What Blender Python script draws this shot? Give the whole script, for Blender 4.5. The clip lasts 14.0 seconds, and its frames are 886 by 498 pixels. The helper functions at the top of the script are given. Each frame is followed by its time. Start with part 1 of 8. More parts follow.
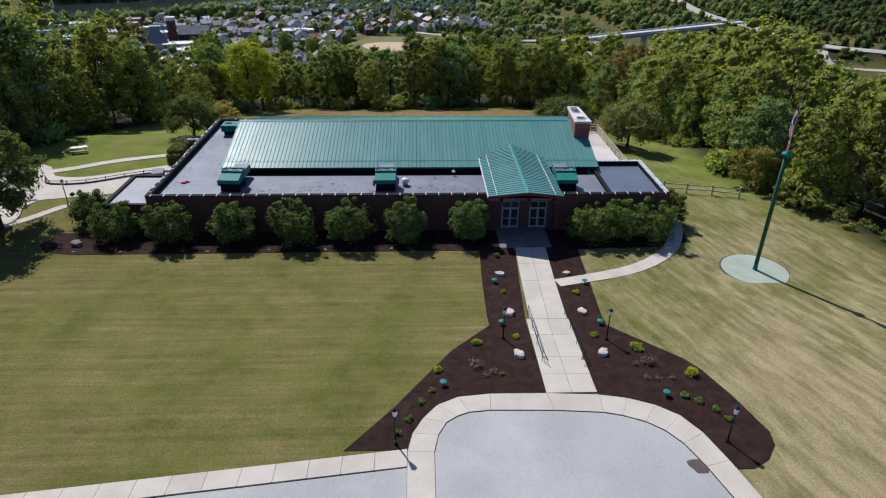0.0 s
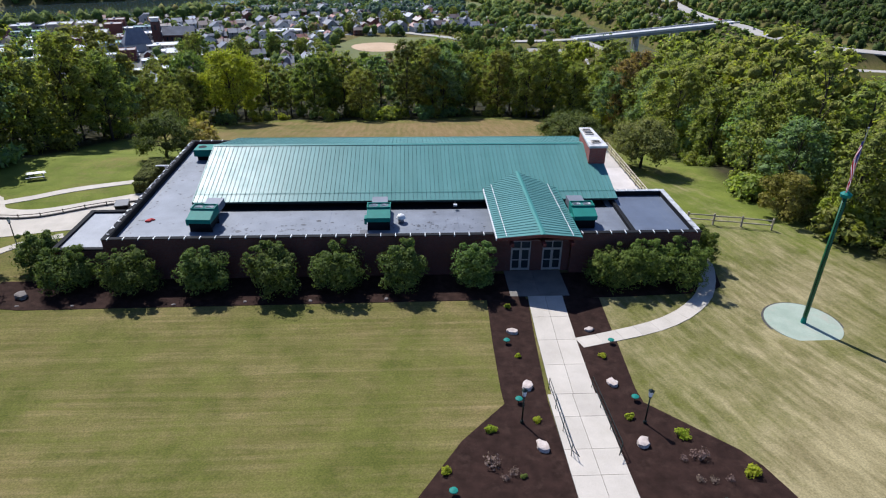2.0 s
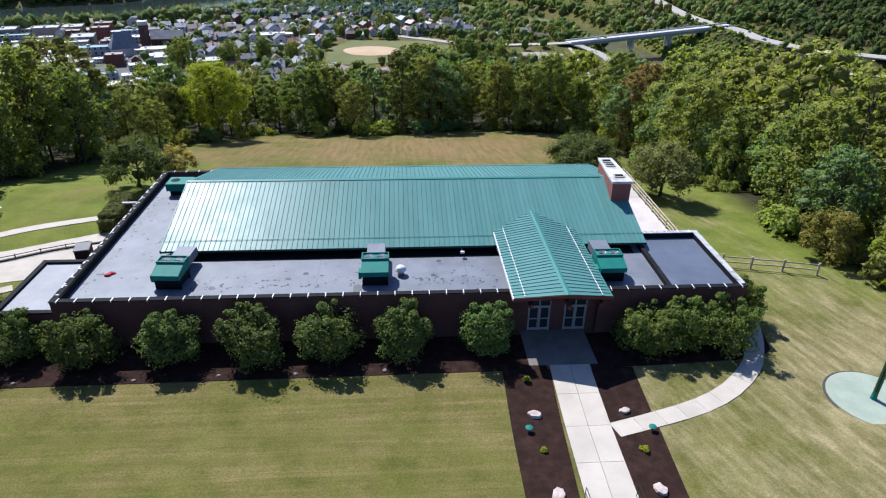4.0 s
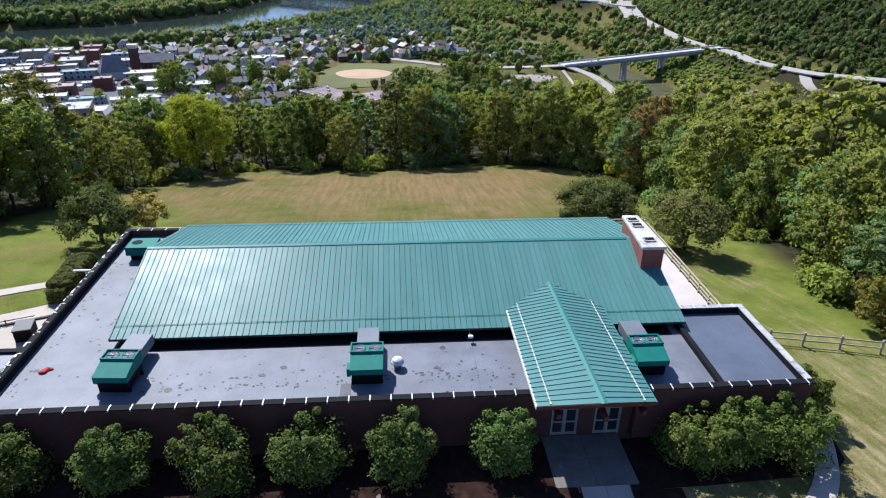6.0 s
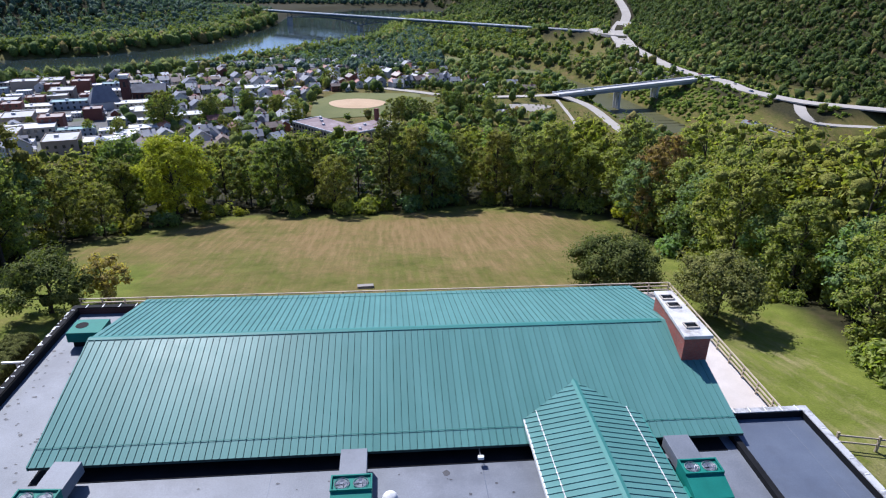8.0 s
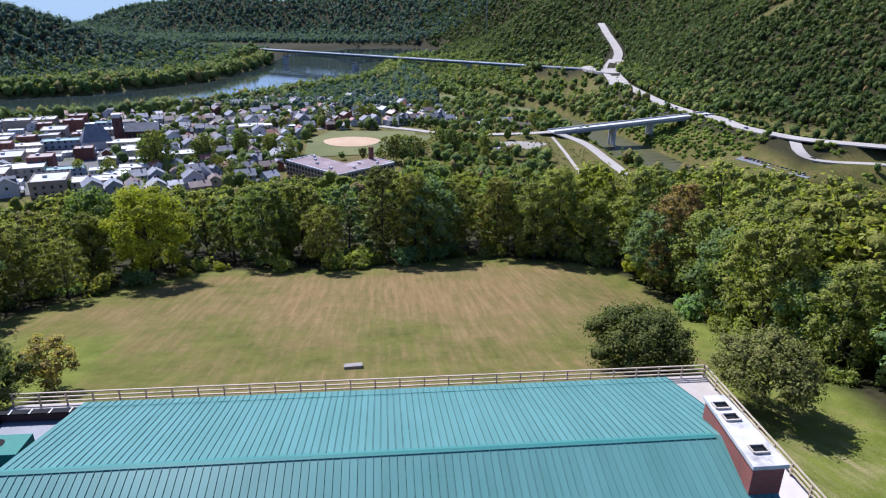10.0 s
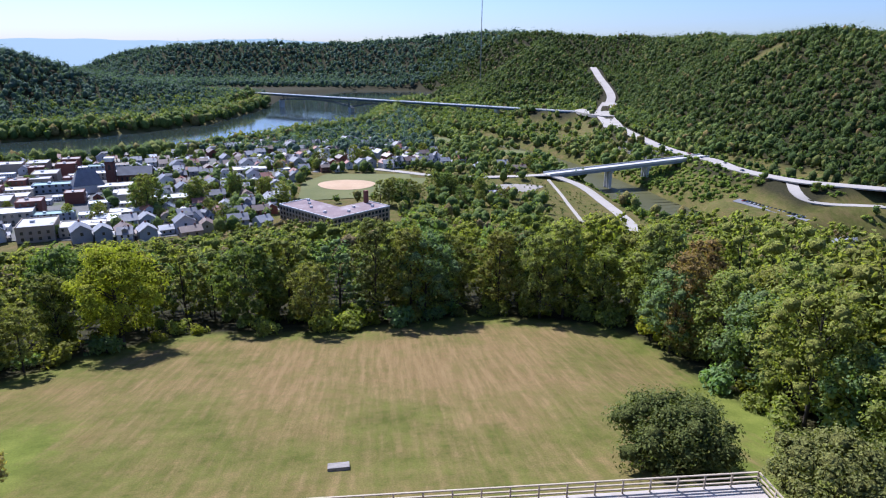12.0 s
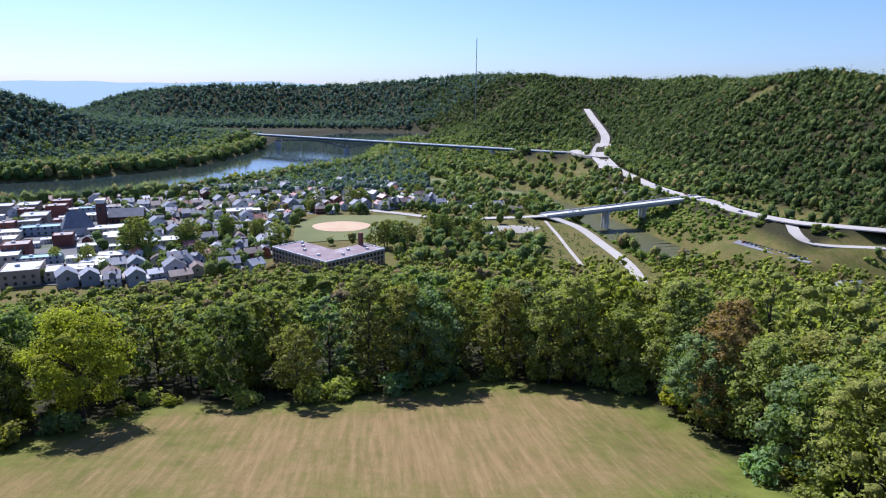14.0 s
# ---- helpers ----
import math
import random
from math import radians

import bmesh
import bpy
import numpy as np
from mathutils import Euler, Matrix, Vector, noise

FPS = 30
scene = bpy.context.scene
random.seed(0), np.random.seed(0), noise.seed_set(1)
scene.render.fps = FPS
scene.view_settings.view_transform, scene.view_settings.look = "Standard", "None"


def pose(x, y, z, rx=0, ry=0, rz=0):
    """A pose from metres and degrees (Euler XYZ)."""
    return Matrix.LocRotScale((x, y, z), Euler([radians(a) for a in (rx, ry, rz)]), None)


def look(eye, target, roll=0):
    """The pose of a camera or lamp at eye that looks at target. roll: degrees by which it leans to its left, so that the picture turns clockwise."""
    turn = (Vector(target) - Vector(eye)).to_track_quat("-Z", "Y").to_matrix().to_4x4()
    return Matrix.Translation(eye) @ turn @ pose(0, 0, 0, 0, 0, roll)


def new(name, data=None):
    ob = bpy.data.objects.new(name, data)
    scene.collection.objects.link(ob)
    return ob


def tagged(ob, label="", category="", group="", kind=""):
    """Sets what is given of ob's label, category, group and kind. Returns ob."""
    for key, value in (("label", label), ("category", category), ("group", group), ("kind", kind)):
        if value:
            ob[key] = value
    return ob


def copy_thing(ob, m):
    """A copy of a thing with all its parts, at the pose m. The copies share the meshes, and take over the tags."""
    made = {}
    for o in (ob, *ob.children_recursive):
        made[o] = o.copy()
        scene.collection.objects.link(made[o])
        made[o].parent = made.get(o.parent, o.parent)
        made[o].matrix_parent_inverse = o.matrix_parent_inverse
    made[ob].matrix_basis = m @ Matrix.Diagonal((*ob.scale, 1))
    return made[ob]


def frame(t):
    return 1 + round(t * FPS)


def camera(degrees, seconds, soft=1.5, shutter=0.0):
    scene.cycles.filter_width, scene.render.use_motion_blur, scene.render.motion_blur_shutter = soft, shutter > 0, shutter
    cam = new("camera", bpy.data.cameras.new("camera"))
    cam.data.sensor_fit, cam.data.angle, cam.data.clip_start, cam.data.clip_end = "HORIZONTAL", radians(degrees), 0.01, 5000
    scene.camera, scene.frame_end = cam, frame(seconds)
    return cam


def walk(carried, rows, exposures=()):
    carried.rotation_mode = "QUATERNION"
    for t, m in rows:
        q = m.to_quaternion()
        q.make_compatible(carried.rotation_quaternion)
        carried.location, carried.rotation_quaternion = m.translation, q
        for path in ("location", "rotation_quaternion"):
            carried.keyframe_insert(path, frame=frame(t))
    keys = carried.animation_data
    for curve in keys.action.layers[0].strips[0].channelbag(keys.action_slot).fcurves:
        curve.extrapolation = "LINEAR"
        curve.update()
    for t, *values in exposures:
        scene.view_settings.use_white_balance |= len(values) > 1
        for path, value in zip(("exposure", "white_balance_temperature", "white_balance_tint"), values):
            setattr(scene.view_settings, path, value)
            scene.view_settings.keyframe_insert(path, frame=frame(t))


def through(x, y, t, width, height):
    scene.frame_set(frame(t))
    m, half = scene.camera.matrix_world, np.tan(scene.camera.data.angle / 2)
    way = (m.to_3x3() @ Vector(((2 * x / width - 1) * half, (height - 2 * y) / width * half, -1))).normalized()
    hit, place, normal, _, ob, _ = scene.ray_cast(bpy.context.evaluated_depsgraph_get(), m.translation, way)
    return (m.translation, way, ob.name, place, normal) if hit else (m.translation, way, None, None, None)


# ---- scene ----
cam = camera(69.9, 14.0, soft=1.15)
PATH = [
    (0, (-1.605, -55.175, 27.522), (-1.535, -53.412, 26.58), 0.6),
    (0.5, (-1.754, -53.048, 27.527), (-1.677, -51.286, 26.584), 0.6),
    (1, (-1.936, -50.919, 27.553), (-1.851, -49.157, 26.61), 0.7),
    (1.5, (-2.083, -48.782, 27.583), (-1.991, -47.021, 26.639), 0.7),
    (2, (-2.24, -46.669, 27.62), (-2.14, -44.909, 26.675), 0.7),
    (4.5, (-2.918, -35.93, 27.911), (-2.79, -34.167, 26.974), 0.8),
    (5, (-2.991, -33.623, 27.966), (-2.857, -31.851, 27.048), 0.8),
    (5.5, (-3.003, -31.528, 28.004), (-2.865, -29.749, 27.1), 0.8),
    (6, (-2.991, -29.225, 28.036), (-2.846, -27.439, 27.149), 0.8),
    (6.5, (-2.958, -27.156, 28.045), (-2.807, -25.362, 27.174), 0.9),
    (7, (-2.892, -24.805, 28.061), (-2.737, -23.002, 27.209), 0.8),
    (7.5, (-2.89, -22.687, 28.095), (-2.73, -20.876, 27.261), 0.9),
    (8, (-2.818, -20.353, 28.162), (-2.652, -18.533, 27.348), 0.8),
    (10.5, (-2.279, -9.359, 28.163), (-2.091, -7.489, 27.48), 0.7),
    (11, (-2.175, -7.229, 28.188), (-1.982, -5.349, 27.536), 0.7),
    (11.5, (-2.051, -5.302, 28.15), (-1.855, -3.413, 27.525), 0.6),
    (12, (-2.023, -3.145, 28.195), (-1.822, -1.245, 27.601), 0.6),
    (12.5, (-2.008, -0.933, 28.237), (-1.803, 0.974, 27.671), 0.6),
    (13, (-1.894, 1.274, 28.293), (-1.685, 3.19, 27.759), 0.6),
    (13.5, (-1.8, 3.488, 28.334), (-1.587, 5.411, 27.828), 0.6),
    (14, (-1.767, 5.796, 28.363), (-1.549, 7.726, 27.888), 0.6),
]
EXPOSURES = [(0.0, 0.08, 6000, 12), (2.0, 0.38, 5850, 12), (5.0, 0.55, 5800, 13), (8.0, 0.48, 5750, 16), (11.0, 0.64, 5600, 19), (14.0, 0.68, 5550, 19)]
walk(cam, [(t, look(eye, aim, lean)) for t, eye, aim, lean in PATH], EXPOSURES)

# ---- light: a clear early-autumn afternoon, the sun ahead and to the left ----
SUN_AZ, SUN_EL = radians(-29.5), radians(49)
world = bpy.data.worlds.new("sky")
scene.world = world
world.use_nodes = True
wn = world.node_tree.nodes
sky = wn.new("ShaderNodeTexSky")
sky.sky_type, sky.sun_disc = "NISHITA", False
sky.sun_elevation, sky.sun_rotation = SUN_EL, SUN_AZ
sky.air_density, sky.dust_density, sky.ozone_density, sky.altitude = 1.0, 1.1, 3.0, 300
clear = wn.new("ShaderNodeMix")
clear.data_type, clear.blend_type = "RGBA", "MULTIPLY"
clear.inputs[0].default_value = 1.0
clear.inputs[7].default_value = (0.80, 0.90, 1.12, 1)
world.node_tree.links.new(sky.outputs[0], clear.inputs[6])
world.node_tree.links.new(clear.outputs[2], wn["Background"].inputs[0])
wn["Background"].inputs[1].default_value = 0.085
sun = new("sun", bpy.data.lights.new("sun", "SUN"))
sun.data.energy, sun.data.angle, sun.data.color = 5.0, radians(0.53), (1.0, 0.95, 0.87)
toward = Vector((math.sin(SUN_AZ) * math.cos(SUN_EL), math.cos(SUN_AZ) * math.cos(SUN_EL), math.sin(SUN_EL)))
sun.matrix_world = look(toward * 300, (0, 0, 0))

# ---- materials ----
def ramp(nt, fac, stops):
    r = nt.nodes.new("ShaderNodeValToRGB")
    while len(r.color_ramp.elements) < len(stops):
        r.color_ramp.elements.new(0.5)
    for e, (p, c) in zip(r.color_ramp.elements, stops):
        e.position, e.color = p, (*c, 1)
    nt.links.new(fac, r.inputs[0])
    return r.outputs[0]


def noise_of(nt, scale, detail=4.0, stretch=None, vector=None, rough=0.55):
    n = nt.nodes.new("ShaderNodeTexNoise")
    n.inputs["Scale"].default_value, n.inputs["Detail"].default_value, n.inputs["Roughness"].default_value = scale, detail, rough
    v = vector or nt.nodes.new("ShaderNodeNewGeometry").outputs["Position"]
    if stretch:
        m = nt.nodes.new("ShaderNodeMapping")
        m.inputs["Scale"].default_value = stretch
        nt.links.new(v, m.inputs[0])
        v = m.outputs[0]
    nt.links.new(v, n.inputs["Vector"])
    return n.outputs["Fac"]


def mix(nt, fac, a, b, mode="MIX"):
    m = nt.nodes.new("ShaderNodeMix")
    m.data_type, m.blend_type = "RGBA", mode
    for sock, v in ((0, fac), (6, a), (7, b)):
        if isinstance(v, (int, float)):
            m.inputs[sock].default_value = v
        elif isinstance(v, tuple):
            m.inputs[sock].default_value = (*v, 1)
        else:
            nt.links.new(v, m.inputs[sock])
    return m.outputs[2]


def calc(nt, op, a, b=0.5, c=None):
    m = nt.nodes.new("ShaderNodeMath")
    m.operation = op
    for i, v in enumerate((a, b) if c is None else (a, b, c)):
        if isinstance(v, (int, float)):
            m.inputs[i].default_value = v
        else:
            nt.links.new(v, m.inputs[i])
    return m.outputs[0]


def bare(name):
    m = bpy.data.materials.new(name)
    m.use_nodes = True
    return m, m.node_tree, m.node_tree.nodes["Principled BSDF"]


def relief(nt, b, height, strength, distance=0.02):
    bump = nt.nodes.new("ShaderNodeBump")
    bump.inputs["Strength"].default_value, bump.inputs["Distance"].default_value = strength, distance
    nt.links.new(height, bump.inputs["Height"])
    nt.links.new(bump.outputs[0], b.inputs["Normal"])


def surface(name, c1, c2, scale=1.0, fine=25.0, rough=0.8, metal=0.0, bump=0.3, vary=0.0, stain=None, amount=0.5, spec=0.4):
    """Two colours mixed by a broad noise, fine grain on top, an optional stain, a shift from piece to piece."""
    m, nt, b = bare(name)
    broad = noise_of(nt, scale, 5)
    col = ramp(nt, broad, ((0.3, c1), (0.7, c2)))
    grain = noise_of(nt, fine, 3)
    col = mix(nt, 0.35, col, ramp(nt, grain, ((0.25, (0.35, 0.35, 0.35)), (0.75, (1.0, 1.0, 1.0)))), "MULTIPLY")
    if stain:
        patch = ramp(nt, noise_of(nt, scale * 0.6, 6, rough=0.7), ((0.52, (0, 0, 0)), (0.66, (amount, amount, amount))))
        col = mix(nt, patch, col, stain)
    if vary:
        info = nt.nodes.new("ShaderNodeObjectInfo")
        k = calc(nt, "MULTIPLY_ADD", info.outputs["Random"], vary, 1 - vary / 2)
        hsv = nt.nodes.new("ShaderNodeHueSaturation")
        nt.links.new(k, hsv.inputs["Value"])
        nt.links.new(col, hsv.inputs["Color"])
        col = hsv.outputs[0]
    nt.links.new(col, b.inputs["Base Color"])
    b.inputs["Roughness"].default_value, b.inputs["Metallic"].default_value = rough, metal
    b.inputs["Specular IOR Level"].default_value = spec
    if bump:
        relief(nt, b, grain, bump)
    return m


def leaf_surface(name, dark, light, through=0.45, vary=0.4):
    """Foliage: a shade for each leaf and each plant, with light coming through the blade."""
    m, nt, b = bare(name)
    geo = nt.nodes.new("ShaderNodeNewGeometry")
    info = nt.nodes.new("ShaderNodeObjectInfo")
    col = ramp(nt, geo.outputs["Random Per Island"], ((0.1, dark), (0.9, light)))
    hsv = nt.nodes.new("ShaderNodeHueSaturation")
    nt.links.new(calc(nt, "MULTIPLY_ADD", info.outputs["Random"], vary, 1 - vary / 2), hsv.inputs["Value"])
    nt.links.new(calc(nt, "MULTIPLY_ADD", info.outputs["Random"], 0.03, 0.485), hsv.inputs["Hue"])
    nt.links.new(col, hsv.inputs["Color"])
    nt.links.new(hsv.outputs[0], b.inputs["Base Color"])
    b.inputs["Roughness"].default_value = 0.75
    b.inputs["Specular IOR Level"].default_value = 0.12
    tr = nt.nodes.new("ShaderNodeBsdfTranslucent")
    warm = mix(nt, 1.0, hsv.outputs[0], (1.3, 1.4, 0.5), "MULTIPLY")
    nt.links.new(warm, tr.inputs[0])
    ms = nt.nodes.new("ShaderNodeMixShader")
    ms.inputs[0].default_value = through
    nt.links.new(b.outputs[0], ms.inputs[1])
    nt.links.new(tr.outputs[0], ms.inputs[2])
    nt.links.new(ms.outputs[0], nt.nodes["Material Output"].inputs[0])
    return m


def mass_surface(name, dark, light, vary=0.4):
    """The packed inner leaves of a crown: mottled at two sizes and deeply broken up, inner shade painted into the tone.
    """
    m, nt, b = bare(name)
    info = nt.nodes.new("ShaderNodeObjectInfo")
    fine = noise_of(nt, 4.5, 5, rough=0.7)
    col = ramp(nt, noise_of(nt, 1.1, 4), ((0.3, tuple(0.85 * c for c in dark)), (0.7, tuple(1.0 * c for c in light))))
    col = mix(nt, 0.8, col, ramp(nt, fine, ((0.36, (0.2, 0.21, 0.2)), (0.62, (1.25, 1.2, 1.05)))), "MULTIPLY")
    hsv = nt.nodes.new("ShaderNodeHueSaturation")
    nt.links.new(calc(nt, "MULTIPLY_ADD", info.outputs["Random"], vary, 1 - vary / 2), hsv.inputs["Value"])
    nt.links.new(calc(nt, "MULTIPLY_ADD", info.outputs["Random"], 0.03, 0.485), hsv.inputs["Hue"])
    nt.links.new(col, hsv.inputs["Color"])
    nt.links.new(hsv.outputs[0], b.inputs["Base Color"])
    b.inputs["Roughness"].default_value, b.inputs["Specular IOR Level"].default_value = 0.9, 0.08
    relief(nt, b, fine, 1.0, 0.5)
    return m


def brick_surface(name, c1, c2, mortar, size=0.21):
    m, nt, b = bare(name)
    t = nt.nodes.new("ShaderNodeTexBrick")
    geo = nt.nodes.new("ShaderNodeNewGeometry")
    sep = nt.nodes.new("ShaderNodeSeparateXYZ")
    com = nt.nodes.new("ShaderNodeCombineXYZ")
    nt.links.new(geo.outputs["Position"], sep.inputs[0])
    nt.links.new(calc(nt, "ADD", sep.outputs[0], sep.outputs[1]), com.inputs[0])
    nt.links.new(sep.outputs[2], com.inputs[1])
    nt.links.new(com.outputs[0], t.inputs["Vector"])
    for key, v in (("Scale", 1.0), ("Brick Width", size), ("Row Height", size / 3), ("Mortar Size", 0.006), ("Bias", 0.0)):
        t.inputs[key].default_value = v
    for key, v in (("Color1", c1), ("Color2", c2), ("Mortar", mortar)):
        t.inputs[key].default_value = (*v, 1)
    col = mix(nt, 0.5, t.outputs[0], ramp(nt, noise_of(nt, 0.8, 6), ((0.3, (0.5, 0.5, 0.5)), (0.7, (1.0, 1.0, 1.0)))), "MULTIPLY")
    nt.links.new(col, b.inputs["Base Color"])
    b.inputs["Roughness"].default_value = 0.85
    relief(nt, b, t.outputs["Fac"], -0.5, 0.006)
    return m


def ground_surface():
    """Mown grass with dry streaks, brown floor under the trees, brush in the valley; masks lie on the sheet itself."""
    m, nt, b = bare("ground")
    dry = nt.nodes.new("ShaderNodeAttribute")
    dry.attribute_name = "dry"
    wood = nt.nodes.new("ShaderNodeAttribute")
    wood.attribute_name = "wood"
    back = nt.nodes.new("ShaderNodeAttribute")
    back.attribute_name = "back"
    broad, fine = noise_of(nt, 0.11, 5, rough=0.6), noise_of(nt, 9, 4)
    rows_a = noise_of(nt, 1.0, 4, (0.07, 1.9, 1.9), rough=0.65)
    rows_b = noise_of(nt, 1.0, 3, (1.5, 0.12, 0.12), rough=0.6)
    east = nt.nodes.new("ShaderNodeAttribute")
    east.attribute_name = "east"
    turn = nt.nodes.new("ShaderNodeMapping")
    turn.inputs["Rotation"].default_value = (0, 0, radians(75))
    nt.links.new(nt.nodes.new("ShaderNodeNewGeometry").outputs["Position"], turn.inputs[0])
    rows_c = noise_of(nt, 1.0, 3, (0.28, 1.3, 1.3), turn.outputs[0], 0.6)
    m0 = nt.nodes.new("ShaderNodeMix")
    nt.links.new(east.outputs["Fac"], m0.inputs[0])
    nt.links.new(rows_a, m0.inputs[2])
    nt.links.new(rows_c, m0.inputs[3])
    rows_a = m0.outputs[0]
    m1 = nt.nodes.new("ShaderNodeMix")
    nt.links.new(back.outputs["Fac"], m1.inputs[0])
    nt.links.new(rows_a, m1.inputs[2])
    nt.links.new(rows_b, m1.inputs[3])
    streak = m1.outputs[0]
    lush = ramp(nt, noise_of(nt, 0.35, 5), ((0.3, (0.086, 0.094, 0.018)), (0.7, (0.140, 0.140, 0.034))))
    fresh = nt.nodes.new("ShaderNodeAttribute")
    fresh.attribute_name = "fresh"
    lush = mix(nt, fresh.outputs["Fac"], lush, ramp(nt, noise_of(nt, 0.35, 5), ((0.3, (0.105, 0.132, 0.020)), (0.7, (0.170, 0.195, 0.036)))))
    straw = ramp(nt, streak, ((0.3, (0.148, 0.112, 0.042)), (0.7, (0.245, 0.190, 0.088))))
    straw = mix(nt, east.outputs["Fac"], straw, ramp(nt, streak, ((0.35, (0.21, 0.175, 0.085)), (0.65, (0.345, 0.29, 0.155)))))
    straw = mix(nt, back.outputs["Fac"], straw, ramp(nt, streak, ((0.3, (0.18, 0.122, 0.052)), (0.7, (0.24, 0.168, 0.078)))))
    amount = calc(nt, "MULTIPLY_ADD", streak, 1.0, calc(nt, "MULTIPLY_ADD", broad, 1.9, calc(nt, "MULTIPLY_ADD", noise_of(nt, 0.8, 7, rough=0.75), 1.3, calc(nt, "ADD", dry.outputs["Fac"], -2.10))))
    amount = ramp(nt, amount, ((0.0, (0, 0, 0)), (0.9, (1, 1, 1))))
    col = mix(nt, amount, lush, straw)
    tuft = ramp(nt, fine, ((0.3, (0.4, 0.42, 0.38)), (0.68, (1.15, 1.12, 1.05))))
    col = mix(nt, 0.6, col, tuft, "MULTIPLY")
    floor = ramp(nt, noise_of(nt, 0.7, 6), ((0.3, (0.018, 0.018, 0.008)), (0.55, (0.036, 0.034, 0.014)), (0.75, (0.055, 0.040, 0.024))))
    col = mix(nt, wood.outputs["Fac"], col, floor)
    nt.links.new(col, b.inputs["Base Color"])
    b.inputs["Roughness"].default_value = 0.95
    b.inputs["Specular IOR Level"].default_value = 0.1
    relief(nt, b, fine, 0.6, 0.05)
    return m


def glass_surface(name, tint=(0.02, 0.03, 0.035)):
    m, nt, b = bare(name)
    b.inputs["Base Color"].default_value = (*tint, 1)
    b.inputs["Roughness"].default_value, b.inputs["Specular IOR Level"].default_value = 0.06, 0.6
    return m


def roof_surface(name, c1, c2, vary=0.10, rough=0.34):
    m, nt, b = bare(name)
    info = nt.nodes.new("ShaderNodeObjectInfo")
    col = ramp(nt, noise_of(nt, 0.5, 5, (1, 0.35, 0.35)), ((0.3, c1), (0.7, c2)))
    hsv = nt.nodes.new("ShaderNodeHueSaturation")
    nt.links.new(calc(nt, "MULTIPLY_ADD", info.outputs["Random"], vary, 1 - vary / 2), hsv.inputs["Value"])
    nt.links.new(col, hsv.inputs["Color"])
    nt.links.new(hsv.outputs[0], b.inputs["Base Color"])
    r = ramp(nt, noise_of(nt, 0.8, 5), ((0.3, (rough - 0.03,) * 3), (0.7, (rough + 0.05,) * 3)))
    nt.links.new(r, b.inputs["Roughness"])
    b.inputs["Specular IOR Level"].default_value = 0.11
    relief(nt, b, noise_of(nt, 30, 2), 0.05, 0.004)
    return m


def water_surface():
    m, nt, b = bare("water")
    nt.links.new(ramp(nt, noise_of(nt, 0.012, 3), ((0.35, (0.024, 0.040, 0.045)), (0.65, (0.034, 0.044, 0.034)))), b.inputs["Base Color"])
    b.inputs["Roughness"].default_value = 0.06
    relief(nt, b, noise_of(nt, 0.35, 3), 0.12, 0.3)
    return m


def island_surface(name, stops, rough=0.9, fine=0.35):
    """Stuff in many pieces: a colour for each piece and a broken-up grain."""
    m, nt, b = bare(name)
    geo = nt.nodes.new("ShaderNodeNewGeometry")
    col = ramp(nt, geo.outputs["Random Per Island"], stops)
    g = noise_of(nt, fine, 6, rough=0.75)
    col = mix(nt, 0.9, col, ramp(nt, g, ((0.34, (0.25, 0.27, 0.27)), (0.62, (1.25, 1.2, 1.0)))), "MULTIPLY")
    nt.links.new(col, b.inputs["Base Color"])
    b.inputs["Roughness"].default_value, b.inputs["Specular IOR Level"].default_value = rough, 0.15
    relief(nt, b, g, 1.0, 1.2)
    return m


def canopy_surface(name, stops, tree=0.11, through=0.4):
    """Massed foliage: a colour for each tree-sized patch, a shade for each spray of leaves, light coming through."""
    m, nt, b = bare(name)
    geo = nt.nodes.new("ShaderNodeNewGeometry")
    col = ramp(nt, noise_of(nt, tree, 2), stops)
    col = mix(nt, 1.0, col, ramp(nt, geo.outputs["Random Per Island"], ((0.0, (0.62, 0.64, 0.62)), (1.0, (1.3, 1.28, 1.15)))), "MULTIPLY")
    nt.links.new(col, b.inputs["Base Color"])
    b.inputs["Roughness"].default_value, b.inputs["Specular IOR Level"].default_value = 0.8, 0.15
    tr = nt.nodes.new("ShaderNodeBsdfTranslucent")
    nt.links.new(mix(nt, 1.0, col, (1.4, 1.4, 0.6), "MULTIPLY"), tr.inputs[0])
    ms = nt.nodes.new("ShaderNodeMixShader")
    ms.inputs[0].default_value = through
    nt.links.new(b.outputs[0], ms.inputs[1])
    nt.links.new(tr.outputs[0], ms.inputs[2])
    nt.links.new(ms.outputs[0], nt.nodes["Material Output"].inputs[0])
    return m


def canopy_mass(name, stops, tree=0.11, fine=1.0):
    """Packed crowns of massed trees: a colour for each tree-sized patch, a mottle at leaf-clump size."""
    m, nt, b = bare(name)
    geo = nt.nodes.new("ShaderNodeNewGeometry")
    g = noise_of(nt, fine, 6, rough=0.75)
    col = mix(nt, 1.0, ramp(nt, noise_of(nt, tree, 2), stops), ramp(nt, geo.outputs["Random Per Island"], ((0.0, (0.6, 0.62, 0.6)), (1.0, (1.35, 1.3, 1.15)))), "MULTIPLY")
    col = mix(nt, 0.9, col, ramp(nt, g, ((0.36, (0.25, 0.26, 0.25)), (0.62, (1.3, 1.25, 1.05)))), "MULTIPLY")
    nt.links.new(col, b.inputs["Base Color"])
    b.inputs["Roughness"].default_value, b.inputs["Specular IOR Level"].default_value = 0.95, 0.08
    relief(nt, b, g, 1.0, 1.0 / fine)
    return m


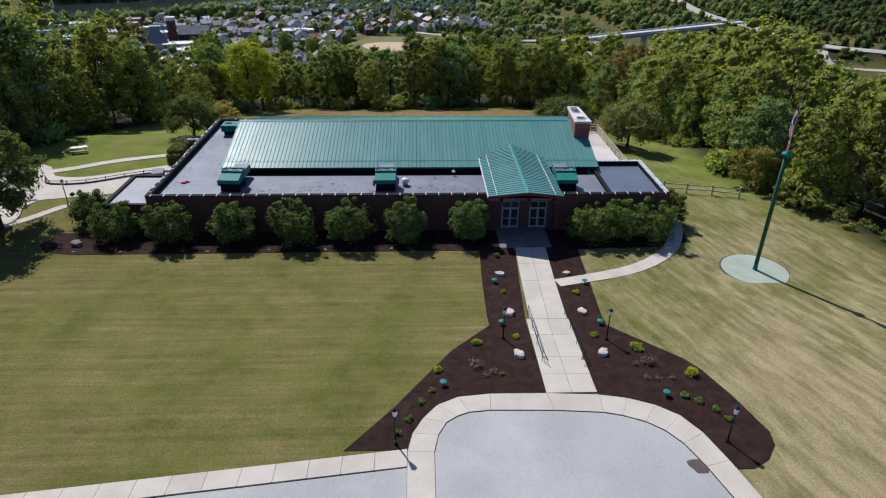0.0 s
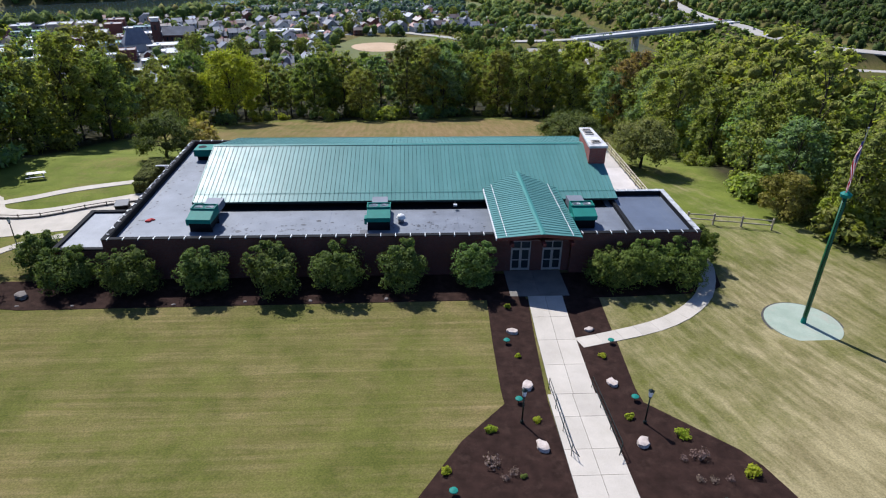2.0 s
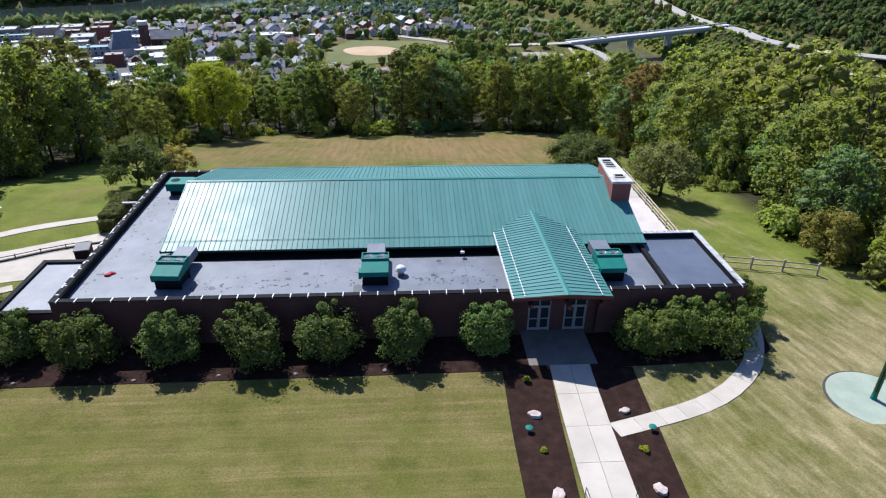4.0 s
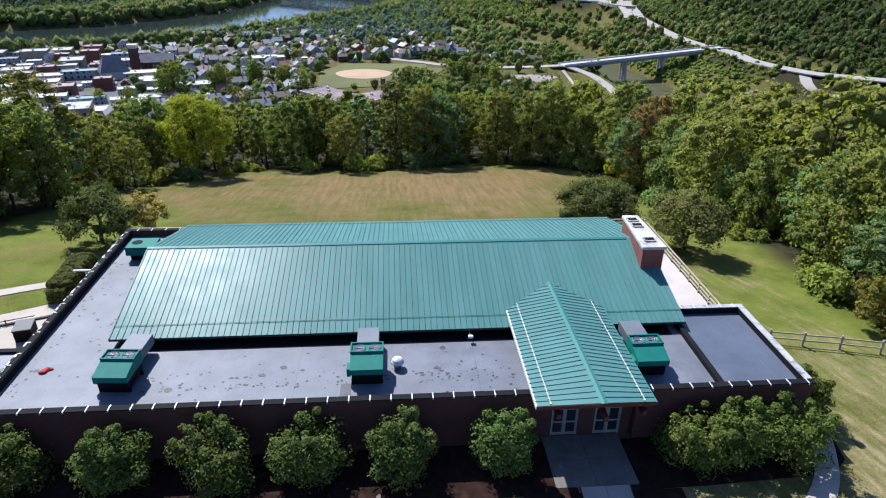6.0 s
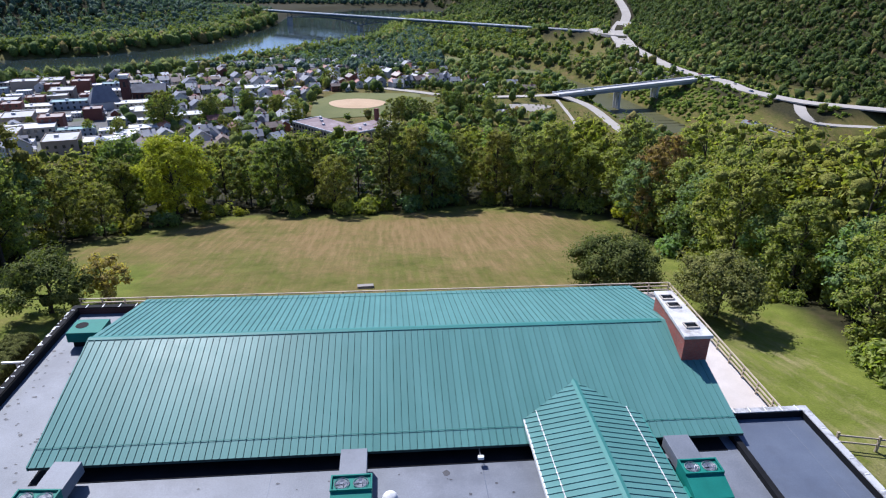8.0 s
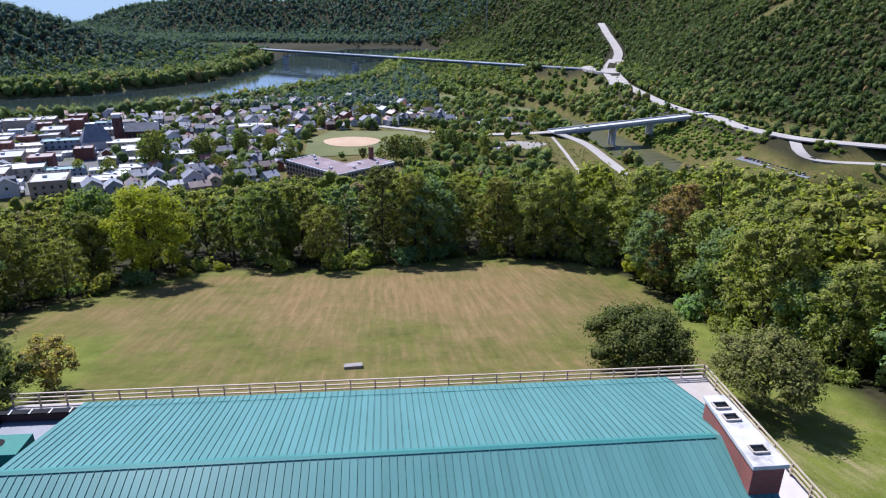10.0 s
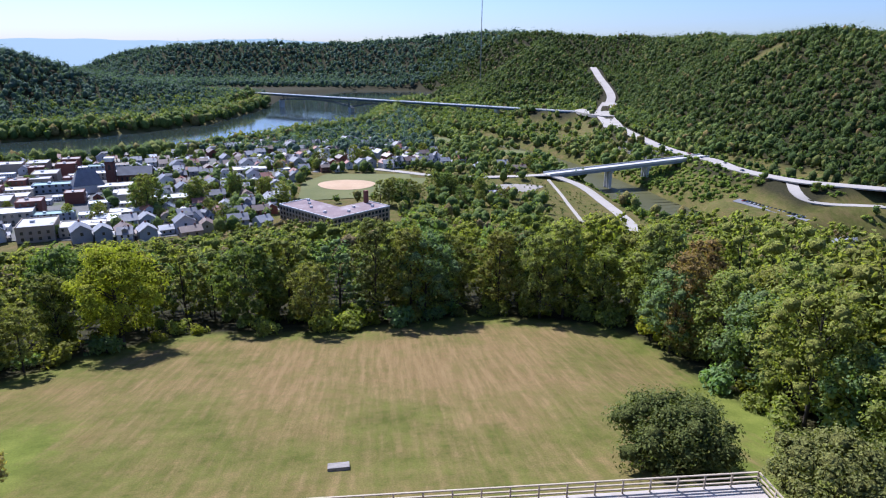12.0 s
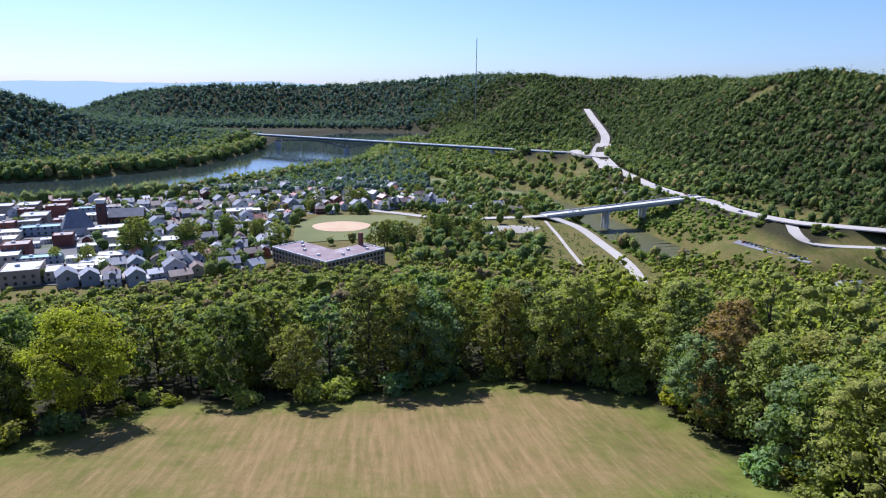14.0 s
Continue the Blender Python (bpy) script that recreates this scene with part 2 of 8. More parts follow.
M_GROUND = ground_surface()
M_ROOF = roof_surface("green_metal", (0.084, 0.204, 0.186), (0.102, 0.234, 0.218), rough=0.37)
M_RIDGE = roof_surface("green_trim", (0.05, 0.19, 0.17), (0.06, 0.21, 0.185), rough=0.45)
# dark deck tone, seen through panel gaps in place of rib shadows
M_SEAMSHADE = surface("seam_shade", (0.012, 0.035, 0.032), (0.02, 0.05, 0.045), 1, 20, 0.7)
M_GREEN = surface("green_enamel", (0.010, 0.165, 0.128), (0.014, 0.205, 0.160), 1.2, 30, 0.62, 0.0, 0.05, spec=0.2)
M_POLE = surface("green_pole_paint", (0.010, 0.085, 0.030), (0.015, 0.12, 0.045), 1.5, 30, 0.45, 0.0, 0.1)
M_MEMBRANE = surface("grey_membrane", (0.145, 0.161, 0.187), (0.210, 0.227, 0.259), 0.35, 14, 0.56, 0, 0.12, 0, (0.102, 0.111, 0.131), 0.6, 0.3)
M_PALEROOF = surface("pale_membrane", (0.24, 0.25, 0.27), (0.32, 0.33, 0.35), 0.5, 14, 0.65, 0, 0.2, 0, (0.16, 0.16, 0.17), 0.5)
M_CAP = surface("bleached_cap", (0.42, 0.42, 0.42), (0.60, 0.60, 0.60), 1.4, 18, 0.6, 0, 0.15, 0.1, (0.06, 0.06, 0.065), 0.85)
M_DECK = surface("terrace_concrete", (0.420, 0.373, 0.324), (0.520, 0.470, 0.418), 0.5, 18, 0.85, 0, 0.2, 0, (0.440, 0.407, 0.357), 0.4)
# beige terrace concrete made paler, a sheen of sky in its colour
M_SIDE = surface("side_terrace_sheen", (0.52, 0.47, 0.425), (0.63, 0.575, 0.53), 0.5, 18, 0.85, 0, 0.2, 0, (0.46, 0.42, 0.38), 0.4)
M_FRAME = surface("door_frame_paint", (0.30, 0.30, 0.29), (0.38, 0.38, 0.37), 1.5, 20, 0.5, 0, 0.05)
M_MEMBRANE2 = surface("dark_membrane", (0.092, 0.112, 0.155), (0.132, 0.157, 0.204), 0.3, 14, 0.5, 0, 0.12, 0, (0.067, 0.074, 0.095), 0.5)
M_PATCH = surface("old_patch", (0.085, 0.088, 0.098), (0.115, 0.118, 0.13), 0.8, 14, 0.6, 0, 0.2)
M_STAIN = surface("ponding_stain", (0.045, 0.045, 0.053), (0.075, 0.075, 0.086), 2, 20, 0.6, 0, 0.1)
M_BLACK = surface("black_flashing", (0.007, 0.0075, 0.009), (0.013, 0.0135, 0.016), 1, 20, 0.8, 0, 0.2, spec=0.15)
M_STRAP = surface("white_metal", (0.62, 0.62, 0.60), (0.8, 0.8, 0.78), 2, 30, 0.4, 0.0, 0.05)
# chimney brick brightened for sun, wall brick darkened for shade, both in the colour
M_BRICK = brick_surface("red_brick", (0.34, 0.085, 0.058), (0.25, 0.060, 0.042), (0.20, 0.16, 0.14))
M_BRICKD = brick_surface("shaded_dark_brick", (0.11, 0.032, 0.025), (0.078, 0.024, 0.019), (0.09, 0.075, 0.07))
M_WALK = surface("pale_concrete", (0.46, 0.41, 0.34), (0.56, 0.50, 0.42), 0.6, 22, 0.85, 0, 0.2, 0.10, (0.36, 0.32, 0.27), 0.35)
M_DRIVE = surface("parking_concrete", (0.35, 0.345, 0.335), (0.43, 0.42, 0.405), 0.22, 12, 0.85, 0, 0.25, 0, (0.50, 0.485, 0.46), 0.3, 0.2)
# pad concrete with the porch's shade put into its tone
M_PAD = surface("shaded_pad_concrete", (0.17, 0.155, 0.135), (0.25, 0.225, 0.195), 0.7, 20, 0.85, 0, 0.2, 0.10, (0.11, 0.10, 0.09), 0.5)
M_JOINT = surface("joint", (0.06, 0.055, 0.05), (0.09, 0.08, 0.07), 3, 30, 0.9, 0, 0.2)
M_MULCH = surface("dark_mulch", (0.020, 0.0105, 0.008), (0.040, 0.021, 0.016), 1.6, 30, 0.95, 0, 0.9, 0, (0.055, 0.032, 0.024), 0.5, 0.1)
M_ROCK = surface("pale_rock", (0.44, 0.355, 0.30), (0.58, 0.495, 0.44), 2.5, 14, 0.9, 0, 0.6, 0.2)
M_DARKPATCH = surface("oil_stain", (0.07, 0.045, 0.04), (0.11, 0.075, 0.065), 1.2, 12, 0.7, 0, 0.2)
M_DARKPOST = surface("dark_green_post", (0.012, 0.022, 0.018), (0.02, 0.035, 0.028), 2, 30, 0.4, 0.3, 0.1)
M_LANTERN = surface("lantern_glass", (0.66, 0.72, 0.80), (0.78, 0.82, 0.88), 3, 20, 0.15, 0, 0.0)
M_WOODRAIL = surface("weathered_rail", (0.416, 0.351, 0.252), (0.528, 0.452, 0.333), 1.5, 18, 0.75, 0, 0.2, 0.1)
M_FENCE = surface("split_rail", (0.34, 0.28, 0.20), (0.50, 0.43, 0.33), 2.0, 14, 0.9, 0, 0.4, 0.15)
M_BARK = surface("bark", (0.045, 0.034, 0.025), (0.085, 0.068, 0.052), 1.5, 9, 0.95, 0, 0.8)
M_RED = surface("red_stain", (0.095, 0.020, 0.017), (0.135, 0.028, 0.023), 2, 20, 0.6, 0, 0.2)
M_WHITE = surface("white_paint", (0.70, 0.70, 0.68), (0.80, 0.80, 0.78), 1.5, 20, 0.5, 0, 0.05)
M_STONE = surface("grey_stone", (0.14, 0.12, 0.11), (0.24, 0.21, 0.19), 3, 18, 0.9, 0, 0.5, 0.2)
M_GRAVEL = surface("gravel", (0.26, 0.235, 0.20), (0.35, 0.32, 0.28), 0.08, 2, 0.95, 0, 0.2, 0, (0.17, 0.16, 0.09), 0.7)
# creek tone: mud, with the hillside's reflection put into the colour
M_CREEK = surface("mud_and_reflection", (0.085, 0.085, 0.036), (0.11, 0.108, 0.048), 0.05, 0.5, 0.45, 0, 0.04, spec=0.08)
M_TOWNGROUND = surface("town_ground", (0.085, 0.085, 0.082), (0.17, 0.168, 0.16), 0.06, 0.8, 0.9, 0, 0.2, 0, (0.055, 0.08, 0.022), 0.95)
M_GLASS = glass_surface("dark_glass")
M_STEEL = surface("grey_steel", (0.30, 0.30, 0.31), (0.42, 0.42, 0.43), 1.5, 25, 0.4, 0.6, 0.1)
M_ASPHALT = surface("road", (0.351, 0.322, 0.281), (0.445, 0.409, 0.357), 0.05, 2, 0.9, 0, 0.1)
M_LOT = surface("lot", (0.16, 0.16, 0.17), (0.27, 0.27, 0.28), 0.05, 2, 0.85, 0, 0.1)
M_BRIDGE = surface("bridge_concrete", (0.50, 0.49, 0.47), (0.62, 0.61, 0.59), 0.08, 2, 0.85, 0, 0.1)
M_TRUSS = surface("blue_steel", (0.045, 0.075, 0.11), (0.06, 0.10, 0.14), 0.1, 2, 0.5, 0.3, 0.05)
M_WATER = water_surface()
M_FIELD = surface("field_grass", (0.105, 0.120, 0.030), (0.155, 0.160, 0.048), 0.03, 0.6, 0.95, 0, 0.3)
M_INFIELD = surface("infield_clay", (0.46, 0.32, 0.19), (0.54, 0.39, 0.25), 0.05, 1, 0.95, 0, 0.1)
M_RIPRAP = island_surface("riprap", ((0.0, (0.26, 0.25, 0.24)), (1.0, (0.42, 0.40, 0.38))), fine=1.2)

# ---- building tools ----
class Shape:
    """Collects faces; mesh() turns them into one mesh."""

    def __init__(self):
        self.v, self.f = [], []

    def add(self, verts, faces):
        n = len(self.v)
        self.v += [tuple(p) for p in verts]
        self.f += [tuple(i + n for i in face) for face in faces]
        return self

    def box(self, x0, x1, y0, y1, z0, z1, m=None):
        p = [Vector((x, y, z)) for z in (z0, z1) for x, y in ((x0, y0), (x1, y0), (x1, y1), (x0, y1))]
        if m:
            p = [m @ q for q in p]
        return self.add(p, ((3, 2, 1, 0), (4, 5, 6, 7), (0, 1, 5, 4), (1, 2, 6, 5), (2, 3, 7, 6), (3, 0, 4, 7)))

    def tube(self, a, b, r0, r1=None, n=8, cap=True):
        a, b = Vector(a), Vector(b)
        r1 = r0 if r1 is None else r1
        q = (b - a).to_track_quat("Z", "Y")
        ring = [q @ Vector((math.cos(6.28318 * i / n), math.sin(6.28318 * i / n), 0)) for i in range(n)]
        faces = [(i, (i + 1) % n, n + (i + 1) % n, n + i) for i in range(n)]
        if cap:
            faces += [tuple(range(n - 1, -1, -1)), tuple(range(n, 2 * n))]
        return self.add([a + r * r0 for r in ring] + [b + r * r1 for r in ring], faces)

    def prism(self, outline, z0, z1):
        """An upright prism over a plan; z0 and z1 are heights or functions of x and y."""
        low = z0 if callable(z0) else lambda x, y: z0
        top = z1 if callable(z1) else lambda x, y: z1
        n = len(outline)
        area = sum(a[0] * b[1] - b[0] * a[1] for a, b in zip(outline, outline[1:] + outline[:1]))
        plan = outline if area > 0 else outline[::-1]
        verts = [(x, y, low(x, y)) for x, y in plan] + [(x, y, top(x, y)) for x, y in plan]
        return self.add(verts, [tuple(range(n - 1, -1, -1)), tuple(range(n, 2 * n))] + [(i, (i + 1) % n, n + (i + 1) % n, n + i) for i in range(n)])

    def sphere(self, c, rx, ry, rz, n=8, k=5, low=-1.0):
        c = Vector(c)
        verts, faces = [], []
        for j in range(k + 1):
            s = low + (1 - low) * j / k
            r = math.sqrt(max(0.0, 1 - s * s))
            verts += [c + Vector((rx * r * math.cos(6.28318 * i / n), ry * r * math.sin(6.28318 * i / n), rz * s)) for i in range(n)]
        for j in range(k):
            faces += [(j * n + i, j * n + (i + 1) % n, (j + 1) * n + (i + 1) % n, (j + 1) * n + i) for i in range(n)]
        return self.add(verts, faces)

    def mesh(self, name, material, bevel=0.0, smooth=False):
        me = bpy.data.meshes.new(name)
        me.from_pydata(self.v, [], self.f)
        if bevel or smooth:
            bm = bmesh.new()
            bm.from_mesh(me)
            if bevel:
                bmesh.ops.remove_doubles(bm, verts=bm.verts, dist=1e-5)
                bmesh.ops.bevel(bm, geom=[e for e in bm.edges if e.is_manifold and e.calc_face_angle(0) > 0.6], offset=bevel, segments=2, affect="EDGES", profile=0.5)
            for face in bm.faces:
                face.smooth = smooth
            bm.to_mesh(me)
            bm.free()
        me.materials.append(material)
        return me


def part(name, shape, material, parent, label="", bevel=0.0, smooth=False):
    me = shape.mesh(name, material, bevel, smooth) if isinstance(shape, Shape) else shape
    ob = new(name, me)
    ob.parent = parent
    return tagged(ob, label)


def thing(name, label, category, group="", at=None):
    ob = new(name)
    if at is not None:
        ob.matrix_basis = at if isinstance(at, Matrix) else Matrix.Translation(at)
    return tagged(ob, label, category, group)


def setting(name, shape, material, label, category, bevel=0.0, smooth=False):
    me = shape.mesh(name, material, bevel, smooth) if isinstance(shape, Shape) else shape
    return tagged(new(name, me), label, category, kind="structure")


def placed(x, y, z, turn=0.0, size=1.0, tall=None):
    return pose(x, y, z, 0, 0, turn) @ Matrix.Diagonal((size, size, tall or size, 1))


def along(points, step):
    """Points at even steps along a polyline, each with its direction."""
    out, left = [], 0.0
    for a, b in zip(points, points[1:]):
        a, b = Vector(a), Vector(b)
        d = (b - a).length
        s = left
        while s < d:
            out.append((a.lerp(b, s / d), (b - a).normalized()))
            s += step
        left = s - d
    return out


def curve_through(points, per=6):
    """A smooth line through points."""
    p = [Vector(q) for q in points]
    p = [2 * p[0] - p[1], *p, 2 * p[-1] - p[-2]]
    out = []
    for i in range(1, len(p) - 2):
        for k in range(per):
            t = k / per
            out.append(0.5 * (2 * p[i] + (p[i + 1] - p[i - 1]) * t + (2 * p[i - 1] - 5 * p[i] + 4 * p[i + 1] - p[i + 2]) * t * t + (3 * p[i] - p[i - 1] - 3 * p[i + 1] + p[i + 2]) * t ** 3))
    return out + [p[-2]]

# ---- terrain: hilltop, valley floor, river, creek and the hills beyond ----
def ease(a, b, x):
    t = np.clip((x - a) / (b - a), 0, 1)
    return t * t * (3 - 2 * t)


def near_line(x, y, line):
    """The distance to a polyline and the height along it."""
    best, high = np.full(np.shape(x), 1e9), np.zeros(np.shape(x))
    for (ax, ay, az), (bx, by, bz) in zip(line, line[1:]):
        ux, uy = bx - ax, by - ay
        t = np.clip(((x - ax) * ux + (y - ay) * uy) / (ux * ux + uy * uy), 0, 1)
        d = np.hypot(x - ax - t * ux, y - ay - t * uy)
        high = np.where(d < best, az + t * (bz - az), high)
        best = np.minimum(best, d)
    return best, high


def flat_noise(x, y, size, seed=0.0):
    """A smooth rolling of about one, from crossed waves."""
    a, b = x / size, y / size
    return (np.sin(a * 1.9 + 0.7 * np.sin(b * 1.3 + seed) + seed) + np.sin(b * 2.3 + 0.9 * np.sin(a * 1.1 - seed) + 2 * seed) + np.sin((a + b) * 1.27 + seed * 3)) / 3


MAIN_ROAD = [(520, 330, -62), (400, 385, -62), (339, 420, -62), (311, 443, -62), (298, 497, -63), (304, 550, -64), (293, 612, -64), (297, 700, -63), (319, 850, -62), (350, 975, -60), (392, 1060, -50), (420, 1140, -39), (462, 1322, -19), (500, 1480, -2)]
BRIDGE_ROAD = [(350, 980, -60.5), (325, 1006, -61.2), (260, 1058, -61.2)]
TOWN_ROAD = [(-60, 640, -79.5), (20, 585, -79), (60, 553, -78), (110, 546, -77), (150, 538, -74)]
RAMP_ROAD = [(150, 538, -74), (165, 500, -76.5), (167, 450, -78.5), (164, 388, -79.2), (150, 330, -79)]
TRAIL = [(146, 530, -77), (143, 480, -79), (140, 451, -79.6), (134, 395, -79.8)]
LOOP_ROAD = [(311, 443, -63), (300, 420, -66), (299, 404, -69), (312, 396, -70), (345, 392, -71), (420, 360, -70)]
CREEK = [(120, 900, 11), (165, 800, 12), (190, 720, 13), (205, 650, 14), (213, 550, 19), (214, 475, 27), (240, 415, 26), (330, 330, 20), (480, 240, 20)]
RIVER = [(-1000, 420, 118), (-600, 640, 118), (-416, 768, 118), (-316, 815, 118), (-243, 914, 116), (-152, 1051, 118), (-108, 1370, 120), (-50, 1700, 185), (20, 1890, 150)]
HILLS = [
    ([(-1500, 760, 60), (-1100, 880, 48), (-640, 1150, 22), (-500, 1260, -24), (-350, 1405, -62)], 150),
    ([(-1000, 2900, 10), (-705, 2650, 40), (-230, 2700, 46), (133, 2520, 64), (350, 2280, 80), (526, 1940, 82), (610, 1800, 64), (720, 1560, 60), (660, 1076, 52), (630, 860, 54), (640, 700, 46), (690, 430, 40), (900, 150, 30)], 190),
    ([(526, 1940, 78), (400, 1600, 10), (340, 1400, -40)], 140),
    ([(1500, 2600, 70), (1300, 1400, 80), (1250, 600, 60), (1500, 0, 40)], 500),
]


def height(x, y):
    x, y = np.asarray(x, float), np.asarray(y, float)
    z = 0.06 + 0.068 * np.clip(-9 - y, 0, 16) + 0.01 * np.clip(-25 - y, 0, 60)
    z = z - 0.54 * ease(20, 31, y) - 0.28 * np.clip(y - 31, 0, 8.5) - 0.198 * np.clip(y - 39.5, 0, 70) - 0.255 * np.clip(y - 109.5, 0, 5000)
    z = z - 2.0 * ease(20, 34, x) * ease(6, 30, y) * (1 - ease(60, 90, y))
    z = z - 0.20 * np.clip(x - 42, 0, 5000) - 0.10 * np.clip(-62 - x, 0, 5000) - 0.05 * np.clip(-90 - y, 0, 2000)
    floor = -80 + 1.2 * flat_noise(x, y, 70, 1.0) * ease(520, 700, np.abs(y - 520) + np.abs(x + 20))
    for line, wide in HILLS:
        d, top = near_line(x, y, line)
        top = top * (1 + 0.06 * flat_noise(x, y, 130, 2.0))
        floor = np.maximum(floor, -84 + (top + 84) * np.exp(-((d / wide) ** 2)) + 5 * flat_noise(x, y, 60, 0.5) * np.exp(-((d / wide) ** 2)))
    k = 5.0
    z = k * np.logaddexp(np.maximum(z, -300) / k, floor / k)
    d, wide = near_line(x, y, RIVER)
    z = np.where(d < wide + 40, np.minimum(z, -97 + 17 * ease(wide - 12, wide + 30, d)), z)
    d, wide = near_line(x, y, CREEK)
    z = np.minimum(z, np.where(d < wide + 18, -93 + 13 * ease(wide - 3, wide + 16, d), 1e9))
    for cx, cy, r, h in ((277, 410, 40, -76.5), (112, 505, 26, -79), (-30, 420, 38, -80)):
        f = 1 - ease(r, r + 14, np.hypot(x - cx, y - cy))
        z = z * (1 - f) + h * f
    for line, half in ((MAIN_ROAD, 8), (BRIDGE_ROAD, 7), (TOWN_ROAD, 6), (RAMP_ROAD, 5), (LOOP_ROAD, 5), (TRAIL, 2)):
        d, h = near_line(x, y, line)
        z = np.maximum(z, h - 0.35 - 0.55 * np.maximum(0, d - half - 3))
        z = np.minimum(z, h - 0.35 + 1.6 * np.maximum(0, d - half - 7))
    return z


def ground_at(x, y):
    return float(height(x, y))


# the edge of the mown ground; trees stand outside it
CLEARING = [(-60, -400), (-42, -12), (-47, 2), (-56, 16), (-51, 30), (-50, 46), (-47, 60), (-40, 75), (-30, 86), (-9, 84), (1, 88), (13, 93), (25, 87), (33, 81), (36, 73), (36, 62), (38, 45), (37, 30), (36, 15), (39, 4), (42, -8), (54, -40), (90, -400)]


def inside(x, y, plan):
    x, y = np.asarray(x, float), np.asarray(y, float)
    hit = np.zeros(x.shape, bool)
    for (ax, ay), (bx, by) in zip(plan, plan[1:] + plan[:1]):
        cross = (ay > y) != (by > y)
        with np.errstate(divide="ignore", invalid="ignore"):
            hit ^= cross & (x < (bx - ax) * (y - ay) / (by - ay if by != ay else 1e-9) + ax)
    return hit


def edge_distance(x, y):
    d, _ = near_line(np.asarray(x, float), np.asarray(y, float), [(a, b, 0) for a, b in CLEARING])
    return np.where(inside(x, y, CLEARING), d, -d)


def lines(near0, near1, step, far0, far1, growth):
    mid = list(np.arange(near0, near1 + 0.01, step))
    up, s = [near1], step
    while up[-1] < far1:
        s *= growth
        up.append(up[-1] + s)
    down, s = [near0], step
    while down[-1] > far0:
        s *= growth
        down.append(down[-1] - s)
    return np.array(down[:0:-1] + mid + up[1:])


def build_ground():
    gx, gy = lines(-60, 60, 1.8, -4300, 4300, 1.036), lines(-60, 110, 1.8, -1500, 4300, 1.033)
    x, y = np.meshgrid(gx, gy)
    z = height(x, y)
    nx, ny = len(gx), len(gy)
    i = (np.arange(ny - 1)[:, None] * nx + np.arange(nx - 1)).ravel()
    quads = np.stack([i, i + 1, i + 1 + nx, i + nx], 1)
    me = bpy.data.meshes.new("ground")
    me.vertices.add(nx * ny)
    me.vertices.foreach_set("co", np.stack([x, y, z], -1).ravel())
    me.loops.add(quads.size)
    me.loops.foreach_set("vertex_index", quads.ravel())
    me.polygons.add(len(quads))
    me.polygons.foreach_set("loop_start", np.arange(0, quads.size, 4))
    me.polygons.foreach_set("use_smooth", np.ones(len(quads), bool))
    me.update()
    me.validate()
    x, y = x.ravel(), y.ravel()
    e = edge_distance(x, y)
    dry = 0.34 + 0.62 * np.exp(-(((x - 4) / 26) ** 2 + ((y - 68) / 20) ** 2)) + 0.24 * ease(17, 30, x - 0.6 * (y + 8)) * (1 - ease(-2, 12, y)) + 0.48 * ease(14, 22, x) * ease(-14, -28, y) - 0.25 * ease(3, -22, x) * ease(-4, -30, y) * 0.5
    dry = dry + 0.15 * ease(-12, -28, x) * ease(42, 60, y) - 0.3 * np.exp(-((e / 5) ** 2))
    dry = dry - 0.14 * ease(26, 40, y) - 0.24 * ease(20, 27, x) * ease(6, 16, y) * (1 - ease(45, 62, y))
    dry = dry - 0.30 * ease(-27, -32, x) * ease(4, 12, y) * (1 - ease(44, 58, y))
    fresh = ease(20, 26, x) * ease(-2, 10, y) * (1 - ease(44, 62, y)) + ease(-27, -32, x) * ease(4, 12, y) * (1 - ease(44, 58, y)) + 0.5 * np.exp(-((e / 4) ** 2)) * ease(40, 60, y)
    valley = ease(-60, -74, z.ravel())
    wood = np.where(y > 110, 0.9 - 0.45 * valley, 0.0)
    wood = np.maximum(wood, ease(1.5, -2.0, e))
    wood = np.where((z.ravel() < -70) & (y < 1500), np.minimum(wood, 0.18), wood)
    wood = np.where(((x - 545) / 42) ** 2 + ((y - 880) / 20) ** 2 < 1, 0.1, wood)
    for name, v in (("dry", dry), ("wood", wood), ("back", ease(20, 36, y)), ("east", ease(9, 14, x)), ("fresh", fresh)):
        me.attributes.new(name, "FLOAT", "POINT").data.foreach_set("value", v.astype(np.float32))
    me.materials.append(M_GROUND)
    return tagged(new("ground", me), "mown hilltop lawn with dry streaks falling to a wooded valley", "ground", kind="structure")


build_ground()
setting("water", Shape().add([(-4300, 200, -89), (4300, 200, -89), (4300, 4300, -89), (-4300, 4300, -89)], [(0, 1, 2, 3)]), M_WATER, "calm blue river and muddy creek in the valley", "water")

# ---- the building ----
FRONT, LEFT, RIGHT, REAR = 0.0, -27.2, 22.25, 24.8
FLAT, TOP = 3.30, 3.90
EAVE_Y, EAVE_Z, RIDGE_Y, RIDGE_Z, BACK_Y = 6.9, 3.98, 15.8, 6.34, 25.3
ROOF_L, ROOF_R = -21.95, 17.1
PORCH_L, PORCH_R, PORCH_X, PORCH_Y = 4.62, 11.55, 8.2, -1.82

hall = thing("brick_hall", "low brick hall with shade-darkened walls, flat roof and green metal gable", "building")

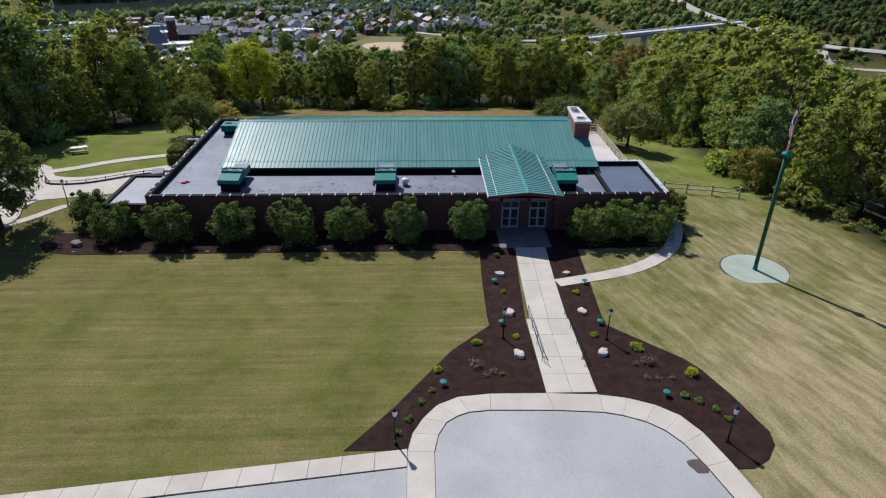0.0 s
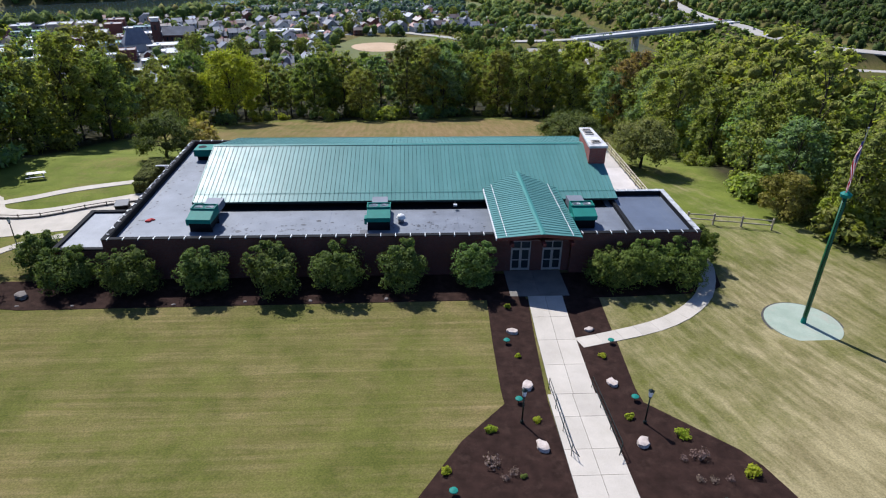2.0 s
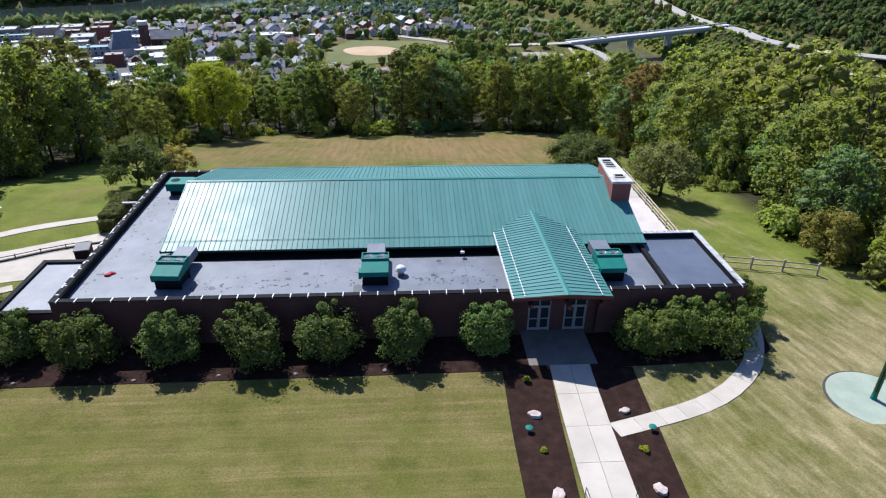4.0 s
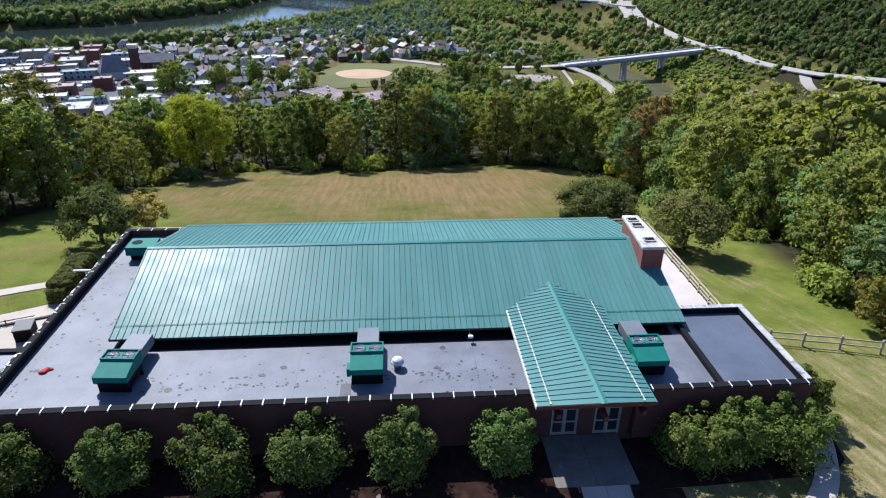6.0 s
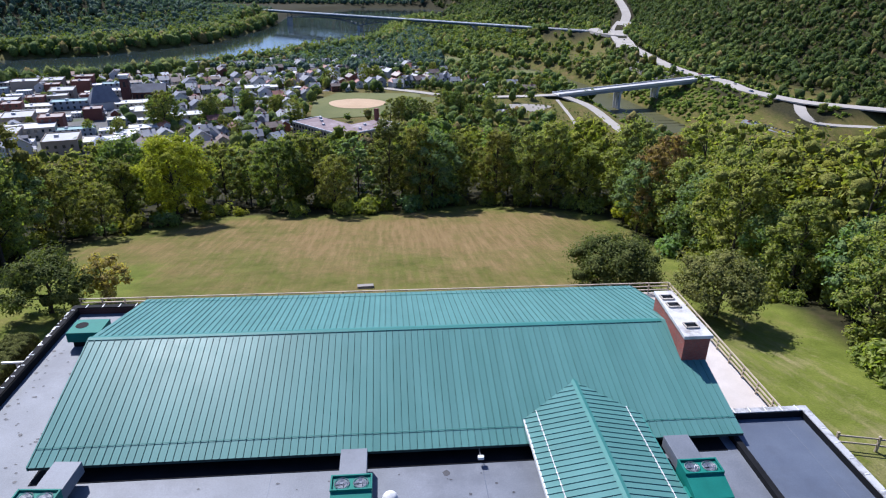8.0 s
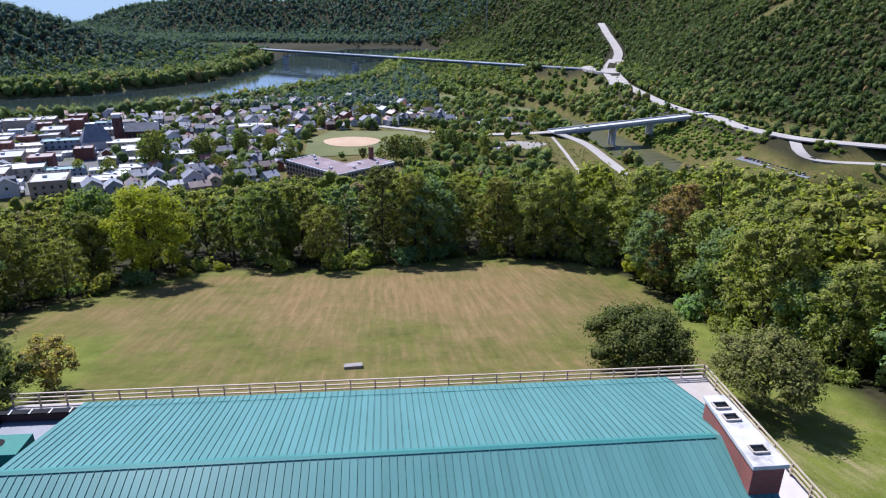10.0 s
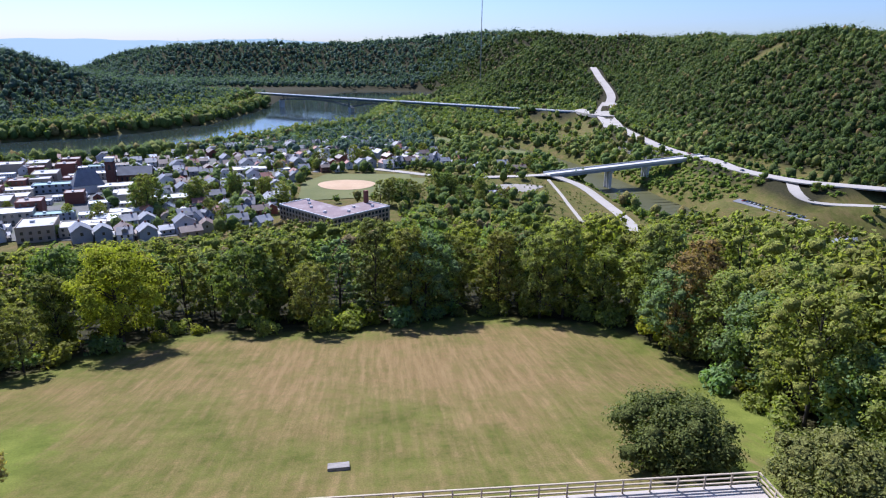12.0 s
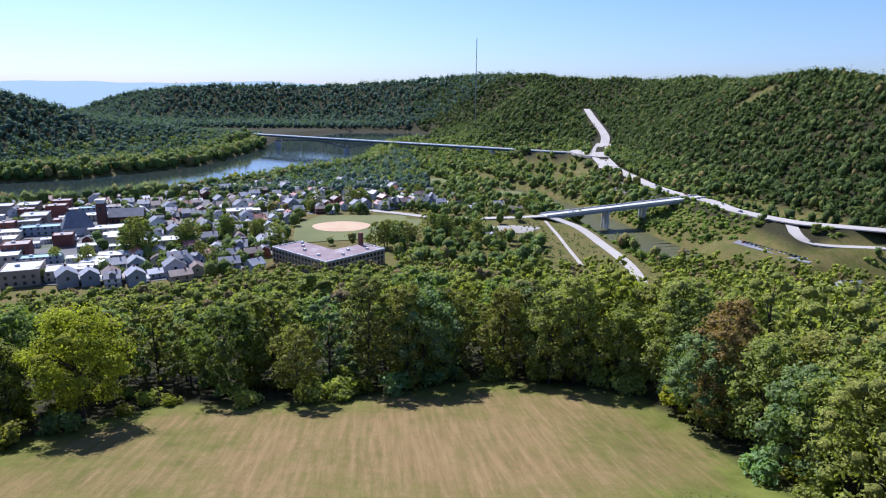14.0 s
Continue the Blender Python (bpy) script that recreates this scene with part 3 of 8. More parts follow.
walls = Shape()
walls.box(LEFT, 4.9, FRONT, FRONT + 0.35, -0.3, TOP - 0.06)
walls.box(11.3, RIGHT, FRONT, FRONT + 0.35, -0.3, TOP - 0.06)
part("front_wall", walls, M_BRICKD, hall, "brick front wall, darkened for its shade")
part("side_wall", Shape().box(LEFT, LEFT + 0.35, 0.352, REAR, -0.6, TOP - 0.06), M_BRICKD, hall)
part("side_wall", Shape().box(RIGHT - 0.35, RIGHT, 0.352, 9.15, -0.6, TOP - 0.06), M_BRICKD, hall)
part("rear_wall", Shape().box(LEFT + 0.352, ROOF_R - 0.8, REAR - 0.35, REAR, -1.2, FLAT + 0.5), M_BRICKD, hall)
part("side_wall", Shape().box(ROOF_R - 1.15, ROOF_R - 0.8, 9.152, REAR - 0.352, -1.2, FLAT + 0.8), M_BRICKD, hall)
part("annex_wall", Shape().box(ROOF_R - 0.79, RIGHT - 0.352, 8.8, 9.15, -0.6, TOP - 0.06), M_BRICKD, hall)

# flat roofs
part("flat_roof", Shape().box(LEFT + 0.352, 16.6, 0.352, 8.2, FLAT - 0.25, FLAT), M_MEMBRANE, hall, "grey membrane flat roof with ponding stains")
part("flat_roof", Shape().box(LEFT + 0.352, ROOF_L + 1.4, 8.203, REAR - 0.352, FLAT - 0.25, FLAT), M_MEMBRANE, hall)
part("annex_roof", Shape().box(16.95, RIGHT - 0.352, 0.352, 8.798, FLAT - 0.2, FLAT + 0.12), M_MEMBRANE2, hall, "near-black membrane roof")
curb = Shape().box(16.603, 16.947, 0.352, 7.6, FLAT - 0.2, FLAT + 0.34)
part("roof_curb", curb, M_BLACK, hall, "black roof divider")

# stains and seams of the membrane
rnd = random.Random(4)
stains = Shape()
for spot in range(300):
    x, y = rnd.uniform(-19, 4.3), rnd.choice((rnd.uniform(0.6, 5.8), 3.3 + rnd.uniform(-0.5, 0.5), rnd.uniform(0.55, 1.0), rnd.uniform(2.2, 2.7)))
    if rnd.random() < 0.22:
        x, y = rnd.choice((rnd.uniform(-26.5, -25.6), rnd.uniform(-26.3, -22.5))), rnd.uniform(2, 20)
    rx = rnd.uniform(0.05, 0.13) * (2.2 if rnd.random() < 0.12 else 1)
    ry, n = rx * rnd.uniform(0.55, 1.0), 9
    ring = [(x + rx * rnd.uniform(0.6, 1.1) * math.cos(6.283 * i / n), y + ry * rnd.uniform(0.6, 1.1) * math.sin(6.283 * i / n), FLAT + 0.009 + 0.00005 * spot) for i in range(n)]
    stains.add(ring, [tuple(range(n))])
tagged(part("roof_stain", stains, M_STAIN, hall, "small dark ponding stains"), kind="stuff")
for x in (-9.4, 1.9):
    part("membrane_seam", Shape().box(x, x + 0.035, 0.45, 6.4, FLAT, FLAT + 0.008), M_MEMBRANE2, hall, "faint membrane seam")
part("membrane_seam", Shape().box(20.5, 20.52, 0.5, 8.6, FLAT + 0.12, FLAT + 0.126), M_MEMBRANE, hall, "pale membrane seam")
for x0, x1, y0, y1 in ((-6.6, -5.95, 0.5, 2.3), (-1.9, -1.2, 0.5, 1.0)):
    part("membrane_patch", Shape().box(x0, x1, y0, y1, FLAT, FLAT + 0.007), M_PATCH, hall, "darker membrane patch")

# parapet cap and inner flashing, with pale clips at even steps
inner = Shape()
for x0, x1, y0, y1 in ((LEFT - 0.04, PORCH_L + 0.1, -0.05, 0.38), (PORCH_R - 0.1, RIGHT + 0.05, -0.05, 0.38), (LEFT - 0.04, LEFT + 0.40, 0.381, REAR + 0.04), (RIGHT - 0.40, RIGHT + 0.05, 0.381, 9.2), (ROOF_R - 0.1, RIGHT - 0.401, 8.78, 9.2), (LEFT + 0.401, ROOF_L + 0.9, REAR - 0.37, REAR + 0.04)):
    worn = x0 > 16 and y1 > 8
    part("parapet_cap", Shape().box(x0, x1, y0, y1, TOP - 0.06, TOP), M_CAP if worn else M_BLACK, hall, "bleached grey metal parapet cap" if worn else "black metal parapet cap")
for x0, x1, y0, y1 in ((LEFT + 0.36, 4.8, 0.356, 0.42), (11.4, RIGHT - 0.36, 0.356, 0.42), (LEFT + 0.354, LEFT + 0.46, 0.43, REAR - 0.4), (RIGHT - 0.42, RIGHT - 0.354, 0.43, 8.7), (17.0, RIGHT - 0.43, 8.72, 8.796)):
    inner.box(x0, x1, y0, y1, FLAT - 0.1, TOP - 0.065)
part("parapet_flashing", inner, M_BLACK, hall, "black flashing inside the parapet")
clip_mesh = Shape().box(-0.035, 0.035, -0.24, 0.24, 0.0, 0.022).box(-0.035, 0.035, -0.262, -0.24, -0.10, 0.022).mesh("coping_clip", M_STRAP)
spots = [(x, 0.165, 0) for x in np.arange(LEFT + 0.5, PORCH_L, 1.22)] + [(x, 0.165, 0) for x in np.arange(12.1, RIGHT, 1.22)]
spots += [(LEFT + 0.18, y, -90) for y in np.arange(0.9, REAR, 1.22)] + [(RIGHT - 0.175, y, 90) for y in np.arange(1.0, 9, 1.22)]
spots += [(x, 9.0, 180) for x in np.arange(17.6, 22, 1.0)] + [(x, REAR - 0.17, 180) for x in np.arange(LEFT + 1, ROOF_L, 1.22)]
for x, y, turn in spots:
    part("coping_clip", clip_mesh, None, hall).matrix_basis = pose(x, y, TOP + 0.001, 0, 0, turn) @ Matrix.Diagonal((1, 1 if turn in (0, 180) else 0.45, 1, 1))
# the eave's shadow on the membrane, laid as a black strip
part("eave_shade_strip", Shape().box(LEFT + 5.4, 16.0, EAVE_Y - 0.55, EAVE_Y + 0.748, FLAT + 0.001, FLAT + 0.03), M_BLACK, hall, "black strip standing in for the eave's shadow")

for i in range(46):
    y = 0.6 + rnd.random() * 23.5
    part("cap_flake", Shape().box(LEFT - 0.042, LEFT + rnd.uniform(0.0, 0.12), y, y + rnd.uniform(0.08, 0.5), TOP + 0.001, TOP + 0.006), M_STRAP, hall, "bleached flake on the parapet cap")

# clerestory band below the eaves
part("clerestory", Shape().box(ROOF_L + 0.9, ROOF_R - 1.152, EAVE_Y + 0.75, EAVE_Y + 0.95, FLAT - 0.2, EAVE_Z + 0.06), M_BLACK, hall, "black clerestory band under the eave")
for x in (ROOF_L + 0.9, ROOF_R - 0.95):
    end = [(EAVE_Y + 0.95, FLAT - 0.2), (BACK_Y - 1.0, FLAT - 0.2), (BACK_Y - 1.0, EAVE_Z + 0.1), (RIDGE_Y, RIDGE_Z - 0.2), (EAVE_Y + 0.95, EAVE_Z + 0.1)]
    part("gable_wall", Shape().add([(x, y, z) for y, z in end] + [(x + 0.15, y, z) for y, z in end], [(4, 3, 2, 1, 0), (5, 6, 7, 8, 9)]), M_BLACK, hall, "dark gable end")


# the gable: a deck with standing-seam panels laid on it; its dark gaps stand for rib shadows
def panel_mesh(name, width, length, rib=0.06):
    s = Shape().box(0.055, width - 0.004, 0, length, 0, 0.012).box(0.0, 0.030, 0, length, 0.0, rib)
    return s.mesh(name, M_ROOF)


roof = part("roof", Shape().add(
    [(ROOF_L, EAVE_Y, EAVE_Z - 0.16), (ROOF_R, EAVE_Y, EAVE_Z - 0.16), (ROOF_R, RIDGE_Y, RIDGE_Z - 0.16), (ROOF_L, RIDGE_Y, RIDGE_Z - 0.16), (ROOF_R, BACK_Y, EAVE_Z - 0.16), (ROOF_L, BACK_Y, EAVE_Z - 0.16),
     (ROOF_L, EAVE_Y, EAVE_Z), (ROOF_R, EAVE_Y, EAVE_Z), (ROOF_R, RIDGE_Y, RIDGE_Z), (ROOF_L, RIDGE_Y, RIDGE_Z), (ROOF_R, BACK_Y, EAVE_Z), (ROOF_L, BACK_Y, EAVE_Z)],
    [(3, 2, 1, 0), (2, 3, 5, 4), (6, 7, 8, 9), (9, 8, 10, 11), (0, 1, 7, 6), (5, 11, 10, 4), (1, 2, 8, 7), (2, 4, 10, 8), (0, 6, 9, 3), (3, 9, 11, 5)]), M_SEAMSHADE, hall, "green standing-seam metal gable roof")
COUNT = 96
WIDE = (ROOF_R - ROOF_L) / COUNT
for edge_y, turn in ((EAVE_Y, 0), (BACK_Y, 180)):
    run, rise = abs(RIDGE_Y - edge_y), RIDGE_Z - EAVE_Z
    long = math.hypot(run, rise)
    me = panel_mesh("panel", WIDE, long)
    tilt = math.degrees(math.atan2(rise, run))
    for i in range(COUNT):
        x = ROOF_L + i * WIDE if turn == 0 else ROOF_R - i * WIDE
        part("panel", me, None, roof).matrix_basis = pose(x, edge_y, EAVE_Z + 0.004, 0, 0, turn) @ pose(0, 0, 0, tilt)
    rail = Shape().box(0, COUNT * WIDE, -0.012, 0.012, 0.05, 0.075)
    for i in range(COUNT):
        rail.box(i * WIDE - 0.015, i * WIDE + 0.037, -0.05, 0.05, 0.03, 0.085)
    part("snow_guard", rail, M_RIDGE, roof, "row of snow guards").matrix_basis = pose(ROOF_L if turn == 0 else ROOF_R, edge_y, EAVE_Z + 0.004, 0, 0, turn) @ pose(0, 0, 0, tilt) @ pose(0, 1.15, 0)
k = (RIDGE_Z - EAVE_Z) / (RIDGE_Y - EAVE_Y)
part("ridge_cap", Shape().prism([(ROOF_L - 0.03, RIDGE_Y - 0.22), (ROOF_R - 1.7, RIDGE_Y - 0.22), (ROOF_R - 1.7, RIDGE_Y), (ROOF_L - 0.03, RIDGE_Y)], lambda x, y: RIDGE_Z - abs(y - RIDGE_Y) * k + 0.05, lambda x, y: RIDGE_Z - abs(y - RIDGE_Y) * k + 0.075).prism([(ROOF_L - 0.03, RIDGE_Y), (ROOF_R - 1.7, RIDGE_Y), (ROOF_R - 1.7, RIDGE_Y + 0.22), (ROOF_L - 0.03, RIDGE_Y + 0.22)], lambda x, y: RIDGE_Z - abs(y - RIDGE_Y) * k + 0.05, lambda x, y: RIDGE_Z - abs(y - RIDGE_Y) * k + 0.075), M_RIDGE, roof, "green ridge cap")
part("rake_trim", Shape().prism([(ROOF_L - 0.05, EAVE_Y), (ROOF_L + 0.03, EAVE_Y), (ROOF_L + 0.03, RIDGE_Y), (ROOF_L - 0.05, RIDGE_Y)], lambda x, y: EAVE_Z + (y - EAVE_Y) * k - 0.18, lambda x, y: EAVE_Z + (y - EAVE_Y) * k + 0.06), M_RIDGE, roof)

# porch roof, its ridge running forward, a blunt prow at the front
porch = part("porch_roof", Shape(), M_RIDGE, hall, "green metal entrance porch roof")
PZ0, PZ1 = 4.40, 5.08
PROW = -2.55


def valley_y(z):
    return EAVE_Y + (z - EAVE_Z) / k


deck = Shape()
for side, ex in ((-1, PORCH_L), (1, PORCH_R)):
    top = [(ex, PORCH_Y, PZ0), (PORCH_X, PROW, PZ1), (PORCH_X, valley_y(PZ1) + 0.1, PZ1), (ex, valley_y(PZ0) + 0.1, PZ0)]
    low = [(x, y, z - 0.14) for x, y, z in top]
    f = [(0, 1, 2, 3), (7, 6, 5, 4), (0, 4, 5, 1), (3, 7, 4, 0), (2, 6, 7, 3)]
    deck.add(top + low, [q[::-1] for q in f])
porch.data = deck.mesh("porch_roof", M_SEAMSHADE)
for side, ex in ((-1, PORCH_L), (1, PORCH_R)):
    run = abs(PORCH_X - ex)
    rise = PZ1 - PZ0
    up = Vector((-side * run, 0, rise)).normalized()
    n_pan = 25
    step = (valley_y(PZ0) - PORCH_Y) / n_pan
    for i in range(n_pan + 7):
        y0 = PORCH_Y + i * step

        a0, a1 = (max(0.0, (y - valley_y(PZ0)) / (valley_y(PZ1) - valley_y(PZ0))) for y in (y0, y0 + step))
        if a0 >= 0.98:
            continue
        a1 = min(a1, 1.0)

        def on(a, y, lift):
            skew = (PROW - PORCH_Y) * a * max(0.0, 1 - (y - PORCH_Y) / 3.0)
            return (ex - side * run * a, y + skew, PZ0 + rise * a + lift)
        s = Shape()
        s.add([on(a0, y0 + 0.07, 0.004), on(1, y0 + 0.07, 0.004), on(1, y0 + step - 0.004, 0.004), on(a1, y0 + step - 0.004, 0.004), on(a0, y0 + 0.07, 0.018), on(1, y0 + 0.07, 0.018), on(1, y0 + step - 0.004, 0.018), on(a1, y0 + step - 0.004, 0.018)],
              [q if side > 0 else q[::-1] for q in ((0, 1, 2, 3), (7, 6, 5, 4), (0, 4, 5, 1), (1, 5, 6, 2), (2, 6, 7, 3), (3, 7, 4, 0))])
        w = 0.032
        s.add([on(a0, y0, 0.004), on(1, y0, 0.004), on(1, y0 + w, 0.004), on(a0, y0 + w, 0.004), on(a0, y0, 0.062), on(1, y0, 0.062), on(1, y0 + w, 0.062), on(a0, y0 + w, 0.062)],
              [q if side > 0 else q[::-1] for q in ((0, 1, 2, 3), (7, 6, 5, 4), (0, 4, 5, 1), (1, 5, 6, 2), (2, 6, 7, 3), (3, 7, 4, 0))])
        part("panel", s, M_ROOF, porch)
    q = 0.22
    gx, gz = ex - side * run * q, PZ0 + rise * q
    rail = Shape().box(gx - 0.02, gx + 0.02, PORCH_Y - 0.1, valley_y(gz) - 0.1, gz + 0.075, gz + 0.11)
    for i in range(n_pan):
        y = PORCH_Y + i * step
        rail.box(gx - 0.05, gx + 0.05, y - 0.02, y + 0.045, gz + 0.03, gz + 0.09)
    part("snow_guard", rail, M_STRAP, porch, "bright snow guard rail")
    part("edge_trim", Shape().box(ex - 0.05, ex + 0.05, PORCH_Y - 0.02, valley_y(PZ0) - 0.05, PZ0 - 0.16, PZ0 + 0.03), M_RIDGE if side > 0 else M_STRAP, porch)
cr = rise / run
part("ridge_cap", Shape().add([(PORCH_X - 0.2, PROW - 0.03, PZ1 + 0.055 - 0.2 * cr), (PORCH_X, PROW - 0.06, PZ1 + 0.085), (PORCH_X + 0.2, PROW - 0.03, PZ1 + 0.055 - 0.2 * cr), (PORCH_X - 0.2, valley_y(PZ1) - 0.1, PZ1 + 0.055 - 0.2 * cr), (PORCH_X, valley_y(PZ1) + 0.2, PZ1 + 0.085), (PORCH_X + 0.2, valley_y(PZ1) - 0.1, PZ1 + 0.055 - 0.2 * cr)], [(0, 1, 4, 3), (1, 2, 5, 4)]), M_RIDGE, porch, "green ridge cap")
for a, b in (((PORCH_L, PORCH_Y, PZ0), (PORCH_X, PROW, PZ1)), ((PORCH_X, PROW, PZ1), (PORCH_R, PORCH_Y, PZ0))):
    part("fascia", Shape().add([(a[0], a[1] - 0.04, a[2] - 0.22), (b[0], b[1] - 0.04, b[2] - 0.22), (b[0], b[1] - 0.04, b[2] + 0.02), (a[0], a[1] - 0.04, a[2] + 0.02), (a[0], a[1] + 0.06, a[2] - 0.22), (b[0], b[1] + 0.06, b[2] - 0.22), (b[0], b[1] + 0.06, b[2] + 0.02), (a[0], a[1] + 0.06, a[2] + 0.02)], [(0, 1, 2, 3), (7, 6, 5, 4), (3, 2, 6, 7), (0, 4, 5, 1)]), M_RED, porch, "dark red fascia board")
for x, z, y in ((5.85, 4.12, PORCH_Y), (PORCH_X + 0.1, 4.42, PROW + 0.05), (10.75, 4.12, PORCH_Y)):
    part("beam_end", Shape().box(x - 0.13, x + 0.13, y - 0.42, y + 2.2, z - 0.3, z + 0.02), M_RED, porch, "red timber beam end", bevel=0.02)

# entrance: brick recess with two glazed double doors
entry = Shape().box(4.902, 6.25, 0.45, 0.8, -0.2, 4.2).box(7.95, 8.95, 0.45, 0.8, -0.2, 4.2).box(10.65, 11.298, 0.45, 0.8, -0.2, 4.2).box(6.252, 7.948, 0.45, 0.8, 2.95, 4.2).box(8.952, 10.648, 0.45, 0.8, 2.95, 4.2)
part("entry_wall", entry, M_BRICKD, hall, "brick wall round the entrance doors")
part("porch_soffit", Shape().box(PORCH_L + 0.1, PORCH_R - 0.1, -1.7, 0.448, 4.14, 4.2), M_RED, hall)
# flat black sheet added in place of the room's darkness
part("entry_back", Shape().box(6.0, 11.0, 1.6, 1.7, -0.2, 4.0), M_BLACK, hall, "black sheet for the unlit room behind the doors")
for x0 in (6.26, 8.96):
    door = part("door", Shape().box(x0, x0 + 0.07, 0.52, 0.66, 0.06, 2.94).box(x0 + 1.61, x0 + 1.68, 0.52, 0.66, 0.06, 2.94).box(x0 + 0.072, x0 + 1.608, 0.52, 0.66, 2.86, 2.94).box(x0 + 0.072, x0 + 1.608, 0.52, 0.66, 2.16, 2.25).box(x0 + 0.80, x0 + 0.88, 0.52, 0.66, 0.06, 2.158).box(x0 + 0.80, x0 + 0.88, 0.52, 0.66, 2.252, 2.858), M_FRAME, hall, "grey-framed glazed double door with transom")
    for i in range(2):
        a = x0 + 0.075 + i * 0.808
        part("leaf", Shape().box(a, a + 0.07, 0.56, 0.62, 0.08, 2.15).box(a + 0.65, a + 0.72, 0.56, 0.62, 0.08, 2.15).box(a + 0.072, a + 0.648, 0.56, 0.62, 0.08, 0.3).box(a + 0.072, a + 0.648, 0.56, 0.62, 1.05, 1.15).box(a + 0.072, a + 0.648, 0.56, 0.62, 2.05, 2.15), M_FRAME, door)
        for z0, z1 in ((0.302, 1.048), (1.152, 2.048)):
            part("pane", Shape().box(a + 0.072, a + 0.648, 0.58, 0.6, z0, z1), M_GLASS, door)
        part("pane", Shape().box(a, a + 0.722, 0.58, 0.6, 2.255, 2.855), M_GLASS, door)
        part("handle", Shape().tube((x0 + 0.75 + i * 0.18, 0.5, 0.95), (x0 + 0.75 + i * 0.18, 0.5, 1.25), 0.015), M_STEEL, door)

# the lower wing at the side
wing = thing("side_wing", "low brick side wing with pale flat roof", "building")
part("wall", Shape().box(-31.3, LEFT - 0.002, 0.3, 7.6, -0.4, 2.78), M_BRICKD, wing, "brick walls")
part("roof", Shape().box(-31.0, LEFT - 0.004, 0.6, 7.3, 2.782, 2.84), M_PALEROOF, wing, "pale membrane roof")
part("parapet", Shape().box(-31.38, -31.0, 0.2, 7.7, 2.782, 3.02).box(-30.998, LEFT - 0.06, 7.302, 7.7, 2.782, 3.02).box(-30.998, LEFT - 0.06, 0.2, 0.598, 2.782, 2.9), M_BLACK, wing, "black metal parapet")

# chimney
M_CHIMCAP = surface("weathered_cap", (0.50, 0.49, 0.47), (0.68, 0.67, 0.65), 1.2, 16, 0.8, 0, 0.2, 0, (0.20, 0.18, 0.17), 0.7)
chimney = part("chimney", Shape().prism([(15.5, 12.25), (17.16, 12.25), (17.02, 18.1), (15.95, 18.1)], lambda x, y: 2.0, 7.02), M_BRICK, hall, "broad red brick chimney", bevel=0.02)
part("cap", Shape().prism([(15.38, 12.13), (17.28, 12.13), (17.14, 18.22), (15.83, 18.22)], lambda x, y: 7.022, 7.26), M_CHIMCAP, chimney, "whitewashed concrete cap", bevel=0.03)
# black plates on the cap stand for the darkness inside the flues
for y in (13.1, 15.8, 16.9):
    part("flue", Shape().box(15.95, 16.7, y, y + 0.5, 7.262, 7.275).box(15.95, 16.02, y, y + 0.5, 7.262, 7.36).box(16.63, 16.7, y, y + 0.5, 7.262, 7.36), M_BLACK, chimney, "black plate for the darkness of the flue")
for y in (13.05, 15.75, 16.85):
    part("flue_rim", Shape().box(15.88, 15.948, y, y + 0.6, 7.262, 7.38).box(16.702, 16.77, y, y + 0.6, 7.262, 7.38).box(15.95, 16.70, y - 0.05, y + 0.048, 7.262, 7.38).box(15.95, 16.70, y + 0.552, y + 0.62, 7.262, 7.38), M_WALK, chimney, "pale flue rim")


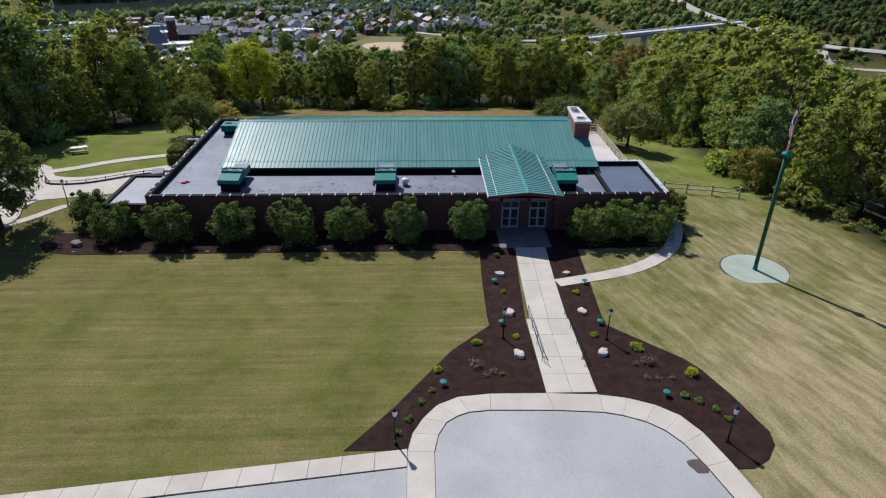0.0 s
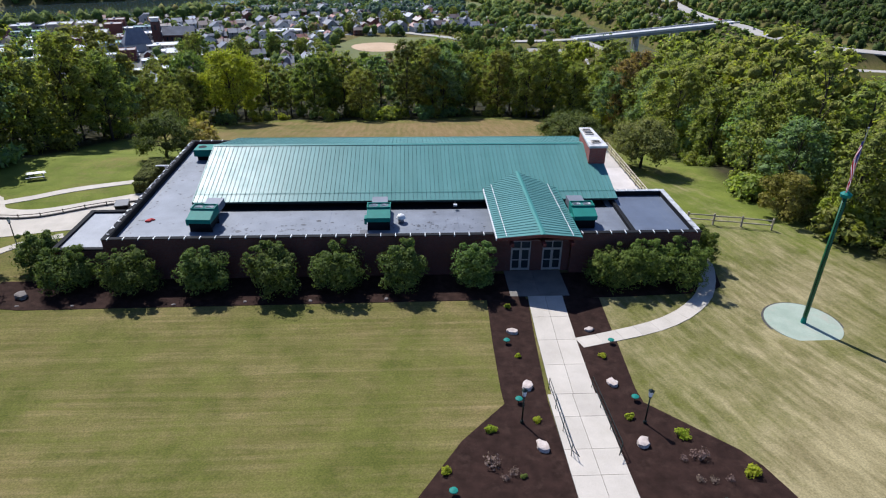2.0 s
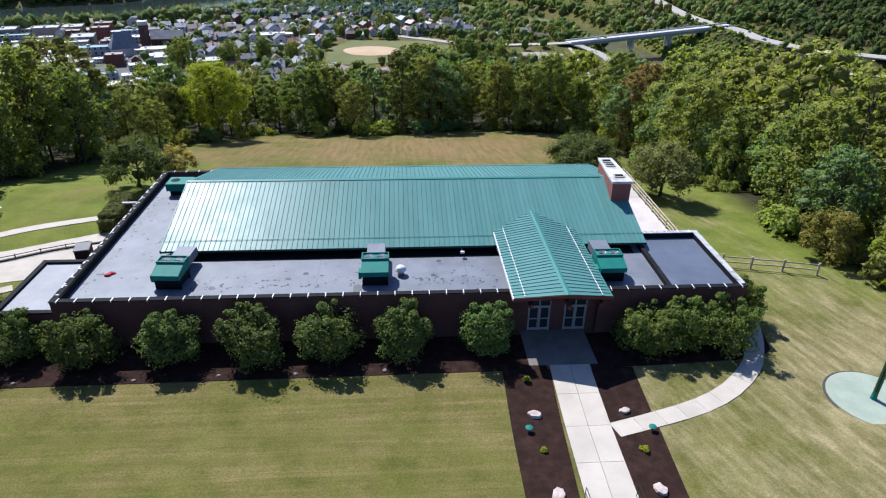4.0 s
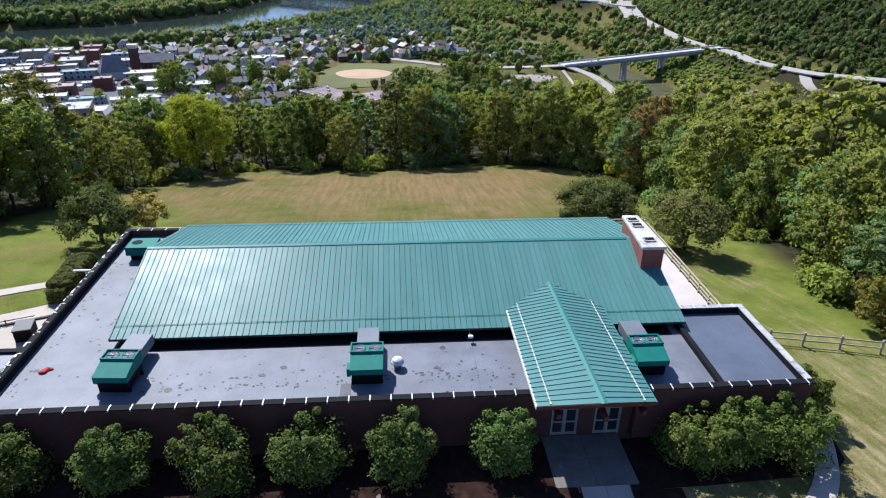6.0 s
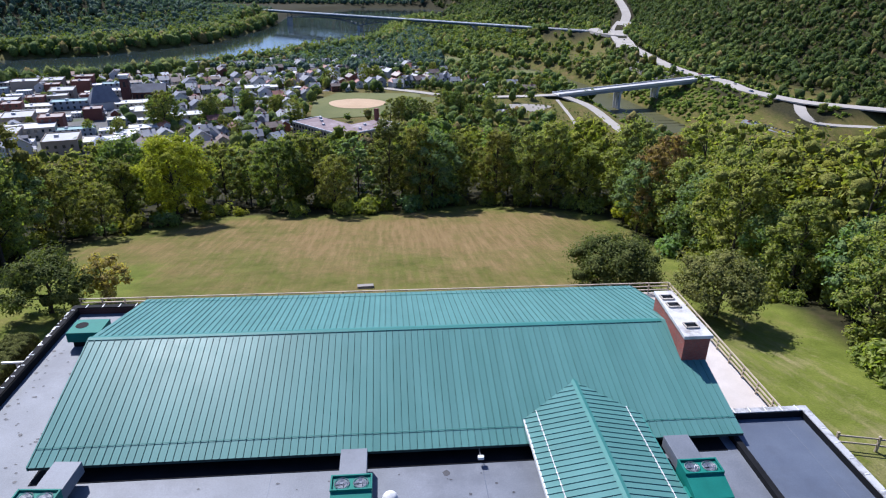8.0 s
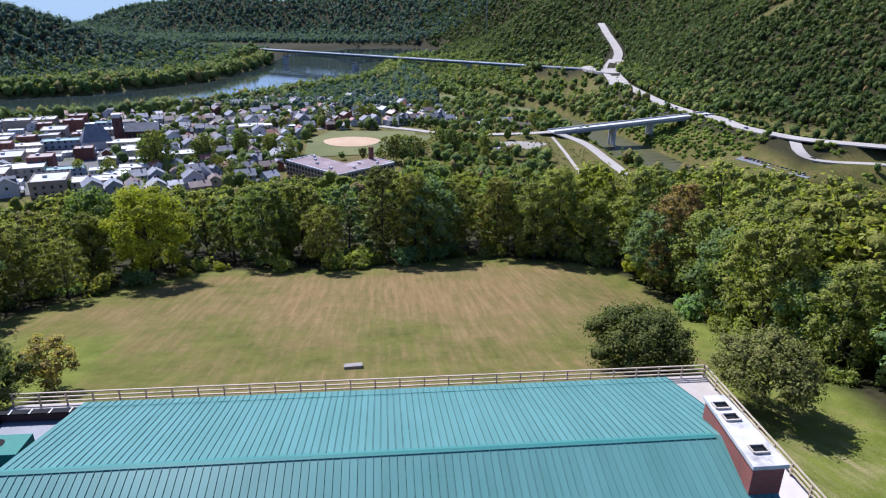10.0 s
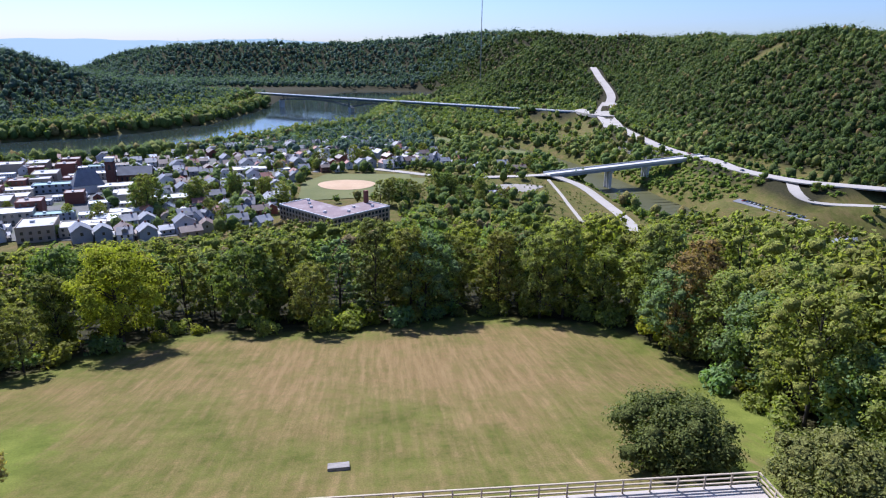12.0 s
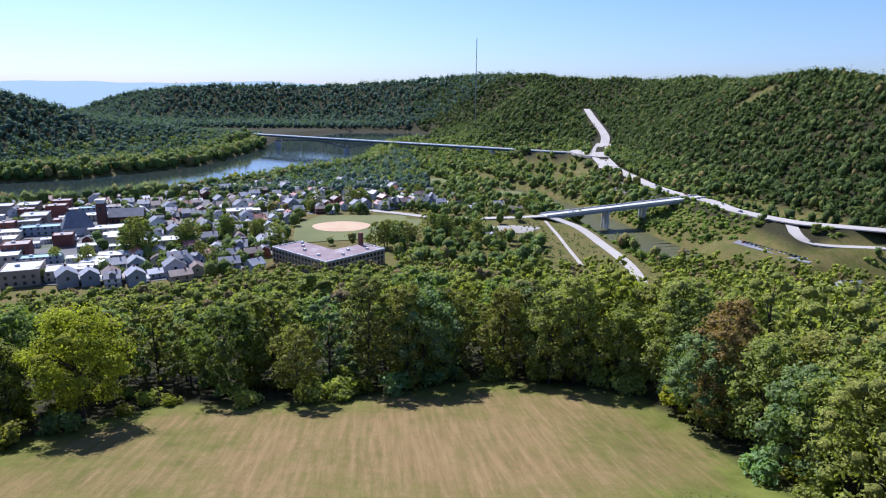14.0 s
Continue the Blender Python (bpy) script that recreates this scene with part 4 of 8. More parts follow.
# rooftop machines
def air_handler(x, y, label, turn=0.0, z=FLAT):
    unit = thing("rooftop_unit", label, "air conditioner", "green rooftop air units", pose(x, y, z, 0, 0, turn))
    part("stand", Shape().box(-0.95, 0.95, -0.75, -0.67, 0, 0.42).box(-0.95, 0.95, 0.95, 1.03, 0, 0.42).box(-0.95, -0.87, -0.668, 0.948, 0.3, 0.42).box(0.87, 0.95, -0.668, 0.948, 0.3, 0.42), M_BLACK, unit, "black steel stand")
    # the shade below the hood is put into this box's black
    part("lower_body", Shape().box(-0.9, 0.9, -0.85, 1.15, 0.422, 0.9), M_BLACK, unit, "base box, black for the shade below the hood")
    body = Shape().add([(-1.0, -1.05, 0.902), (1.0, -1.05, 0.902), (1.0, 1.2, 0.902), (-1.0, 1.2, 0.902), (-1.0, -1.05, 1.28), (1.0, -1.05, 1.28), (1.0, 0.2, 1.62), (-1.0, 0.2, 1.62), (1.0, 1.2, 1.62), (-1.0, 1.2, 1.62)],
                       [(0, 3, 2, 1), (0, 1, 5, 4), (4, 5, 6, 7), (1, 2, 8, 6, 5), (3, 0, 4, 7, 9), (2, 3, 9, 8), (7, 6, 8, 9)])
    part("hood", body, M_GREEN, unit, "green enamelled hood", bevel=0.015)
    part("fan_deck", Shape().box(-0.92, 0.92, 0.272, 1.12, 1.622, 1.64), M_GREEN, unit, "green fan deck")
    part("rim", Shape().box(-1.02, 1.02, 0.19, 0.27, 1.622, 1.76).box(-1.02, 1.02, 1.13, 1.21, 1.622, 1.76).box(-1.02, -0.94, 0.272, 1.128, 1.622, 1.76).box(0.94, 1.02, 0.272, 1.128, 1.622, 1.76), M_GREEN, unit)
    for cx in (-0.46, 0.46):
        ring = Shape()
        n = 20
        for i in range(n):
            a0, a1 = 6.28318 * i / n, 6.28318 * (i + 1) / n
            ring.tube((cx + 0.36 * math.cos(a0), 0.70 + 0.36 * math.sin(a0), 1.69), (cx + 0.36 * math.cos(a1), 0.70 + 0.36 * math.sin(a1), 1.69), 0.02, n=4, cap=False)
        for r in (0.14, 0.26):
            for i in range(12):
                a0, a1 = 6.28318 * i / 12, 6.28318 * (i + 1) / 12
                ring.tube((cx + r * math.cos(a0), 0.70 + r * math.sin(a0), 1.70), (cx + r * math.cos(a1), 0.70 + r * math.sin(a1), 1.70), 0.008, n=3, cap=False)
        part("fan_guard", ring, M_STEEL, unit, "round steel fan guard")
        part("fan_well", Shape().tube((cx, 0.70, 1.642), (cx, 0.70, 1.648), 0.30, n=20), M_MEMBRANE2, unit, "round dark fan well")
        blades = Shape().tube((cx, 0.70, 1.642), (cx, 0.70, 1.70), 0.09, n=10)
        for i in range(4):
            blades.box(0.05, 0.33, -0.08, 0.08, 0, 0.01, pose(cx, 0.70, 1.66, 0, 0, 90 * i) @ pose(0, 0, 0, 18))
        part("fan", blades, M_MEMBRANE2, unit)
    part("side_box", Shape().box(-1.22, -1.002, -0.7, 0.0, 0.55, 1.1), M_GREEN, unit, "green control box")
    part("duct", Shape().box(-0.7, 0.7, 1.202, 3.6, 0.55, 1.25), M_MEMBRANE, unit, "grey duct running to the wall", bevel=0.02)
    return unit


air_handler(-4.98, 2.95, "green rooftop air unit with two fans on black stand")
air_handler(12.75, 2.8, "green rooftop air unit beside the porch roof")
air_handler(-19.9, 3.05, "green rooftop air unit near the roof corner", -4)
corner = thing("condenser", "flat green condenser box on the roof corner", "air conditioner", at=(-24.3, 20.5, FLAT))
part("stand", Shape().box(-0.9, 0.9, -0.7, 0.7, 0, 0.5), M_BLACK, corner)
part("box", Shape().box(-1.15, 1.15, -0.95, 0.95, 0.502, 1.25), M_GREEN, corner, "green enamelled box", bevel=0.03)
part("fan", Shape().tube((-0.45, 0.1, 1.252), (-0.45, 0.1, 1.27), 0.42, n=18), M_BLACK, corner, "round dark fan")
vent = thing("roof_vent", "white mushroom roof vent with round cap", "vent", at=(-3.1, 3.75, FLAT))
part("pipe", Shape().tube((0, 0, 0), (0, 0, 0.45), 0.26, 0.24, 14), M_STEEL, vent, smooth=True)
part("cap", Shape().tube((0, 0, 0.40), (0, 0, 0.50), 0.42, 0.40, 16).sphere((0, 0, 0.50), 0.38, 0.38, 0.30, 14, 4, 0.0), M_WHITE, vent, "white domed cap", smooth=True)
for x, y in ((1.85, 6.3),):
    p = thing("wall_light", "small pale floodlight under the eave", "light", at=(x, y, 3.66))
    part("lamp_head", Shape().box(-0.16, 0.16, -0.12, 0.12, 0, 0.16), M_STRAP, p, bevel=0.02)
    part("bracket", Shape().tube((0, 0.1, 0.05), (0, 1.36, 0.05), 0.03, n=6), M_STEEL, p)
tarp = thing("red_cloth", "crumpled red cloth lying on the flat roof", "cloth", at=(-25.2, 4.6, FLAT))
s = Shape()
g = random.Random(2)
for i in range(4):
    s.sphere((g.uniform(-0.3, 0.3), g.uniform(-0.2, 0.2), 0.02), g.uniform(0.2, 0.35), g.uniform(0.12, 0.25), g.uniform(0.1, 0.2), 8, 3, 0.0)
part("fold", s, surface("red_cloth", (0.45, 0.03, 0.03), (0.6, 0.06, 0.05), 3, 20, 0.8), tarp)
arm = thing("wall_bracket", "white bracket arm outside the parapet", "bracket", at=(-27.9, 17.8, 3.2))
part("arm", Shape().box(-1.1, 0.7, -0.08, 0.08, 0.2, 0.32).box(-0.2, -0.05, -0.06, 0.06, -3.2, 0.199), M_STRAP, arm)

# terrace round the back, with pale rails
deckz = 0.12
setting("terrace_side", Shape().prism([(ROOF_R - 0.798, 9.202), (23.5, 9.202), (23.5, 24.8), (ROOF_R - 0.798, 24.8)], lambda x, y: -4.0, deckz), M_SIDE, "beige side terrace beside the chimney, paled for sky sheen", "terrace")
terrace = setting("terrace", Shape().prism([(-30.2, 24.803), (23.5, 24.803), (23.5, 31.2), (-30.2, 31.2)], lambda x, y: -4.0, deckz), M_DECK, "pale concrete terrace behind the hall", "terrace")
rails = thing("terrace_railing", "pale weathered three-bar railing round the terrace", "railing")
post_mesh = Shape().box(-0.05, 0.05, -0.05, 0.05, 0, 1.06).mesh("post", M_WOODRAIL)
for a, b in (((-30.05, 31.05), (23.35, 31.05)), ((23.35, 31.05), (23.35, 9.4))):
    n = round(math.hypot(b[0] - a[0], b[1] - a[1]) / 1.9)
    for i in range(n + 1):
        part("post", post_mesh, None, rails).matrix_basis = Matrix.Translation((a[0] + (b[0] - a[0]) * i / n, a[1] + (b[1] - a[1]) * i / n, deckz))
    for z in (0.28, 0.64, 1.0):
        part("bar", Shape().box(min(a[0], b[0]) - 0.055, max(a[0], b[0]) + 0.055, min(a[1], b[1]) - 0.055, max(a[1], b[1]) + 0.055, z + deckz, z + 0.085 + deckz), M_WOODRAIL, rails)

# ---- the forecourt: beds, walks, kerbs, lamps ----
def draped(outline, lift, thick=0.3):
    """A plan filled with a fine fan of cells that follows the slope along y."""
    ys = sorted({round(float(v), 3) for v in np.arange(min(p[1] for p in outline), max(p[1] for p in outline), 1.0)} | {p[1] for p in outline})
    s = Shape()
    rows = []
    for y in ys:
        xs = []
        for (ax, ay), (bx, by) in zip(outline, outline[1:] + outline[:1]):
            if min(ay, by) <= y <= max(ay, by) and ay != by:
                xs.append(ax + (bx - ax) * (y - ay) / (by - ay))
            elif ay == by == y:
                xs += [ax, bx]
        rows.append((min(xs), max(xs), y))
    for a, b, y in rows:
        z = ground_at((a + b) / 2, y)
        s.v += [(a, y, z + lift), (b, y, z + lift), (b, y, z - thick), (a, y, z - thick)]
    for i in range(len(rows) - 1):
        k = 4 * i
        s.f += [(k, k + 1, k + 5, k + 4), (k + 1, k + 2, k + 6, k + 5), (k + 3, k, k + 4, k + 7)]
    s.f += [(3, 2, 1, 0), (len(s.v) - 4, len(s.v) - 3, len(s.v) - 2, len(s.v) - 1)]
    return s


def chaikin(pts, rounds=2, closed=True):
    for _ in range(rounds):
        out = []
        n = len(pts)
        for i in range(n if closed else n - 1):
            a, b = pts[i], pts[(i + 1) % n]
            out += [(a[0] * 0.75 + b[0] * 0.25, a[1] * 0.75 + b[1] * 0.25), (a[0] * 0.25 + b[0] * 0.75, a[1] * 0.25 + b[1] * 0.75)]
        pts = out if closed else [pts[0]] + out + [pts[-1]]
    return pts


def wall_x(y):
    """The left and right edges of the entrance walk at y."""
    if y > -16:
        t = (y + 4) / -12.0
        return 7.08 - 0.58 * t, 9.92 - 0.58 * t
    t = (y + 17) / -8.3
    return 6.22 - 0.12 * t, 9.42 - 0.14 * t


setting("mulch_bed_front", draped([(-36.0, -0.6), (-36.6, -2.4), (-35.4, -3.9), (-32.5, -4.35), (6.9, -4.1), (6.9, -0.02), (-36.0, -0.02)], 0.035), M_MULCH, "dark brown mulch bed along the brick front", "mulch bed")
setting("mulch_bed_path", draped([(3.75, -4.1), (3.5, -10), (3.35, -15.4), (3.4, -16.8), (0.5, -20.0), (-3.2, -25.9), (-5.95, -29.45), (-2.45, -29.45), (-2.2, -28.2), (-1.6, -27.1), (-0.8, -26.0), (0.0, -25.4), (2.4, -24.95), (6.15, -24.95), (6.15, -16.5), (7.05, -4.1)], 0.03), M_MULCH, "dark mulch bed widening towards the kerb", "mulch bed")
setting("mulch_bed_path_east", draped([(9.9, -4.1), (12.85, -4.1), (12.5, -10.5), (12.05, -15.6), (12.1, -17.0), (14.1, -19.2), (16.1, -21.4), (16.8, -22.7), (17.8, -26.2), (18.4, -28.6), (18.2, -29.6), (17.3, -30.7), (16.2, -31.3), (15.3, -31.3), (14.5, -28.5), (13.6, -27.0), (12.25, -26.0), (9.32, -25.2), (9.3, -16.8)], 0.03), M_MULCH, "dark mulch bed beside the walk", "mulch bed")
setting("mulch_bed_side", draped([(10.0, -4.1), (10.0, -0.02), (24.2, -0.02), (23.6, -2.6), (22.3, -3.6), (14.5, -4.0)], 0.034), M_MULCH, "dark mulch bed under the hedge", "mulch bed")

# the entrance walk: two rows of slabs
walkway = thing("entrance_walk", "pale concrete slab walk leading to the doors", "walkway")


def slab(parent, quad, lift=0.06, gap=0.012, material=M_WALK):
    cx, cy = sum(p[0] for p in quad) / 4, sum(p[1] for p in quad) / 4
    q = [(x + (cx - x) / max(abs(cx - x), 1e-6) * gap, y + (cy - y) / max(abs(cy - y), 1e-6) * gap) for x, y in quad]
    h = [ground_at(x, y) for x, y in q]
    s = Shape().add([(x, y, z + lift) for (x, y), z in zip(q, h)] + [(x, y, z - 0.15) for (x, y), z in zip(q, h)], [(0, 1, 2, 3), (0, 4, 5, 1), (1, 5, 6, 2), (2, 6, 7, 3), (3, 7, 4, 0)])
    return part("slab", s, material, parent)


cuts = [-3.7, -6.7, -9.7, -12.8, -16.0]
lower = [-16.01, -18.2, -21.0, -23.0, -24.95]
for ys in (cuts, lower):
    for y1, y0 in zip(ys, ys[1:]):
        (l0, r0), (l1, r1) = wall_x(y0 if y0 > -16 or ys is lower else -15.99), wall_x(y1)
        m0, m1 = (l0 + r0) / 2, (l1 + r1) / 2
        slab(walkway, [(l0, y0), (m0, y0), (m1, y1), (l1, y1)])
        slab(walkway, [(m0, y0), (r0, y0), (r1, y1), (m1, y1)])
part("bedding", draped([(6.1, -24.95), (9.3, -24.95), (9.4, -16.8), (9.3, -15.9), (9.9, -3.7), (7.1, -3.7), (6.5, -15.9), (6.2, -16.8)], 0.036), M_JOINT, walkway, "dark joint bedding")
# pad slabs before the doors, coloured dark for the porch's shade
for x0, x1 in ((5.7, 8.12), (8.12, 10.55)):
    for y0, y1 in ((-3.7, -1.6), (-1.6, 0.44)):
        slab(walkway, [(x0, y0), (x1, y0), (x1, y1), (x0, y1)], 0.055, material=M_PAD)

# the side walk that curves round the corner of the hall
side_walk = thing("side_walk", "curved pale concrete walk branching to the side", "walkway")
mid = curve_through([(9.75, -10.15, 0), (13.0, -9.2, 0), (16.0, -8.2, 0), (18.6, -6.8, 0), (20.9, -4.8, 0), (22.3, -2.8, 0), (23.6, 0.2, 0), (24.4, 4.0, 0)], 4)
for i in range(0, len(mid) - 2, 2):
    a, b = mid[i], mid[i + 2]
    da = (mid[min(i + 1, len(mid) - 1)] - mid[max(i - 1, 0)]).normalized()
    db = (mid[min(i + 3, len(mid) - 1)] - mid[i + 1]).normalized()
    na, nb = Vector((-da.y, da.x, 0)) * 0.66, Vector((-db.y, db.x, 0)) * 0.66
    slab(side_walk, [tuple((a - na).xy), tuple((b - nb).xy), tuple((b + nb).xy), tuple((a + na).xy)], 0.045, 0.008)

# turning circle, its ring of kerb slabs and the lane beside it
outer = [(-2.42, -60.0), (-2.42, -42.0), (-2.42, -29.6), (-2.15, -28.2), (-1.55, -27.0), (-0.7, -25.9), (0.6, -25.2), (2.6, -24.95), (6.1, -24.98), (9.35, -25.2), (11.0, -25.55), (12.5, -26.2), (13.7, -27.15), (14.5, -28.6), (15.1, -30.7), (15.7, -33.3), (17.5, -42.0), (21.6, -60.0)]
inner_ring = [(-0.98, -60.0), (-0.98, -42.0), (-0.95, -29.7), (-0.7, -28.4), (-0.2, -27.4), (0.5, -26.85), (1.2, -26.55), (2.5, -26.4), (6.3, -26.5), (9.2, -26.75), (10.3, -27.05), (11.5, -27.6), (12.4, -28.35), (13.1, -29.4), (13.7, -31.1), (14.3, -33.4), (16.1, -42.0), (20.2, -60.0)]
ring = thing("kerb_ring", "pale concrete kerb slabs curving round the turning circle", "kerb")
fine_o, fine_i = curve_through([(*p, 0) for p in outer], 1), curve_through([(*p, 0) for p in inner_ring], 1)
for a, b, c, d in zip(fine_i, fine_i[1:], fine_o[1:], fine_o):
    q = [a, b, c, d]
    cen = sum(q, Vector()) / 4
    q = [p + (cen - p).normalized() * 0.012 for p in q]
    z = [ground_at(p.x, p.y) + 0.07 for p in q]
    s = Shape().add([(p.x, p.y, h) for p, h in zip(q, z)] + [(p.x, p.y, h - 0.4) for p, h in zip(q, z)], [(3, 2, 1, 0), (1, 5, 4, 0), (2, 6, 5, 1), (3, 7, 6, 2), (0, 4, 7, 3)])
    part("slab", s, M_WALK, ring)
lip = Shape()
for a, b in zip(fine_i, fine_i[1:]):
    cen = Vector((6.5, -33, 0))
    a2, b2 = a + (cen - a).normalized() * 0.10, b + (cen - b).normalized() * 0.10
    za, zb = ground_at(a.x, a.y) + 0.055, ground_at(b.x, b.y) + 0.055
    lip.add([(a.x, a.y, za), (b.x, b.y, zb), (b2.x, b2.y, zb - 0.12), (a2.x, a2.y, za - 0.12)], [(3, 2, 1, 0)])
part("kerb_gap", lip, M_JOINT, ring, "dark gutter line at the kerb")


setting("turning_circle", draped([(p.x, p.y) for p in fine_i], 0.012), M_DRIVE, "worn light grey concrete turning circle", "driveway")
lane = thing("kerb_walk", "straight row of pale concrete kerb slabs", "kerb")
n = 13
for i in range(n):
    x0, x1 = -2.44 - i * 1.75, -2.44 - (i + 1) * 1.75

    def lane_y(x):
        return -29.42 + (x + 2.44) * 0.128
    slab(lane, [(x1, lane_y(x1) - 1.28), (x0, lane_y(x0) - 1.28), (x0, lane_y(x0)), (x1, lane_y(x1))], 0.07)
setting("parking_lane", draped([(-44, -60), (-2.44, -60), (-2.44, -30.75), (-26, -33.8), (-44, -36.1)], 0.012), M_DRIVE, "light grey concrete parking lane", "driveway")
patchy = [(13.34 + 0.55 * math.cos(a) * (1 + 0.25 * math.sin(3 * a)), -31.05 + 0.62 * math.sin(a) * (1 + 0.2 * math.cos(2 * a))) for a in np.arange(0, 6.28, 0.3)]
setting("oil_stain", Shape().add([(x, y, ground_at(x, y) + 0.02) for x, y in patchy], [tuple(range(len(patchy)))]), M_DARKPATCH, "dark brown stain on the concrete", "stain")

# handrails on both sides of the ramp
for x, flip in ((6.45, 1), (9.25, -1)):
    r = thing("handrail", "thin dark metal handrail beside the ramp", "handrail", "ramp handrails")
    ys = np.linspace(-15.4, -21.5, 4)
    for i, y in enumerate(ys):
        part("post", Shape().tube((x, y, ground_at(x, y)), (x, y, ground_at(x, y) + 0.92), 0.022, n=6), M_DARKPOST, r)
    for h in (0.92, 0.5):
        for a, b in zip(ys, ys[1:]):
            part("rail", Shape().tube((x, a, ground_at(x, a) + h), (x, b, ground_at(x, b) + h), 0.022, n=6), M_DARKPOST, r)
    part("bend", Shape().tube((x, ys[-1], ground_at(x, ys[-1]) + 0.92), (x + 0.3 * flip, ys[-1] - 0.5, ground_at(x, ys[-1]) + 0.5), 0.022, n=6).tube((x + 0.3 * flip, ys[-1] - 0.5, ground_at(x, ys[-1]) + 0.5), (x, ys[-1], ground_at(x, ys[-1]) + 0.5), 0.022, n=6), M_DARKPOST, r)


def lamp_post(x, y, high=2.55, label="dark green lamp post with a pale glass lantern"):
    z = ground_at(x, y)
    p = thing("lamp_post", label, "lamp post", "lamp posts along the walks", (x, y, z))
    part("base", Shape().tube((0, 0, -0.1), (0, 0, 0.22), 0.13, 0.10, 10), M_DARKPOST, p)
    part("post", Shape().tube((0, 0, 0.22), (0, 0, high - 0.5), 0.055, 0.04, 8).tube((0, 0, high - 0.52), (0, 0, high - 0.46), 0.10, 0.10, 8), M_DARKPOST, p, smooth=True)
    part("lantern", Shape().tube((0, 0, high - 0.46), (0, 0, high - 0.06), 0.10, 0.17, 6), M_LANTERN, p, "pale glass lantern")
    part("hood", Shape().tube((0, 0, high - 0.06), (0, 0, high + 0.06), 0.19, 0.05, 6).tube((0, 0, high + 0.06), (0, 0, high + 0.14), 0.03, 0.01, 6), M_DARKPOST, p, "dark lantern hood")
    return p


for x, y in ((4.18, -18.6), (11.5, -18.95), (15.6, -29.3), (-3.1, -29.0)):
    lamp_post(x, y)
lamp_post(-38.1, 6.3, 2.9, "dark lamp post beside the drive")

disc_mesh = Shape().tube((0, 0, 0.34), (0, 0, 0.37), 0.24, 0.22, 14).tube((0, 0, 0.37), (0, 0, 0.41), 0.22, 0.06, 14).mesh("cap", M_GREEN)
stake_mesh = Shape().tube((0, 0, -0.1), (0, 0, 0.34), 0.03, 0.03, 6).mesh("stake", M_DARKPOST)
for x, y in ((4.5, -10.0), (4.3, -16.7), (-0.25, -24.0), (12.0, -10.3), (11.6, -16.8), (13.5, -25.35)):
    p = thing("path_light", "green round-capped path light standing in mulch", "path light", "path lights in the beds", (x, y, ground_at(x, y)))
    part("cap", disc_mesh, None, p, "green enamelled cap")
    part("stake", stake_mesh, None, p)


def boulder(x, y, size, seed, label="pale pinkish boulder resting on dark mulch", sink=0.12, rock=M_ROCK):
    g = random.Random(seed)
    bm = bmesh.new()
    bmesh.ops.create_icosphere(bm, subdivisions=2, radius=1)
    for v in bm.verts:
        d = v.co.normalized()
        v.co = Vector((d.x, d.y * 0.72, max(-0.4, min(0.36, d.z * 0.62)))) * (1 + 0.30 * noise.noise(d * 1.9 + Vector((seed, 0, 0))))
        if g.random() < 0.3:
            v.co *= 0.88
    me = bpy.data.meshes.new("boulder")
    bm.to_mesh(me)
    bm.free()
    me.materials.append(rock)
    ob = tagged(new("boulder", me), label, "boulder", "boulders in the beds")
    ob.matrix_basis = placed(x, y, ground_at(x, y) + size * 0.34 - sink * 0.6, g.uniform(0, 180), size * 0.84)


for i, (x, y, sz) in enumerate(((5.1, -8.6, 0.55), (10.9, -8.5, 0.45), (5.1, -15.2, 0.6), (10.7, -15.1, 0.55), (5.0, -20.8, 0.6), (10.8, -20.7, 0.62), (-33.2, -2.5, 0.75))):
    boulder(x, y, sz, i) if x > -20 else boulder(x, y, sz, i, "grey-brown boulder at the end of the bed", 0.12, M_STONE)
for i in range(6):
    boulder(-34 + i * 6.1 + random.uniform(-1.6, 1.6), -3.9 + random.uniform(-0.2, 0.2), random.uniform(0.14, 0.26), 20 + i, "small grey stone at the edge of the bed", 0.04, M_STONE)

# flagpole on its round pad
setting("flag_pad", Shape().tube((27.5, -8.2, -0.3), (27.5, -8.2, 0.16), 2.75, 2.75, 48), surface("green_tinged_concrete", (0.30, 0.36, 0.275), (0.38, 0.43, 0.34), 0.8, 14, 0.85, 0, 0.2, 0, (0.38, 0.30, 0.24), 0.4), "round greenish concrete pad under the flagpole", "pad", bevel=0.03)
# shadow along the pad's rim, built as a flat dark ring
setting("flag_pad_shade_ring", Shape().tube((27.5, -8.2, -0.3), (27.5, -8.2, 0.085), 2.92, 2.92, 48), M_JOINT, "dark ring for the shadow along the pad's edge", "edging")
flag = thing("flagpole", "tall green perforated flagpole with a hanging flag", "flagpole", at=(27.5, -8.2, 0.16))
part("foot", Shape().tube((0, 0, 0), (0, 0, 0.5), 0.20, 0.17, 12), M_GREEN, flag, "green collar")
part("column", Shape().tube((0, 0, 0.5), (0, 0, 10.4), 0.17, 0.15, 12), M_POLE, flag, "green column", smooth=True)
holes = Shape()
for i in range(56):
    for j in range(4):
        a = math.radians(45 + 90 * j)
        holes.box(-0.035, 0.035, -0.004, 0.012, -0.05, 0.05, pose(0.155 * math.cos(a), 0.155 * math.sin(a), 0.75 + i * 0.17, 0, 0, math.degrees(a) - 90))
tagged(part("perforation", holes, M_BLACK, flag, "rows of dark slots"), kind="stuff")
